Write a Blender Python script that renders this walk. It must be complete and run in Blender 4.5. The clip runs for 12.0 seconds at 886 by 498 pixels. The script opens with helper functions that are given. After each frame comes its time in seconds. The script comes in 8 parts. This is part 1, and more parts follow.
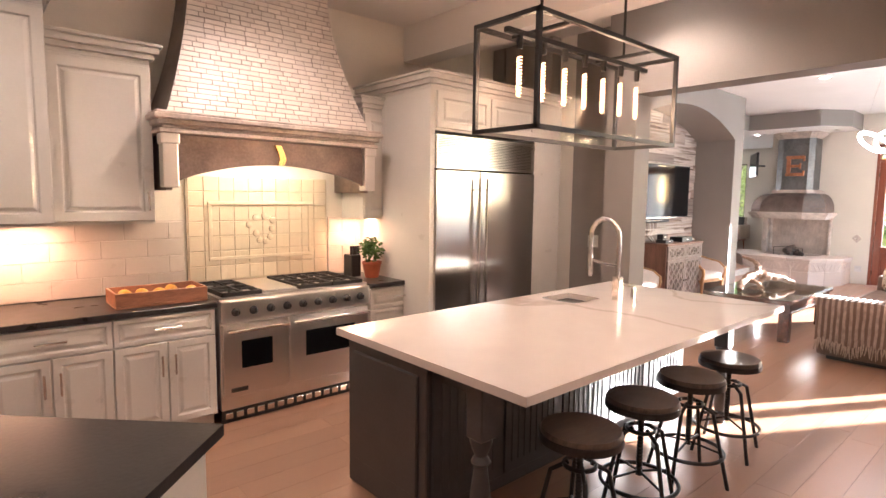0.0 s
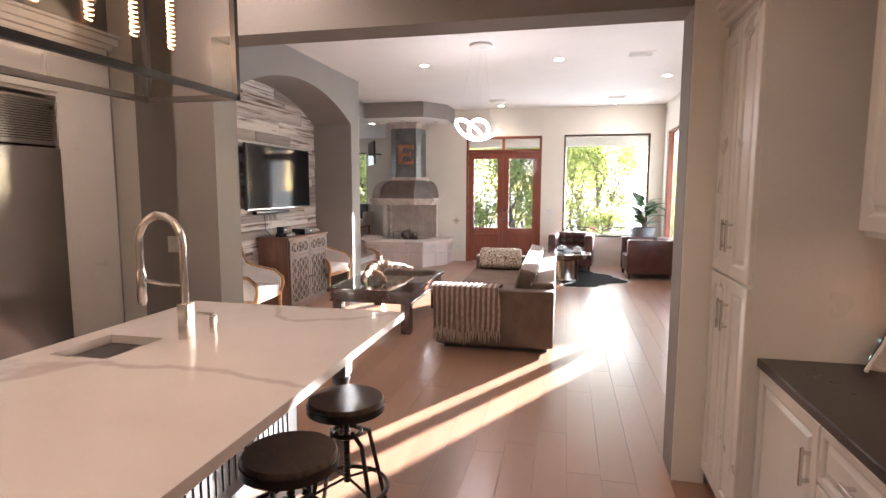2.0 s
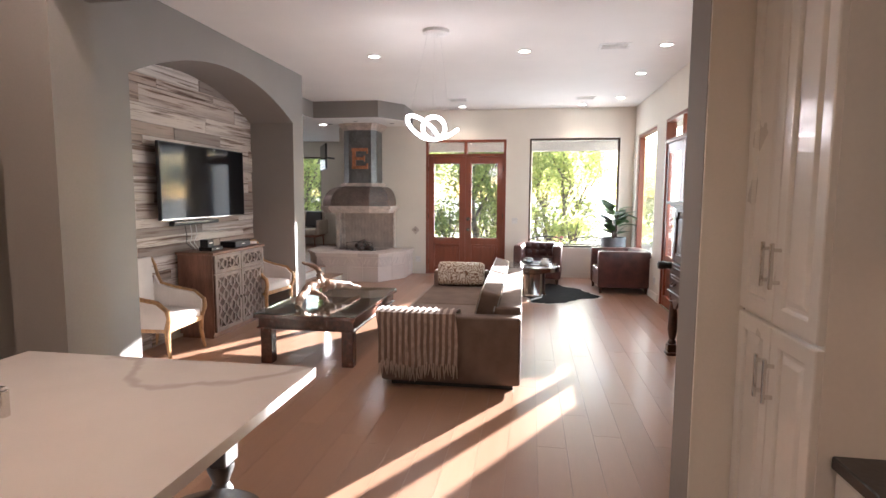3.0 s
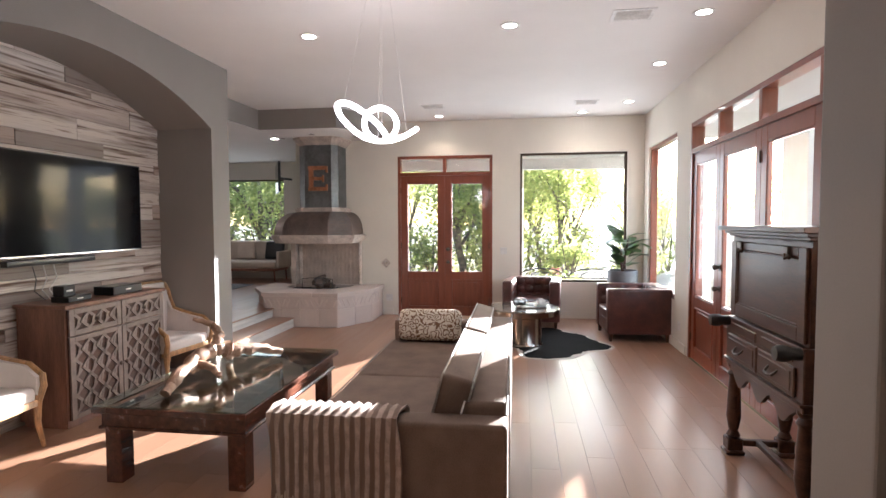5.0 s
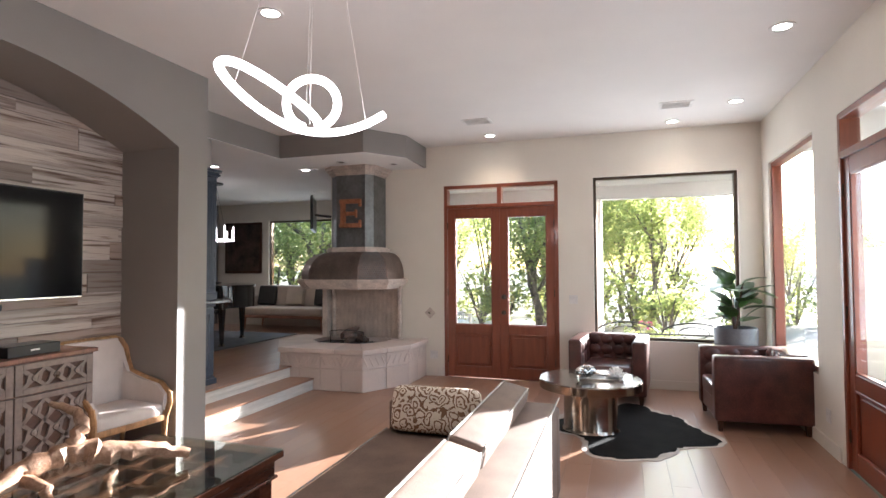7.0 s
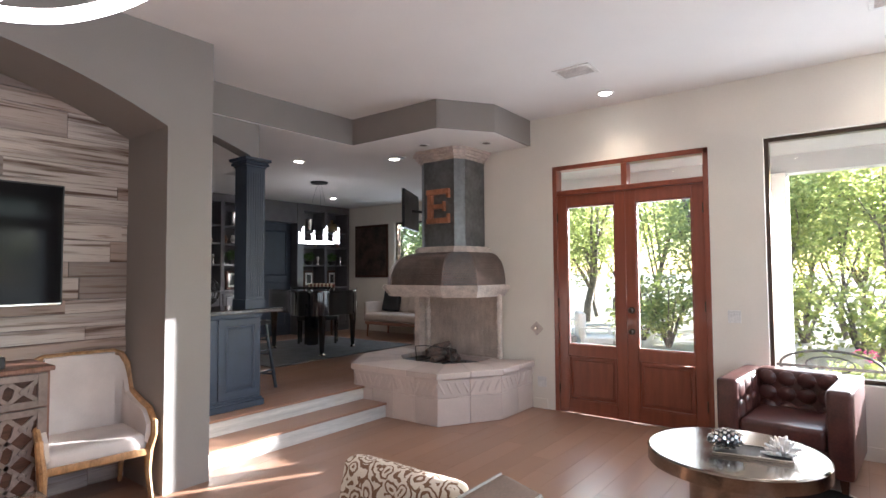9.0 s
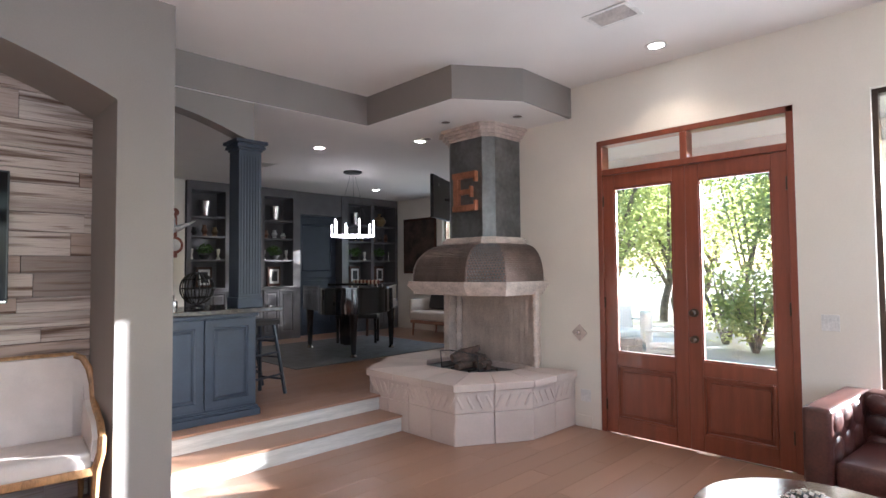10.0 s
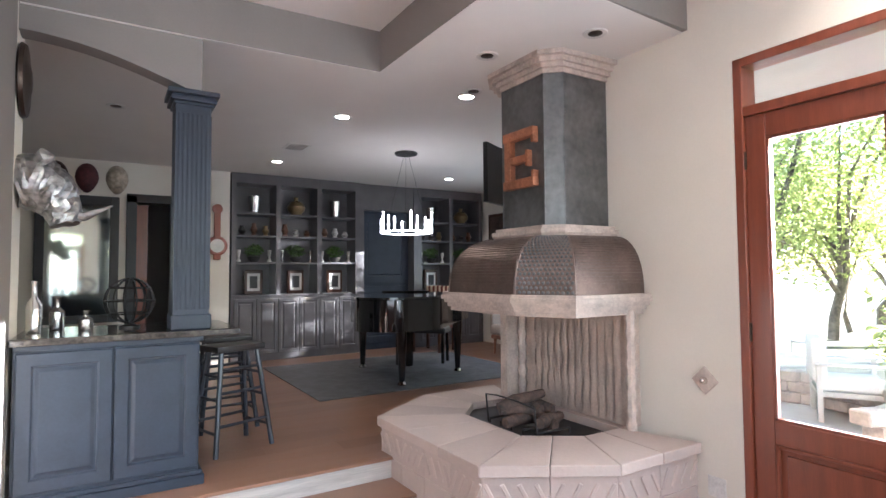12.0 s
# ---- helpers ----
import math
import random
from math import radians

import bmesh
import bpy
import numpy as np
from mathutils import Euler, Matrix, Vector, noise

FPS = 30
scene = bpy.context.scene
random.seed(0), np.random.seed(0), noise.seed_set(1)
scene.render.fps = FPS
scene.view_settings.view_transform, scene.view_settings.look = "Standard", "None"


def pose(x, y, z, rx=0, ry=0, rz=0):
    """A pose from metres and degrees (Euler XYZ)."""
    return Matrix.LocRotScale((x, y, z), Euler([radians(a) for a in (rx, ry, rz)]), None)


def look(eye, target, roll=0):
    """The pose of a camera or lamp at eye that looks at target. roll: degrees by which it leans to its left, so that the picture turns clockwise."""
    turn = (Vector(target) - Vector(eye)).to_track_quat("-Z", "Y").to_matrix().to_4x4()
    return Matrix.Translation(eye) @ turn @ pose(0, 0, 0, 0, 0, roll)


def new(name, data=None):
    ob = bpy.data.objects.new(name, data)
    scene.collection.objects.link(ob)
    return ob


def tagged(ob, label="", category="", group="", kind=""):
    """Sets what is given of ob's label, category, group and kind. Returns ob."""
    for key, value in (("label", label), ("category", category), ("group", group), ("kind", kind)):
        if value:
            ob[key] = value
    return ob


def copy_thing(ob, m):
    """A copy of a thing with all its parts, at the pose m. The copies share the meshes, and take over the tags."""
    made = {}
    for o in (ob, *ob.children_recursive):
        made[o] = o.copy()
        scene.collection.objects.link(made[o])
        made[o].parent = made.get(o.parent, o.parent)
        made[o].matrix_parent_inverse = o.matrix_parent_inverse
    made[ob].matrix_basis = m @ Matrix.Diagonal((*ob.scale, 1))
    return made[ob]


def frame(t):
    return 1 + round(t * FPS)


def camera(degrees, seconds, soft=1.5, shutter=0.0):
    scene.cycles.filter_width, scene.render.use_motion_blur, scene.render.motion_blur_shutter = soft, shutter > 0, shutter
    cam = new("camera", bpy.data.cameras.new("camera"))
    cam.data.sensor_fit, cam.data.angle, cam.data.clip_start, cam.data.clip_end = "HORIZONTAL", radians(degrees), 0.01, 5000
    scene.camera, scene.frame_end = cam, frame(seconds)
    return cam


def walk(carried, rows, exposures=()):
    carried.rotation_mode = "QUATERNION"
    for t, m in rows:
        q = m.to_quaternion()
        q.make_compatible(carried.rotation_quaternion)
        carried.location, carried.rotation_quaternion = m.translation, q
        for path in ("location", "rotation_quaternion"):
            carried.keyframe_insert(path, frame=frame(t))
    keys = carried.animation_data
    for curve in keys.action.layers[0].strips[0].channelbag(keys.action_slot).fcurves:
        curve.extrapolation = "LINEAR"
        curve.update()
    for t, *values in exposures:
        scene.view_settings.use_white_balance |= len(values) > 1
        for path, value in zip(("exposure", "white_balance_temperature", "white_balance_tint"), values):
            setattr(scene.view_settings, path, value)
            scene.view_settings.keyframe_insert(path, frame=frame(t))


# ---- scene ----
cam = camera(78.00, 12.0)
PATH = [
    (0.0, 1.332, 1.407, 1.645, -41.13, -5.55, -0.69),
    (0.5, 1.615, 1.567, 1.627, -54.82, -6.04, -0.33),
    (1.0, 2.012, 1.630, 1.606, -64.53, -6.34, -0.27),
    (1.5, 2.339, 1.733, 1.610, -72.40, -6.44, -0.08),
    (2.0, 2.673, 1.786, 1.620, -77.40, -6.34, -0.15),
    (2.5, 3.114, 1.817, 1.622, -80.17, -6.33, -0.22),
    (4.5, 4.939, 1.804, 1.620, -81.81, -4.20, 0.02),
    (5.0, 5.398, 1.801, 1.606, -81.70, -2.81, 0.17),
    (5.5, 5.806, 1.743, 1.588, -80.83, -1.25, 0.12),
    (6.0, 6.284, 1.680, 1.580, -78.89, 0.10, 0.17),
    (6.5, 6.714, 1.590, 1.561, -75.98, 1.24, 0.20),
    (7.0, 7.142, 1.475, 1.564, -71.73, 1.89, 0.32),
    (9.0, 8.985, 1.173, 1.544, -52.60, 2.48, 0.38),
    (9.5, 9.458, 1.172, 1.529, -48.21, 2.44, 0.56),
    (10.0, 9.956, 1.257, 1.524, -44.43, 2.16, 0.52),
    (10.5, 10.404, 1.338, 1.529, -40.55, 1.89, 0.48),
    (11.0, 10.834, 1.528, 1.520, -37.19, 1.98, 0.49),
    (11.5, 11.274, 1.839, 1.531, -34.23, 2.18, 0.34),
    (12.0, 11.647, 2.196, 1.535, -31.61, 2.60, 0.39),
]
walk(cam, [(t, pose(x, y, z, 90 + pitch, roll, yaw)) for t, x, y, z, yaw, pitch, roll in PATH], exposures=((0.0, 4.74, 6050, 14), (2.5, 3.85, 5900, 11), (4.5, 3.60, 5850, 10), (7.0, 3.43, 5850, 10), (9.5, 3.60, 5600, 10), (10.5, 3.82, 5500, 10), (11.0, 4.02, 5500, 10), (11.5, 3.98, 5500, 10), (12.0, 4.25, 5500, 10)))

SUN_EL, SUN_AZ = radians(13.0), (0.8725, -0.4886)

# ---- world, sun and lights ----
LAMPS = 0.072
world = bpy.data.worlds.new("world")
scene.world = world
world.use_nodes = True
wn = world.node_tree
sky = wn.nodes.new("ShaderNodeTexSky")
sky.sky_type, sky.sun_disc = "NISHITA", False
sky.sun_elevation, sky.sun_rotation = SUN_EL, math.atan2(SUN_AZ[0], SUN_AZ[1])
wn.links.new(sky.outputs[0], wn.nodes["Background"].inputs[0])
wn.nodes["Background"].inputs[1].default_value = 0.075


def lamp(name, kind, energy, color, m, **extra):
    data = bpy.data.lights.new(name, kind)
    data.energy, data.color = energy * (1.0 if kind == "SUN" else LAMPS), color
    for key, value in extra.items():
        if key == "size":
            data.size = value
        elif key == "size_y":
            data.shape, data.size_y = "RECTANGLE", value
        elif key == "radius":
            data.shadow_soft_size = value
        elif key == "cone":
            data.spot_size, data.spot_blend = radians(value), 0.7
        elif key == "angle":
            data.angle = radians(value)
    ob = new(name, data)
    ob.matrix_world = m
    return ob


lamp("sun", "SUN", 5.0, (1.0, 0.94, 0.86), look((SUN_AZ[0] * 40, SUN_AZ[1] * 40, 40 * math.tan(SUN_EL)), (0, 0, 0)), angle=0.5)
DAY = (0.93, 0.97, 1.0)
lamp("skylight", "AREA", 42, DAY, look((14.80, 0.98, 1.67), (10, 0.98, 1.3)), size=1.6, size_y=2.0)
lamp("skylight", "AREA", 36, DAY, look((14.80, 3.12, 1.6), (10, 3.12, 1.2)), size=1.4, size_y=1.8)
lamp("skylight", "AREA", 70, DAY, look((10.3, -0.28, 1.6), (10.3, 4, 1.2)), size=3.6, size_y=1.8)
lamp("skylight", "AREA", 20, DAY, look((13.55, -0.28, 1.67), (13.55, 4, 1.3)), size=1.4, size_y=2.0)
lamp("skylight", "AREA", 15, DAY, look((17.55, 8.2, 1.8), (12, 8.2, 1.4)), size=1.5, size_y=1.5)

# ---- materials ----


def material(name, color, rough=0.6, metal=0.0, vary=0.12, scale=6.0, fine=60.0, bump=0.1, stretch=(1, 1, 1), color2=None, spots=0.0,
             emit=None, glass=False, coat=0.0, random_tint=0.0, sheen=0.0, through_light=0.0, spec=0.5, span=None):
    """A painted, wooden, stone, metal or cloth surface with variation at two scales."""
    mat = bpy.data.materials.new(name)
    mat.use_nodes = True
    nt = mat.node_tree
    nodes, links = nt.nodes, nt.links
    p = nodes["Principled BSDF"]
    p.inputs["Roughness"].default_value = rough
    p.inputs["Metallic"].default_value = metal
    p.inputs["Specular IOR Level"].default_value = spec
    p.inputs["Coat Weight"].default_value = coat
    p.inputs["Sheen Weight"].default_value = sheen
    p.inputs["Transmission Weight"].default_value = through_light
    if emit:
        p.inputs["Emission Color"].default_value = (*emit[:3], 1)
        p.inputs["Emission Strength"].default_value = emit[3]
    tc = nodes.new("ShaderNodeTexCoord")
    mp = nodes.new("ShaderNodeMapping")
    mp.inputs["Scale"].default_value = stretch
    links.new(tc.outputs["Object"], mp.inputs["Vector"])
    big = nodes.new("ShaderNodeTexNoise")
    big.inputs["Scale"].default_value, big.inputs["Detail"].default_value = scale, 4
    small = nodes.new("ShaderNodeTexNoise")
    small.inputs["Scale"].default_value, small.inputs["Detail"].default_value = fine, 3
    links.new(mp.outputs[0], big.inputs["Vector"])
    links.new(mp.outputs[0], small.inputs["Vector"])
    mix = nodes.new("ShaderNodeMix")
    mix.data_type = "FLOAT"
    mix.inputs[0].default_value = 0.35
    links.new(big.outputs["Fac"], mix.inputs[2])
    links.new(small.outputs["Fac"], mix.inputs[3])
    fac = mix.outputs[0]
    if random_tint:
        info = nodes.new("ShaderNodeObjectInfo")
        isl = nodes.new("ShaderNodeNewGeometry")
        a = nodes.new("ShaderNodeMath")
        a.operation = "ADD"
        links.new(info.outputs["Random"], a.inputs[0])
        links.new(isl.outputs["Random Per Island"], a.inputs[1])
        fr = nodes.new("ShaderNodeMath")
        fr.operation = "FRACT"
        links.new(a.outputs[0], fr.inputs[0])
        mm = nodes.new("ShaderNodeMix")
        mm.data_type = "FLOAT"
        mm.inputs[0].default_value = random_tint
        links.new(fac, mm.inputs[2])
        links.new(fr.outputs[0], mm.inputs[3])
        fac = mm.outputs[0]
    ramp = nodes.new("ShaderNodeValToRGB")
    c2 = color2 or tuple(c * (1 - 2 * vary) for c in color)
    c1 = color if color2 else tuple(min(1, c * (1 + vary)) for c in color)
    ramp.color_ramp.elements[0].position, ramp.color_ramp.elements[1].position = (0.36, 0.64) if not random_tint else (0.15, 0.85)
    if span:
        ramp.color_ramp.elements[0].position, ramp.color_ramp.elements[1].position = span
    ramp.color_ramp.elements[0].color = (*c2, 1)
    ramp.color_ramp.elements[1].color = (*c1, 1)
    links.new(fac, ramp.inputs[0])
    links.new(ramp.outputs[0], p.inputs["Base Color"])
    if bump:
        bp = nodes.new("ShaderNodeBump")
        bp.inputs["Strength"].default_value, bp.inputs["Distance"].default_value = bump, 0.004
        links.new(small.outputs["Fac"], bp.inputs["Height"])
        links.new(bp.outputs[0], p.inputs["Normal"])
    rr = nodes.new("ShaderNodeMapRange")
    rr.inputs[3].default_value, rr.inputs[4].default_value = max(0.02, rough - 0.08), min(1, rough + 0.08)
    links.new(big.outputs["Fac"], rr.inputs[0])
    links.new(rr.outputs[0], p.inputs["Roughness"])
    return mat


def glass_material(name, tint=(1, 1, 1), rough=0.0, low=0.025, high=0.6, rise=5.0):
    mat = bpy.data.materials.new(name)
    mat.use_nodes = True
    nt = mat.node_tree
    nt.nodes.remove(nt.nodes["Principled BSDF"])
    clear, gloss, mix, lw, power, scale_up = (nt.nodes.new("ShaderNode" + k) for k in ("BsdfTransparent", "BsdfGlossy", "MixShader", "LayerWeight", "Math", "MapRange"))
    clear.inputs[0].default_value = (*tint, 1)
    gloss.inputs["Roughness"].default_value = rough
    power.operation, power.inputs[1].default_value = "POWER", rise
    lw.inputs[0].default_value = 0.5
    scale_up.inputs[3].default_value, scale_up.inputs[4].default_value = low, high
    nt.links.new(lw.outputs["Facing"], power.inputs[0])
    nt.links.new(power.outputs[0], scale_up.inputs[0])
    nt.links.new(scale_up.outputs[0], mix.inputs[0])
    nt.links.new(clear.outputs[0], mix.inputs[1])
    nt.links.new(gloss.outputs[0], mix.inputs[2])
    nt.links.new(mix.outputs[0], nt.nodes["Material Output"].inputs[0])
    return mat


def leaf_material(name, c1, c2, glow=0.5):
    """Leaves that let part of the sun shine through."""
    mat = bpy.data.materials.new(name)
    mat.use_nodes = True
    nt = mat.node_tree
    nt.nodes.remove(nt.nodes["Principled BSDF"])
    d, t, g, m1, m2, geo, ramp = (nt.nodes.new("ShaderNode" + k) for k in ("BsdfDiffuse", "BsdfTranslucent", "BsdfGlossy", "MixShader", "MixShader", "NewGeometry", "ValToRGB"))
    ramp.color_ramp.elements[0].color, ramp.color_ramp.elements[1].color = (*c2, 1), (*c1, 1)
    nt.links.new(geo.outputs["Random Per Island"], ramp.inputs[0])
    nt.links.new(ramp.outputs[0], d.inputs[0])
    nt.links.new(ramp.outputs[0], t.inputs[0])
    g.inputs["Roughness"].default_value = 0.4
    m1.inputs[0].default_value, m2.inputs[0].default_value = glow, 0.06
    nt.links.new(d.outputs[0], m1.inputs[1])
    nt.links.new(t.outputs[0], m1.inputs[2])
    nt.links.new(m1.outputs[0], m2.inputs[1])
    nt.links.new(g.outputs[0], m2.inputs[2])
    nt.links.new(m2.outputs[0], nt.nodes["Material Output"].inputs[0])
    return mat


M_CREAM = material("cream_plaster", (0.74, 0.69, 0.61), 0.75, vary=0.02, scale=2, fine=90, bump=0.12)
M_GREY = material("taupe_plaster", (0.248, 0.224, 0.206), 0.7, vary=0.03, scale=2, fine=90, bump=0.12)
M_CEIL = material("ceiling_paint", (0.76, 0.73, 0.70), 0.85, vary=0.015, scale=2, fine=120, bump=0.08)
M_OAK = material("oak_plank", (0.34, 0.19, 0.122), 0.32, scale=3, fine=26, stretch=(0.35, 5, 5), bump=0.05, color2=(0.23, 0.125, 0.08), random_tint=0.4, coat=0.06, spec=0.5)
M_GAP = material("floor_gap", (0.19, 0.11, 0.075), 0.7)
M_RISER = material("whitewashed_riser_wood", (0.62, 0.59, 0.54), 0.55, scale=3, fine=30, stretch=(0.4, 6, 6), vary=0.12)
M_MAHOG = material("red_brown_mahogany", (0.24, 0.062, 0.03), 0.33, scale=4, fine=34, stretch=(6, 6, 0.5), bump=0.05, color2=(0.18, 0.045, 0.022), coat=0.25)
M_DARKWOOD = material("dark_stained_wood", (0.085, 0.036, 0.02), 0.33, scale=4, fine=30, stretch=(0.6, 5, 5), bump=0.08, color2=(0.035, 0.014, 0.008), coat=0.08, spec=0.35)
M_GLASS = glass_material("window_glass")
M_TINT = glass_material("table_glass", (0.72, 0.82, 0.76), 0.0, 0.08, 0.9, 2.8)
M_SMOKE = glass_material("pendant_glass", (0.97, 0.965, 0.955), 0.0, 0.008, 0.15)
M_BLACK = material("black_metal", (0.025, 0.023, 0.022), 0.45, vary=0.1)
M_BRONZE = material("dark_bronze", (0.09, 0.065, 0.05), 0.4, metal=0.9)
M_STEEL = material("brushed_steel", (0.84, 0.81, 0.78), 0.3, metal=1.0, vary=0.015, scale=1.5, fine=150, bump=0.0)
M_FRIDGE = material("horizontally_brushed_steel", (0.84, 0.83, 0.82), 0.22, metal=1.0, vary=0.015, scale=1.5, fine=150, bump=0.0)
tan = M_FRIDGE.node_tree.nodes.new("ShaderNodeTangent")
tan.direction_type, tan.axis = "RADIAL", "Z"
M_FRIDGE.node_tree.links.new(tan.outputs[0], M_FRIDGE.node_tree.nodes["Principled BSDF"].inputs["Tangent"])
M_FRIDGE.node_tree.nodes["Principled BSDF"].inputs["Anisotropic"].default_value = 0.9
M_FRIDGE.node_tree.nodes["Principled BSDF"].inputs["Anisotropic Rotation"].default_value = 0.0
M_CHROME = material("satin_nickel", (0.7, 0.67, 0.63), 0.2, metal=1.0, vary=0.03)
M_DARKTOP = material("dark_soapstone", (0.03, 0.027, 0.026), 0.3, spec=0.3, vary=0.2, scale=8)
M_CAB = material("cream_cabinet_paint", (0.62, 0.59, 0.54), 0.3, vary=0.02, scale=4, bump=0.02, coat=0.3)
M_ISLE = material("charcoal_cabinet_paint", (0.05, 0.047, 0.047), 0.4, vary=0.1)
M_BLUE = material("slate_blue_paint", (0.036, 0.047, 0.068), 0.4, vary=0.08, scale=6, bump=0.03, spec=0.35)
M_BOOK = material("grey_lacquered_wood", (0.115, 0.107, 0.11), 0.35, vary=0.08, coat=0.3)
M_STONE = material("limestone_tile", (0.56, 0.46, 0.405), 0.65, scale=5, fine=40, vary=0.1, bump=0.4, random_tint=0.4)
M_CAST = material("carved_cantera_stone", (0.57, 0.48, 0.42), 0.7, scale=9, fine=50, vary=0.14, bump=0.5)
M_ZINC = material("aged_zinc_sheet", (0.2, 0.205, 0.205), 0.42, metal=0.75, scale=3.5, fine=20, vary=0.18, bump=0.15)
M_COPPERHOOD = material("hammered_copper_hood", (0.25, 0.19, 0.165), 0.42, metal=0.75, scale=5, vary=0.16, bump=0.2)
M_COPPER = material("copper_letter", (0.52, 0.22, 0.12), 0.42, metal=0.55, scale=9, vary=0.2)
M_LAMP = material("lamp_glow", (0.9, 0.9, 0.9), 0.5, emit=(1.0, 0.93, 0.82, 3.0))
M_LED = material("led_tube", (0.9, 0.9, 0.9), 0.5, emit=(1.0, 0.9, 0.88, 1.3))
M_BULB = material("filament_bulb", (0.9, 0.6, 0.3), 0.3, emit=(1.0, 0.40, 0.17, 0.6))
M_PLASTIC = material("black_plastic", (0.012, 0.012, 0.013), 0.3)
M_SCREEN = material("tv_screen", (0.006, 0.006, 0.007), 0.05, spec=0.1, vary=0.02, bump=0)
M_WHITEPL = material("white_plastic", (0.7, 0.68, 0.65), 0.4)

# ---- mesh helpers ----


def box(bm, x0, y0, z0, x1, y1, z1, bev=0.0, seg=1, m=None):
    vs = [bm.verts.new(v) for v in ((x0, y0, z0), (x1, y0, z0), (x1, y1, z0), (x0, y1, z0), (x0, y0, z1), (x1, y0, z1), (x1, y1, z1), (x0, y1, z1))]
    fs = [bm.faces.new([vs[i] for i in f]) for f in ((3, 2, 1, 0), (4, 5, 6, 7), (0, 1, 5, 4), (1, 2, 6, 5), (2, 3, 7, 6), (3, 0, 4, 7))]
    if bev:
        es = list({e for f in fs for e in f.edges})
        out = bmesh.ops.bevel(bm, geom=es, offset=bev, segments=seg, affect="EDGES", profile=0.6)
        vs = list({v for f in out["faces"] for v in f.verts} | {v for v in vs if v.is_valid})
    if m is not None:
        bmesh.ops.transform(bm, matrix=m, verts=[v for v in vs if v.is_valid])
    return vs


def prism(bm, pts, z0, z1, inset=0.0):
    """An upright prism over the outline pts; the top may be drawn in towards the middle."""
    cx, cy = sum(p[0] for p in pts) / len(pts), sum(p[1] for p in pts) / len(pts)
    lo = [bm.verts.new((x, y, z0)) for x, y in pts]
    hi = [bm.verts.new((x + (cx - x) * inset, y + (cy - y) * inset, z1)) for x, y in pts]
    n = len(pts)
    for i in range(n):
        bm.faces.new((lo[i], lo[(i + 1) % n], hi[(i + 1) % n], hi[i]))
    bm.faces.new(lo[::-1])
    bm.faces.new(hi)
    return lo + hi


def rings(bm, loops, cap=True, closed=True):
    """Skins one loop of points after another."""
    rows = [[bm.verts.new(p) for p in loop] for loop in loops]
    n = len(rows[0])
    for a, b in zip(rows, rows[1:]):
        for i in range(n if closed else n - 1):
            bm.faces.new((a[i], a[(i + 1) % n], b[(i + 1) % n], b[i]))
    if cap and closed:
        bm.faces.new(rows[0][::-1])
        bm.faces.new(rows[-1])
    return [v for r in rows for v in r]


def lathe(bm, prof, n=16, at=(0, 0, 0), m=None, cap=True):
    vs = rings(bm, [[(at[0] + r * math.cos(2 * math.pi * i / n), at[1] + r * math.sin(2 * math.pi * i / n), at[2] + z) for i in range(n)] for r, z in prof], cap)
    if m is not None:
        bmesh.ops.transform(bm, matrix=m, verts=vs)
    return vs


def tube(bm, pts, r, n=8, closed=False):
    """A round bar along pts; r is one radius or one for each point."""
    pts = [Vector(p) for p in pts]
    loops, side = [], None
    for i, p in enumerate(pts):
        a = pts[i - 1] if (i or closed) else p
        b = pts[(i + 1) % len(pts)] if (i + 1 < len(pts) or closed) else p
        d = (b - a).normalized()
        if side is None:
            side = d.orthogonal().normalized()
        side = (side - d * side.dot(d)).normalized()
        up = d.cross(side)
        rad = r[i] if isinstance(r, (list, tuple)) else r
        loops.append([p + side * rad * math.cos(2 * math.pi * k / n) + up * rad * math.sin(2 * math.pi * k / n) for k in range(n)])
    if closed:
        loops.append(loops[0])
    return rings(bm, loops, cap=not closed)


def cyl(bm, a, b, r, n=12):
    return tube(bm, [a, b], r, n)


def finish(name, bm, mat, smooth=False):
    bmesh.ops.recalc_face_normals(bm, faces=bm.faces)
    me = bpy.data.meshes.new(name)
    bm.to_mesh(me)
    bm.free()
    me.materials.append(mat)
    if smooth:
        for f in me.polygons:
            f.use_smooth = True
        me.set_sharp_from_angle(angle=radians(40))
    return me


def part(name, bm, mat, parent=None, label="", smooth=False):
    ob = new(name, finish(name, bm, mat, smooth))
    if parent:
        ob.parent = parent
    return tagged(ob, label) if label else ob


def thing(name, label, category, group="", m=None):
    ob = new(name)
    ob.empty_display_size = 0.1
    if m is not None:
        ob.matrix_world = m
    return tagged(ob, label, category, group)


def structure(name, bm, mat, label="", category="", smooth=False):
    return tagged(part(name, bm, mat, None, "", smooth), label, category or name.split("_")[0], kind="structure")


def bx(*boxes, bev=0.0, seg=1):
    bm = bmesh.new()
    for b in boxes:
        box(bm, *b, bev=bev, seg=seg)
    return bm


def holed(u0, u1, z0, z1, holes):
    """Splits a wall's rectangle round its openings (u0, u1, z0, z1) into plain rectangles."""
    out, u = [], u0
    for a, b, c, d in sorted(holes):
        out.append((u, a, z0, z1))
        if c > z0:
            out.append((a, b, z0, c))
        if d < z1:
            out.append((a, b, d, z1))
        u = b
    out.append((u, u1, z0, z1))
    return [r for r in out if r[1] - r[0] > 1e-4]


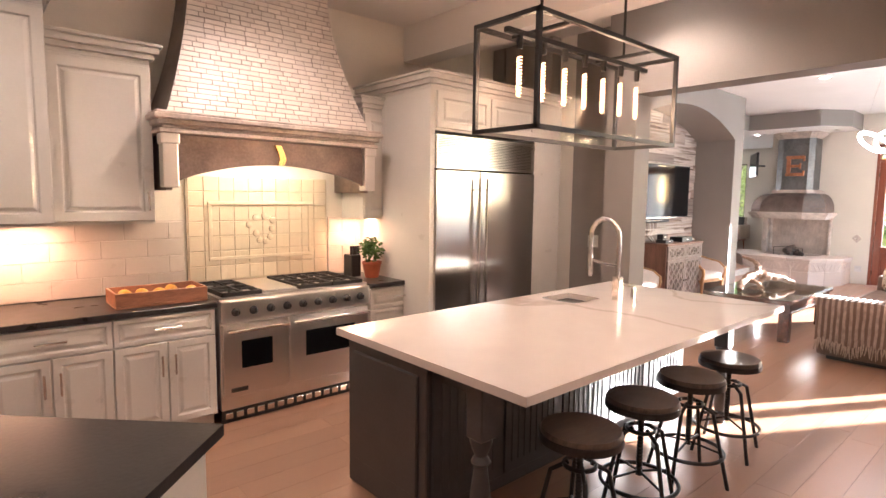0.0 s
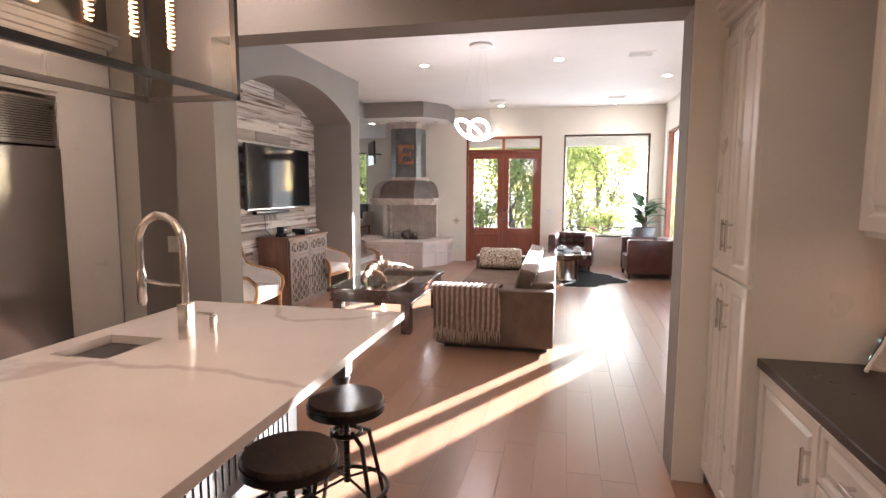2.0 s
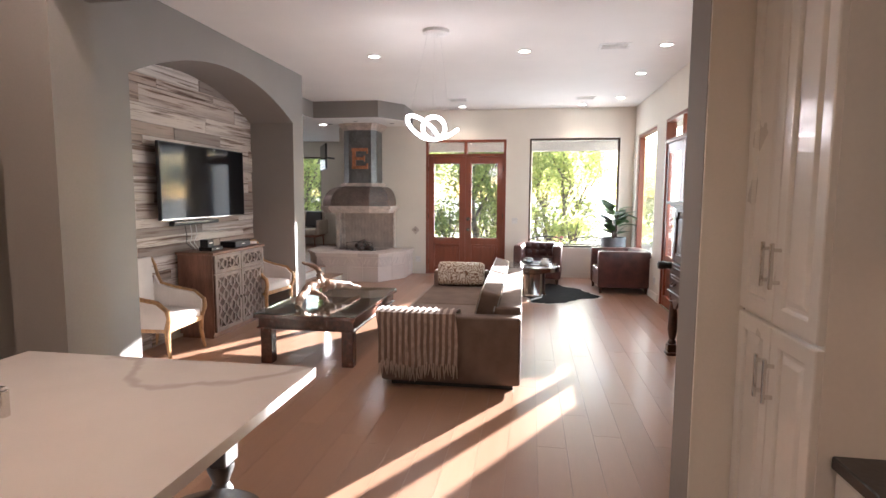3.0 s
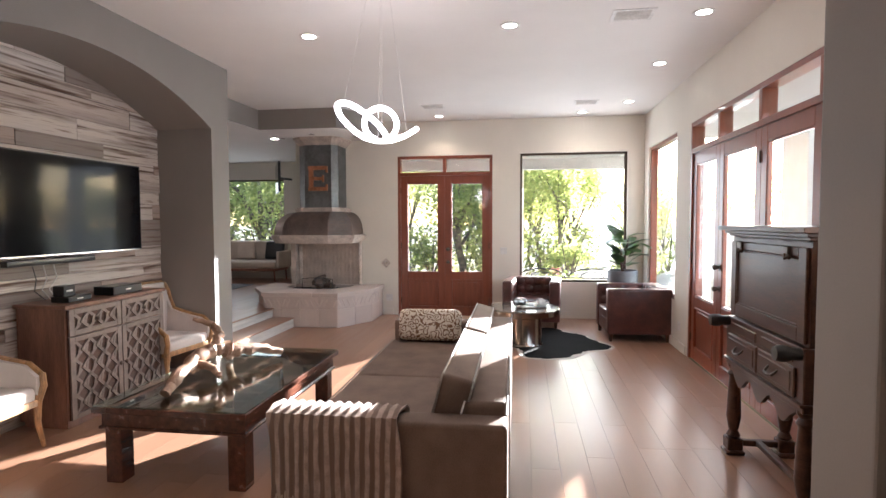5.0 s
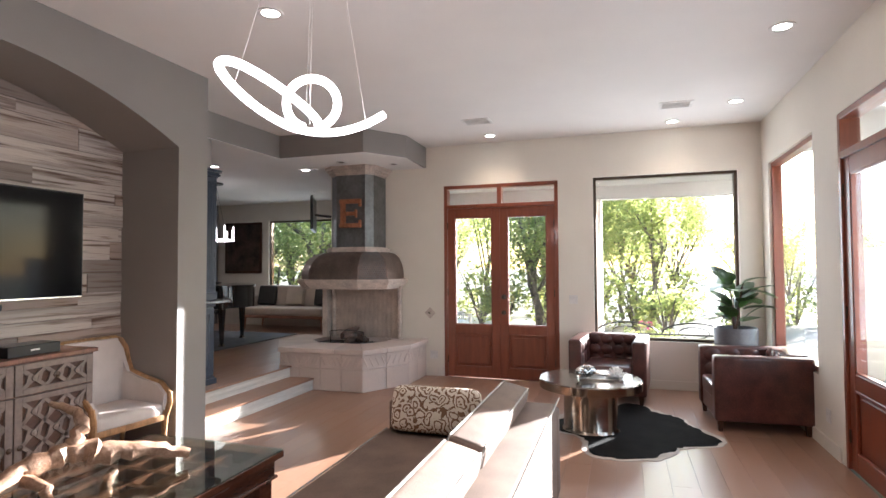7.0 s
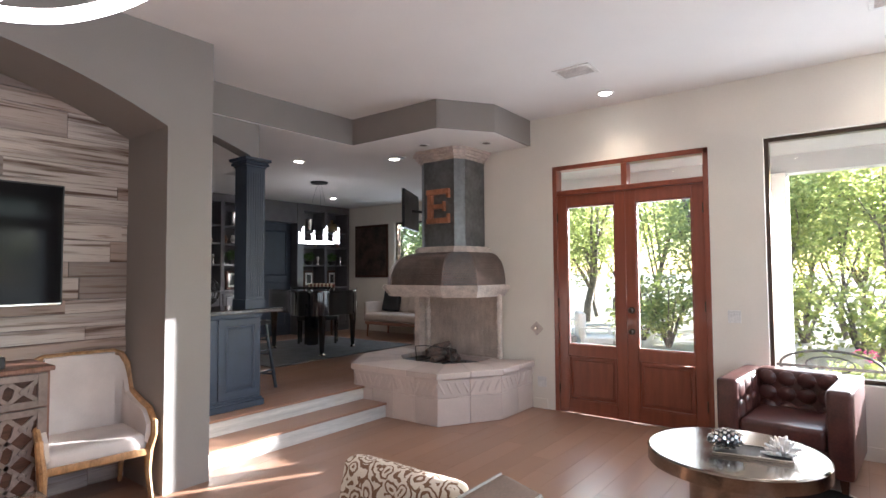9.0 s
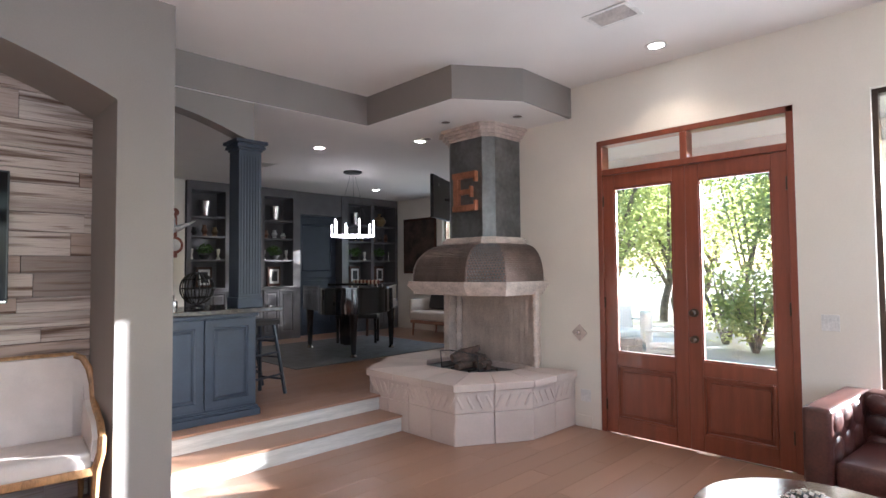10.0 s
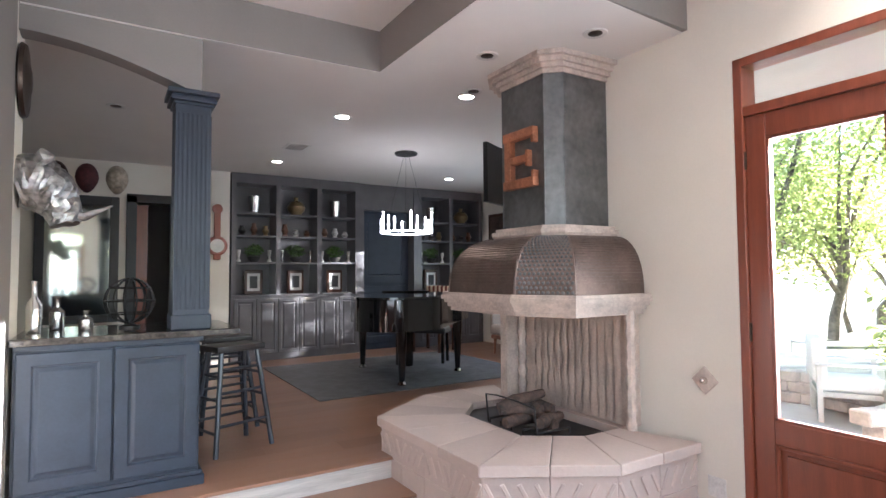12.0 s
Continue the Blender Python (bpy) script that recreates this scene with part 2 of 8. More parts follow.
# ---- the plan ----
CEIL, UP, SOFF = 3.32, 0.29, 3.02
FARX, RIGHT, ARCHY, TVY = 14.66, -0.14, 5.10, 5.75
BEAM0, BEAM1, BEAMZ = 5.80, 6.05, 2.55
KLEFT, KRIGHT, KBACK = 5.95, 0.35, -2.2
FDOOR = (2.31, 3.94, 0.0, 2.735)
FWIN = (0.12, 1.85, 0.60, 2.75)
RDOORS = (8.42, 12.19, 0.0, 2.75)
RWIN = (12.78, 14.36, 0.60, 2.755)
UWIN = (7.35, 9.06, 0.95, 2.62)

# ---- floors, walls and ceilings ----
structure("floor", bx((KBACK, -0.14, -0.2, FARX + 0.2, 6.0, -0.012)), M_GAP, "oak plank floor with dark joints", "floor")
structure("floor_upper", bx((11.22, 5.64, -0.2, 17.8, 12.0, UP - 0.012)), M_GAP, "raised oak floor up two steps", "floor")

wall = bx(*[(FARX, a, c, FARX + 0.2, b, d) for a, b, c, d in holed(-0.34, 5.78, 0, CEIL, [FDOOR, FWIN])])
structure("wall_east", wall, M_CREAM, "cream plaster wall with french door and picture window", "wall")
wall = bx(*[(a, RIGHT - 0.13, c, b, RIGHT, d) for a, b, c, d in holed(BEAM1, FARX, 0, CEIL, [RDOORS, RWIN])])
structure("wall_south", wall, M_CREAM, "cream plaster wall with glazed doors and window", "wall")
structure("pillar_south", bx((7.62, RIGHT, 0, 8.08, 0.49, CEIL), bev=0.02, seg=3), M_GREY, "taupe plaster pier beside the glazed doors", "wall")
structure("wall_kitchen_right", bx((KBACK, KRIGHT - 0.2, 0, BEAM0, KRIGHT, CEIL)), M_CREAM, "cream plaster kitchen wall", "wall")
structure("wall_kitchen_left", bx((KBACK, KLEFT, 0, 6.4, KLEFT + 0.2, CEIL)), M_CREAM, "cream plaster kitchen wall", "wall")
structure("wall_kitchen_back", bx((KBACK - 0.2, 0.15, 0, KBACK, 6.15, CEIL)), M_CREAM, "cream plaster kitchen wall", "wall")
opening = bx((BEAM0, RIGHT - 0.2, 0, BEAM1, 1.17, CEIL), (BEAM0, 1.17, BEAMZ, BEAM1, 3.97, CEIL), (BEAM0, 3.97, 0, BEAM1, 4.26, CEIL))
structure("wall_opening", opening, M_GREY, "taupe plaster wall with a wide opening", "wall")
structure("wall_jamb", bx((5.785, 1.002, 0, BEAM0 - 0.001, 1.168, CEIL)), M_CREAM, "cream plaster return beside the pantry", "wall")
structure("wall_recess", bx((6.2, 4.26, 0, 6.35, 4.90, CEIL), (BEAM1, 4.10, 0, 6.2, 4.26, CEIL)), M_GREY, "taupe plaster wall in a shallow recess", "wall")
structure("wall_hall", bx((6.2, 4.90, 0, 6.35, 5.95, CEIL)), M_CREAM, "cream plaster wall beside the refrigerator", "wall")
structure("beam_kitchen", bx((4.75, KRIGHT, 2.98, 5.0, KLEFT, CEIL)), M_CEIL, "painted ceiling beam across the kitchen", "beam")


def arch_wall():
    """The taupe wall with its arched niche, front and soffit in one piece."""
    bm = bmesh.new()
    x0, x1, spring, apex, n = 7.72, 10.88, 2.61, 2.99, 24
    box(bm, BEAM1, ARCHY, 0, x0, TVY, CEIL)
    box(bm, x1, ARCHY, 0, 11.22, TVY + 0.08, CEIL)
    cx, hw = (x0 + x1) / 2, (x1 - x0) / 2
    curve = [(x0 + 2 * hw * i / n, spring + (apex - spring) * (1 - (2 * i / n - 1) ** 2)) for i in range(n + 1)]
    low = [bm.verts.new((x, ARCHY, z)) for x, z in curve]
    back = [bm.verts.new((x, TVY, z)) for x, z in curve]
    top = [bm.verts.new((x, ARCHY, CEIL)) for x, z in curve]
    for i in range(n):
        bm.faces.new((low[i], low[i + 1], top[i + 1], top[i]))
        bm.faces.new((low[i + 1], low[i], back[i], back[i + 1]))
    return bm


structure("wall_arch", arch_wall(), M_GREY, "taupe plaster wall with an arched niche", "wall", smooth=True)
structure("wall_niche", bx((BEAM1, TVY + 0.03, 0, 11.0, TVY + 0.25, CEIL)), M_GREY, "wall behind the reclaimed boards", "wall")

# the soffit over the raised room, with its cranked edge
EDGE = [(11.22, 5.84), (12.13, 5.84), (13.33, 5.80), (13.33, 4.57), (13.86, 4.20), (FARX, 4.21)]
bm = bmesh.new()
for (ax, ay), (bx_, by) in zip(EDGE, EDGE[1:]):
    d = Vector((bx_ - ax, by - ay)).normalized()
    nx, ny = -d.y * 0.1, d.x * 0.1
    bm = bmesh.new()
    prism(bm, [(ax, ay), (bx_, by), (bx_ + nx, by + ny), (ax + nx, ay + ny)], SOFF, CEIL)
    structure("soffit_fascia", bm, M_GREY, "taupe fascia stepping round the fireplace", "trim")
bm = bmesh.new()
prism(bm, [(x + 0.004, y + 0.004) for x, y in EDGE[:-1]] + [(FARX + 0.1, 4.25)] + [(17.8, 4.3), (17.8, 12.0), (9.0, 12.0), (9.0, 6.0), (11.22, 6.0)], SOFF - 0.003, SOFF + 0.1)
structure("ceiling_upper", bm, M_CEIL, "flat off-white ceiling of the raised room", "ceiling")
structure("ceiling", bx((KBACK - 0.2, -0.4, CEIL, FARX + 0.2, 6.1, CEIL + 0.15)), M_CEIL, "flat off-white ceiling", "ceiling")

# header over the bar: arched underside between the pier and the column
bm = bmesh.new()
n = 16
curve = [(11.22 + 0.92 * i / n, 2.66 + 0.22 * math.cos(math.pi / 2 * i / n)) for i in range(n + 1)]
f_lo = [bm.verts.new((x, 5.865, z)) for x, z in curve]
b_lo = [bm.verts.new((x, 6.02, z)) for x, z in curve]
f_hi = [bm.verts.new((x, 5.865, SOFF + 0.002)) for x, z in curve]
b_hi = [bm.verts.new((x, 6.02, SOFF + 0.002)) for x, z in curve]
for i in range(n):
    for q in ((f_lo[i], f_lo[i + 1], f_hi[i + 1], f_hi[i]), (b_lo[i + 1], b_lo[i], b_hi[i], b_hi[i + 1]), (f_lo[i + 1], f_lo[i], b_lo[i], b_lo[i + 1])):
        bm.faces.new(q)
structure("header_bar", bm, M_GREY, "taupe header with an arched underside", "wall", smooth=True)

# the raised room's walls
wall = bx(*[(17.6, a, c, 17.8, b, d) for a, b, c, d in holed(5.6, 12.0, 0, SOFF, [UWIN])])
structure("wall_upper_east", wall, M_CREAM, "cream plaster wall with a window", "wall")
structure("wall_upper_fire", bx((14.86, 5.58, 0, 17.6, 5.78, SOFF)), M_CREAM, "cream plaster wall", "wall")
structure("wall_upper_north", bx((12.38, 10.42, 0, 13.14, 10.6, SOFF), (9.0, 10.42, 0, 11.98, 10.6, SOFF), (11.98, 10.42, 2.5, 12.38, 10.6, SOFF)),
          M_CREAM, "cream plaster wall with a doorway", "wall")
structure("wall_upper_back", bx((9.0, 11.8, 0, 17.8, 12.0, SOFF)), M_GREY, "wall behind the bookcases", "wall")
structure("wall_upper_west", bx((8.8, 6.0, 0, 9.0, 12.0, SOFF), (9.0, 6.0, 0, 11.0, 6.14, SOFF), (11.0, 5.84, 0, 11.22, 6.14, SOFF)), M_CREAM, "cream plaster wall", "wall")

# the two steps
structure("step_lower", bx((11.22, 5.29, 0, 13.4, 5.66, 0.128)), M_RISER, "whitewashed wooden step riser", "step")
structure("step_upper", bx((11.22, 5.625, 0.0, 13.4, 5.70, UP - 0.02)), M_RISER, "whitewashed wooden step riser", "step")
structure("tread_lower", bx((11.22, 5.275, 0.129, 13.4, 5.625, 0.15), bev=0.004), M_OAK, "oak step tread", "step")
structure("tread_upper", bx((11.22, 5.605, UP - 0.019, 13.4, 5.76, UP + 0.002), bev=0.004), M_OAK, "oak step nosing", "step")

# baseboards
structure("baseboard", bx((FARX - 0.014, -0.14, 0, FARX, 2.22, 0.11), (FARX - 0.014, 4.03, 0, FARX, 4.2, 0.11), (8.08, RIGHT, 0, 8.36, RIGHT + 0.014, 0.11),
                          (12.27, RIGHT, 0, FARX, RIGHT + 0.014, 0.11)), M_CREAM, "painted baseboard along the walls", "baseboard")


# ---- doors and windows ----


def leaf(parent, w, h, panel, handle_side, name="door_leaf", hinge_w=0.11):
    """One glazed door leaf in the x-z plane from x 0 to w, 45 mm thick; returns its frame."""
    st, top, low = hinge_w, 0.13, 0.14
    ob = part(name, bx((0, 0, 0, st, 0.045, h), (w - st, 0, 0, w, 0.045, h), (st, 0, h - top, w - st, 0.045, h), (st, 0, panel, w - st, 0.045, panel + 0.12),
                       (st, 0, 0, w - st, 0.045, low), bev=0.004), M_MAHOG, parent)
    part("door_panel", bx((st - 0.005, 0.024, low - 0.005, w - st + 0.005, 0.031, panel + 0.005), (st + 0.05, 0.012, low + 0.05, w - st - 0.05, 0.036, panel - 0.05), bev=0.004), M_MAHOG, ob)
    for k, (u0, v0, u1, v1) in enumerate(((st, low, st + 0.02, panel), (w - st - 0.02, low, w - st, panel), (st + 0.02, low, w - st - 0.02, low + 0.02), (st + 0.02, panel - 0.02, w - st - 0.02, panel))):
        part("panel_moulding", bx((u0, -0.007, v0, u1, 0.021, v1), bev=0.005), M_MAHOG, ob)
    part("glazing_bead", bx((st, 0.006, panel + 0.12, st + 0.014, 0.039, h - top), (w - st - 0.014, 0.006, panel + 0.12, w - st, 0.039, h - top),
                            (st, 0.006, h - top - 0.014, w - st, 0.039, h - top), (st, 0.006, panel + 0.12, w - st, 0.039, panel + 0.134)), M_MAHOG, ob)
    g = part("pane", bx((st + 0.002, 0.020, panel + 0.122, w - st - 0.002, 0.024, h - top - 0.002)), M_GLASS, ob, "clear glass")
    g.visible_shadow = False
    return ob


def hinge_set(parent, x, h, y=-0.004):
    for z in (0.25, h / 2, h - 0.25):
        bm = bmesh.new()
        cyl(bm, (x, y, z - 0.05), (x, y, z + 0.05), 0.009, 8)
        part("hinge", bm, M_BRONZE, parent, "dark bronze hinge")


def knob_set(parent, x, zs):
    for z, r in zs:
        bm = bmesh.new()
        lathe(bm, [(r * 0.5, 0), (r * 0.5, 0.02), (r * 0.8, 0.03), (r, 0.05), (r * 0.7, 0.066), (0.002, 0.07)], 14, m=pose(x, 0, z, 90, 0, 0))
        lathe(bm, [(r * 1.2, 0), (r * 1.2, 0.006), (r * 0.5, 0.008)], 14, m=pose(x, 0, z, 90, 0, 0))
        part("door_knob", bm, M_BRONZE, parent, "dark bronze knob", smooth=True)


def door_set(name, label, m, bays, height, leaf_h, panel):
    """Glazed double doors with a transom over each leaf, in a wooden frame; bays are the leaves' edges along x."""
    d = tagged(thing(name, label, "door", m=m), kind="structure")
    w = bays[-1]
    fr = [(-0.0, -0.02, 0, 0.05, 0.12, height), (w - 0.05, -0.02, 0, w, 0.12, height), (0, -0.02, height - 0.05, w, 0.12, height), (0.05, -0.02, leaf_h, w - 0.05, 0.12, leaf_h + 0.055)]
    for b in bays[1:-1]:
        fr.append((b - 0.03, -0.016, leaf_h + 0.055, b + 0.03, 0.11, height - 0.05))
    part("door_frame", bx(*fr, bev=0.004), M_MAHOG, d)
    for i, (a, b) in enumerate(zip(bays, bays[1:])):
        a2, b2 = (a + 0.05 if i == 0 else a), (b - 0.05 if i == len(bays) - 2 else b)
        g = part("transom_pane", bx((a2 + 0.004, 0.04, leaf_h + 0.057, b2 - 0.004, 0.046, height - 0.052)), M_GLASS, d, "clear glass")
        g.visible_shadow = False
        lf = leaf(d, b2 - a2 - 0.001, leaf_h - 0.004, panel, 0)
        lf.location = (a2 + 0.0005, 0.0, 0.003)
        if i % 2 == 0:
            hinge_set(lf, 0.0, leaf_h)
        else:
            hinge_set(lf, b2 - a2 - 0.006, leaf_h)
            knob_set(lf, 0.055, ((0.92, 0.027), (1.14, 0.03)))
    return d


# french door of the far wall: local x runs along -y, so that local y points outside
door_set("door_1", "closed mahogany french doors with glass panes and transom", pose(FARX + 0.02, FDOOR[1], 0, 0, 0, -90), [0, 0.815, 1.63], 2.735, 2.40, 0.62)
door_set("door_2", "row of mahogany glazed doors with transoms above", pose(RDOORS[1], RIGHT - 0.02, 0, 0, 0, 180), [0, 0.9, 1.87, 2.82, 3.77], 2.75, 2.39, 0.62)


def window_set(name, label, m, w, h, wood):
    d = tagged(thing(name, label, "window", m=m), kind="structure")
    t = 0.05 if wood else 0.035
    part("window_frame", bx((0, 0, 0, t, 0.1, h), (w - t, 0, 0, w, 0.1, h), (t, 0, h - t, w - t, 0.1, h), (t, 0, 0, w - t, 0.1, t), bev=0.003), M_MAHOG if wood else M_BRONZE, d)
    g = part("pane", bx((t, 0.045, t, w - t, 0.051, h - t)), M_GLASS, d, "clear glass")
    g.visible_shadow = False
    part("window_sill", bx((-0.0, -0.035, -0.012, w, 0.0, 0.0), bev=0.002), M_CREAM, d, "painted sill")
    return d


window_set("window_1", "large picture window in a thin dark frame", pose(FARX + 0.06, FWIN[1], FWIN[2], 0, 0, -90), 1.73, 2.15, False)
window_set("window_2", "tall fixed window in a mahogany frame", pose(RWIN[1], RIGHT - 0.03, RWIN[2], 0, 0, 180), 1.58, 2.155, True)
window_set("window_3", "picture window of the raised room", pose(17.66, UWIN[1], UWIN[2], 0, 0, -90), 1.71, 1.67, False)

# ---- kitchen ----


def bar_handle(parent, x, y, z, length, upright, mat=None):
    bm = bmesh.new()
    h = length / 2
    if upright:
        box(bm, x - 0.006, y - 0.036, z - h, x + 0.006, y - 0.024, z + h, bev=0.002)
        for s in (-0.7, 0.7):
            box(bm, x - 0.005, y - 0.026, z + s * h - 0.006, x + 0.005, y, z + s * h + 0.006)
    else:
        box(bm, x - h, y - 0.036, z - 0.006, x + h, y - 0.024, z + 0.006, bev=0.002)
        for s in (-0.7, 0.7):
            box(bm, x + s * h - 0.006, y - 0.026, z - 0.005, x + s * h + 0.006, y, z + 0.005)
    return part("handle", bm, mat or M_CHROME, parent, "satin nickel bar handle")


def panel_door(parent, x0, z0, x1, z1, mat, y=0.0, handle=None, name="cabinet_door", rail=0.06):
    """A framed door with a raised field, its back at y, facing -y."""
    bm = bmesh.new()

    def loop(d, yy):
        return [(x0 + d, yy, z0 + d), (x1 - d, yy, z0 + d), (x1 - d, yy, z1 - d), (x0 + d, yy, z1 - d)]
    rings(bm, [loop(0, y), loop(0, y - 0.018), loop(0.004, y - 0.022), loop(rail - 0.006, y - 0.022), loop(rail, y - 0.018), loop(rail + 0.004, y - 0.011)])
    ob = part(name, bm, mat, parent)
    if x1 - x0 > 3.2 * rail and z1 - z0 > 3.2 * rail:
        bm = bmesh.new()
        rings(bm, [loop(rail + 0.012, y - 0.0105), loop(rail + 0.03, y - 0.019), loop(rail + 0.034, y - 0.020)])
        part("raised_field", bm, mat, ob)
    if handle:
        bar_handle(ob, handle[1], y - 0.02, handle[2], handle[3] if len(handle) > 3 else 0.14, handle[0] == "v")
    return ob


def cornice(bm, x0, x1, y0, y1, z, steps=((0.0, 0.03), (0.025, 0.035), (0.05, 0.045), (0.07, 0.02))):
    """A stepped crown moulding round three sides of a cabinet whose front is at y0; grows outwards upwards."""
    for out, h in steps:
        box(bm, x0 - out, y0 - out, z, x1 + out, y1, z + h, bev=0.004)
        z += h


def base_unit(x0, x1, yf, label, fronts, depth, mat=None, face=0, h=0.86):
    mat = mat or M_CAB
    w = x1 - x0
    c = thing("base_cabinet", label, "cabinet", "kitchen base cabinets", pose(x0 if face == 0 else x1, yf, 0, 0, 0, face))
    part("body", bx((0, 0, 0.1, w, depth, h), (0.0, 0.07, 0, w, depth, 0.1)), mat, c)
    for kind, a, z0, b, z1, hd in fronts:
        panel_door(c, a * w + 0.004, z0, b * w - 0.004, z1, mat, 0, hd, kind, 0.05 if z1 - z0 > 0.3 else 0.03)
    return c


LAB = "cream painted base cabinet under a dark stone counter"
YF = 5.25
for x0, x1 in ((0.55, 1.35), (1.35, 1.98), (1.98, 2.60)):
    w = x1 - x0
    base_unit(x0, x1, YF, LAB, [("drawer", 0, 0.68, 1, 0.85, ("h", w / 2, 0.77, 0.16)), ("cabinet_door", 0, 0.11, 0.5, 0.67, ("v", w * 0.5 - 0.04, 0.52)),
                                ("cabinet_door", 0.5, 0.11, 1, 0.67, ("v", w * 0.5 + 0.04, 0.52))], 0.68)
base_unit(3.87, 4.46, YF, LAB, [("drawer", 0, 0.68, 1, 0.85, ("h", 0.3, 0.77, 0.16)), ("drawer", 0, 0.4, 1, 0.67, ("h", 0.3, 0.56, 0.16)), ("drawer", 0, 0.11, 1, 0.39, ("h", 0.3, 0.27, 0.16))], 0.68)
for x0, x1 in ((0.55, 2.61), (3.865, 4.46)):
    top = tagged(part("countertop", bx((x0, 5.21, 0.862, x1, KLEFT, 0.90), bev=0.004), M_DARKTOP), "dark soapstone counter along the kitchen wall", "countertop")


def range_cooker():
    c = thing("range_cooker", "wide stainless steel range cooker with two ovens", "stove", m=pose(2.63, 5.22, 0))
    w = 1.22
    part("body", bx((0, 0.03, 0.1, w, 0.72, 0.90), bev=0.004), M_STEEL, c)
    part("kick_grille", bx((0.01, 0.05, 0.0, w - 0.01, 0.09, 0.1)), M_BLACK, c, "black kick plate")
    for i in range(15):
        part("kick_slot", bx((0.03 + i * 0.078, 0.034, 0.03, 0.085 + i * 0.078, 0.05, 0.075), bev=0.004), M_CHROME, c)
    part("control_panel", bx((0, -0.012, 0.74, w, 0.032, 0.895), bev=0.012, seg=2), M_STEEL, c)
    for i in range(9):
        bm = bmesh.new()
        lathe(bm, [(0.03, 0), (0.03, 0.006), (0.024, 0.008), (0.022, 0.035), (0.002, 0.04)], 14, m=pose(0.1 + i * 0.128, -0.01, 0.815, 90, 0, 0))
        box(bm, 0.096 + i * 0.128, -0.062, 0.797, 0.104 + i * 0.128, -0.046, 0.833)
        part("knob", bm, M_BLACK, c, "black control knob", smooth=True)
    for x0, x1 in ((0.01, 0.5), (0.51, w - 0.01)):
        d = part("oven_door", bx((x0, -0.004, 0.2, x1, 0.032, 0.725), bev=0.005), M_STEEL, c)
        part("oven_window", bx((x0 + 0.13, -0.008, 0.4, x1 - 0.13, 0.0, 0.6), bev=0.003), M_SCREEN, d, "dark glass window")
        bm = bmesh.new()
        cyl(bm, (x0 + 0.02, -0.05, 0.685), (x1 - 0.02, -0.05, 0.685), 0.013)
        for x in (x0 + 0.05, x1 - 0.05):
            cyl(bm, (x, -0.05, 0.685), (x, 0, 0.685), 0.009)
        part("oven_handle", bm, M_CHROME, d, "steel bar handle", smooth=True)
    part("badge", bx((0.06, -0.007, 0.235, 0.18, -0.003, 0.265)), M_BLACK, c, "dark maker plate")
    part("cooktop", bx((0.0, 0.03, 0.9, w, 0.7, 0.915)), M_STEEL, c)
    for x0, x1 in ((0.03, 0.32), (0.62, 0.9), (0.91, 1.19)):
        for y0, y1 in ((0.05, 0.35), (0.36, 0.66)):
            bars = [(x0, y0, 0.915, x0 + 0.012, y1, 0.945), (x1 - 0.012, y0, 0.915, x1, y1, 0.945), (x0, y0, 0.915, x1, y0 + 0.012, 0.945), (x0, y1 - 0.012, 0.915, x1, y1, 0.945)]
            bars += [((x0 + x1) / 2 - 0.006, y0, 0.932, (x0 + x1) / 2 + 0.006, y1, 0.947), (x0, (y0 + y1) / 2 - 0.006, 0.932, x1, (y0 + y1) / 2 + 0.006, 0.947)]
            bm = bx(*bars)
            lathe(bm, [(0.05, 0), (0.05, 0.015), (0.03, 0.02), (0.002, 0.02)], 12, ((x0 + x1) / 2, (y0 + y1) / 2, 0.915))
            part("burner_grate", bm, M_BLACK, c, "black cast-iron grate")
    part("griddle", bx((0.34, 0.06, 0.915, 0.6, 0.66, 0.935), bev=0.004), M_STEEL, c, "steel griddle plate")


range_cooker()


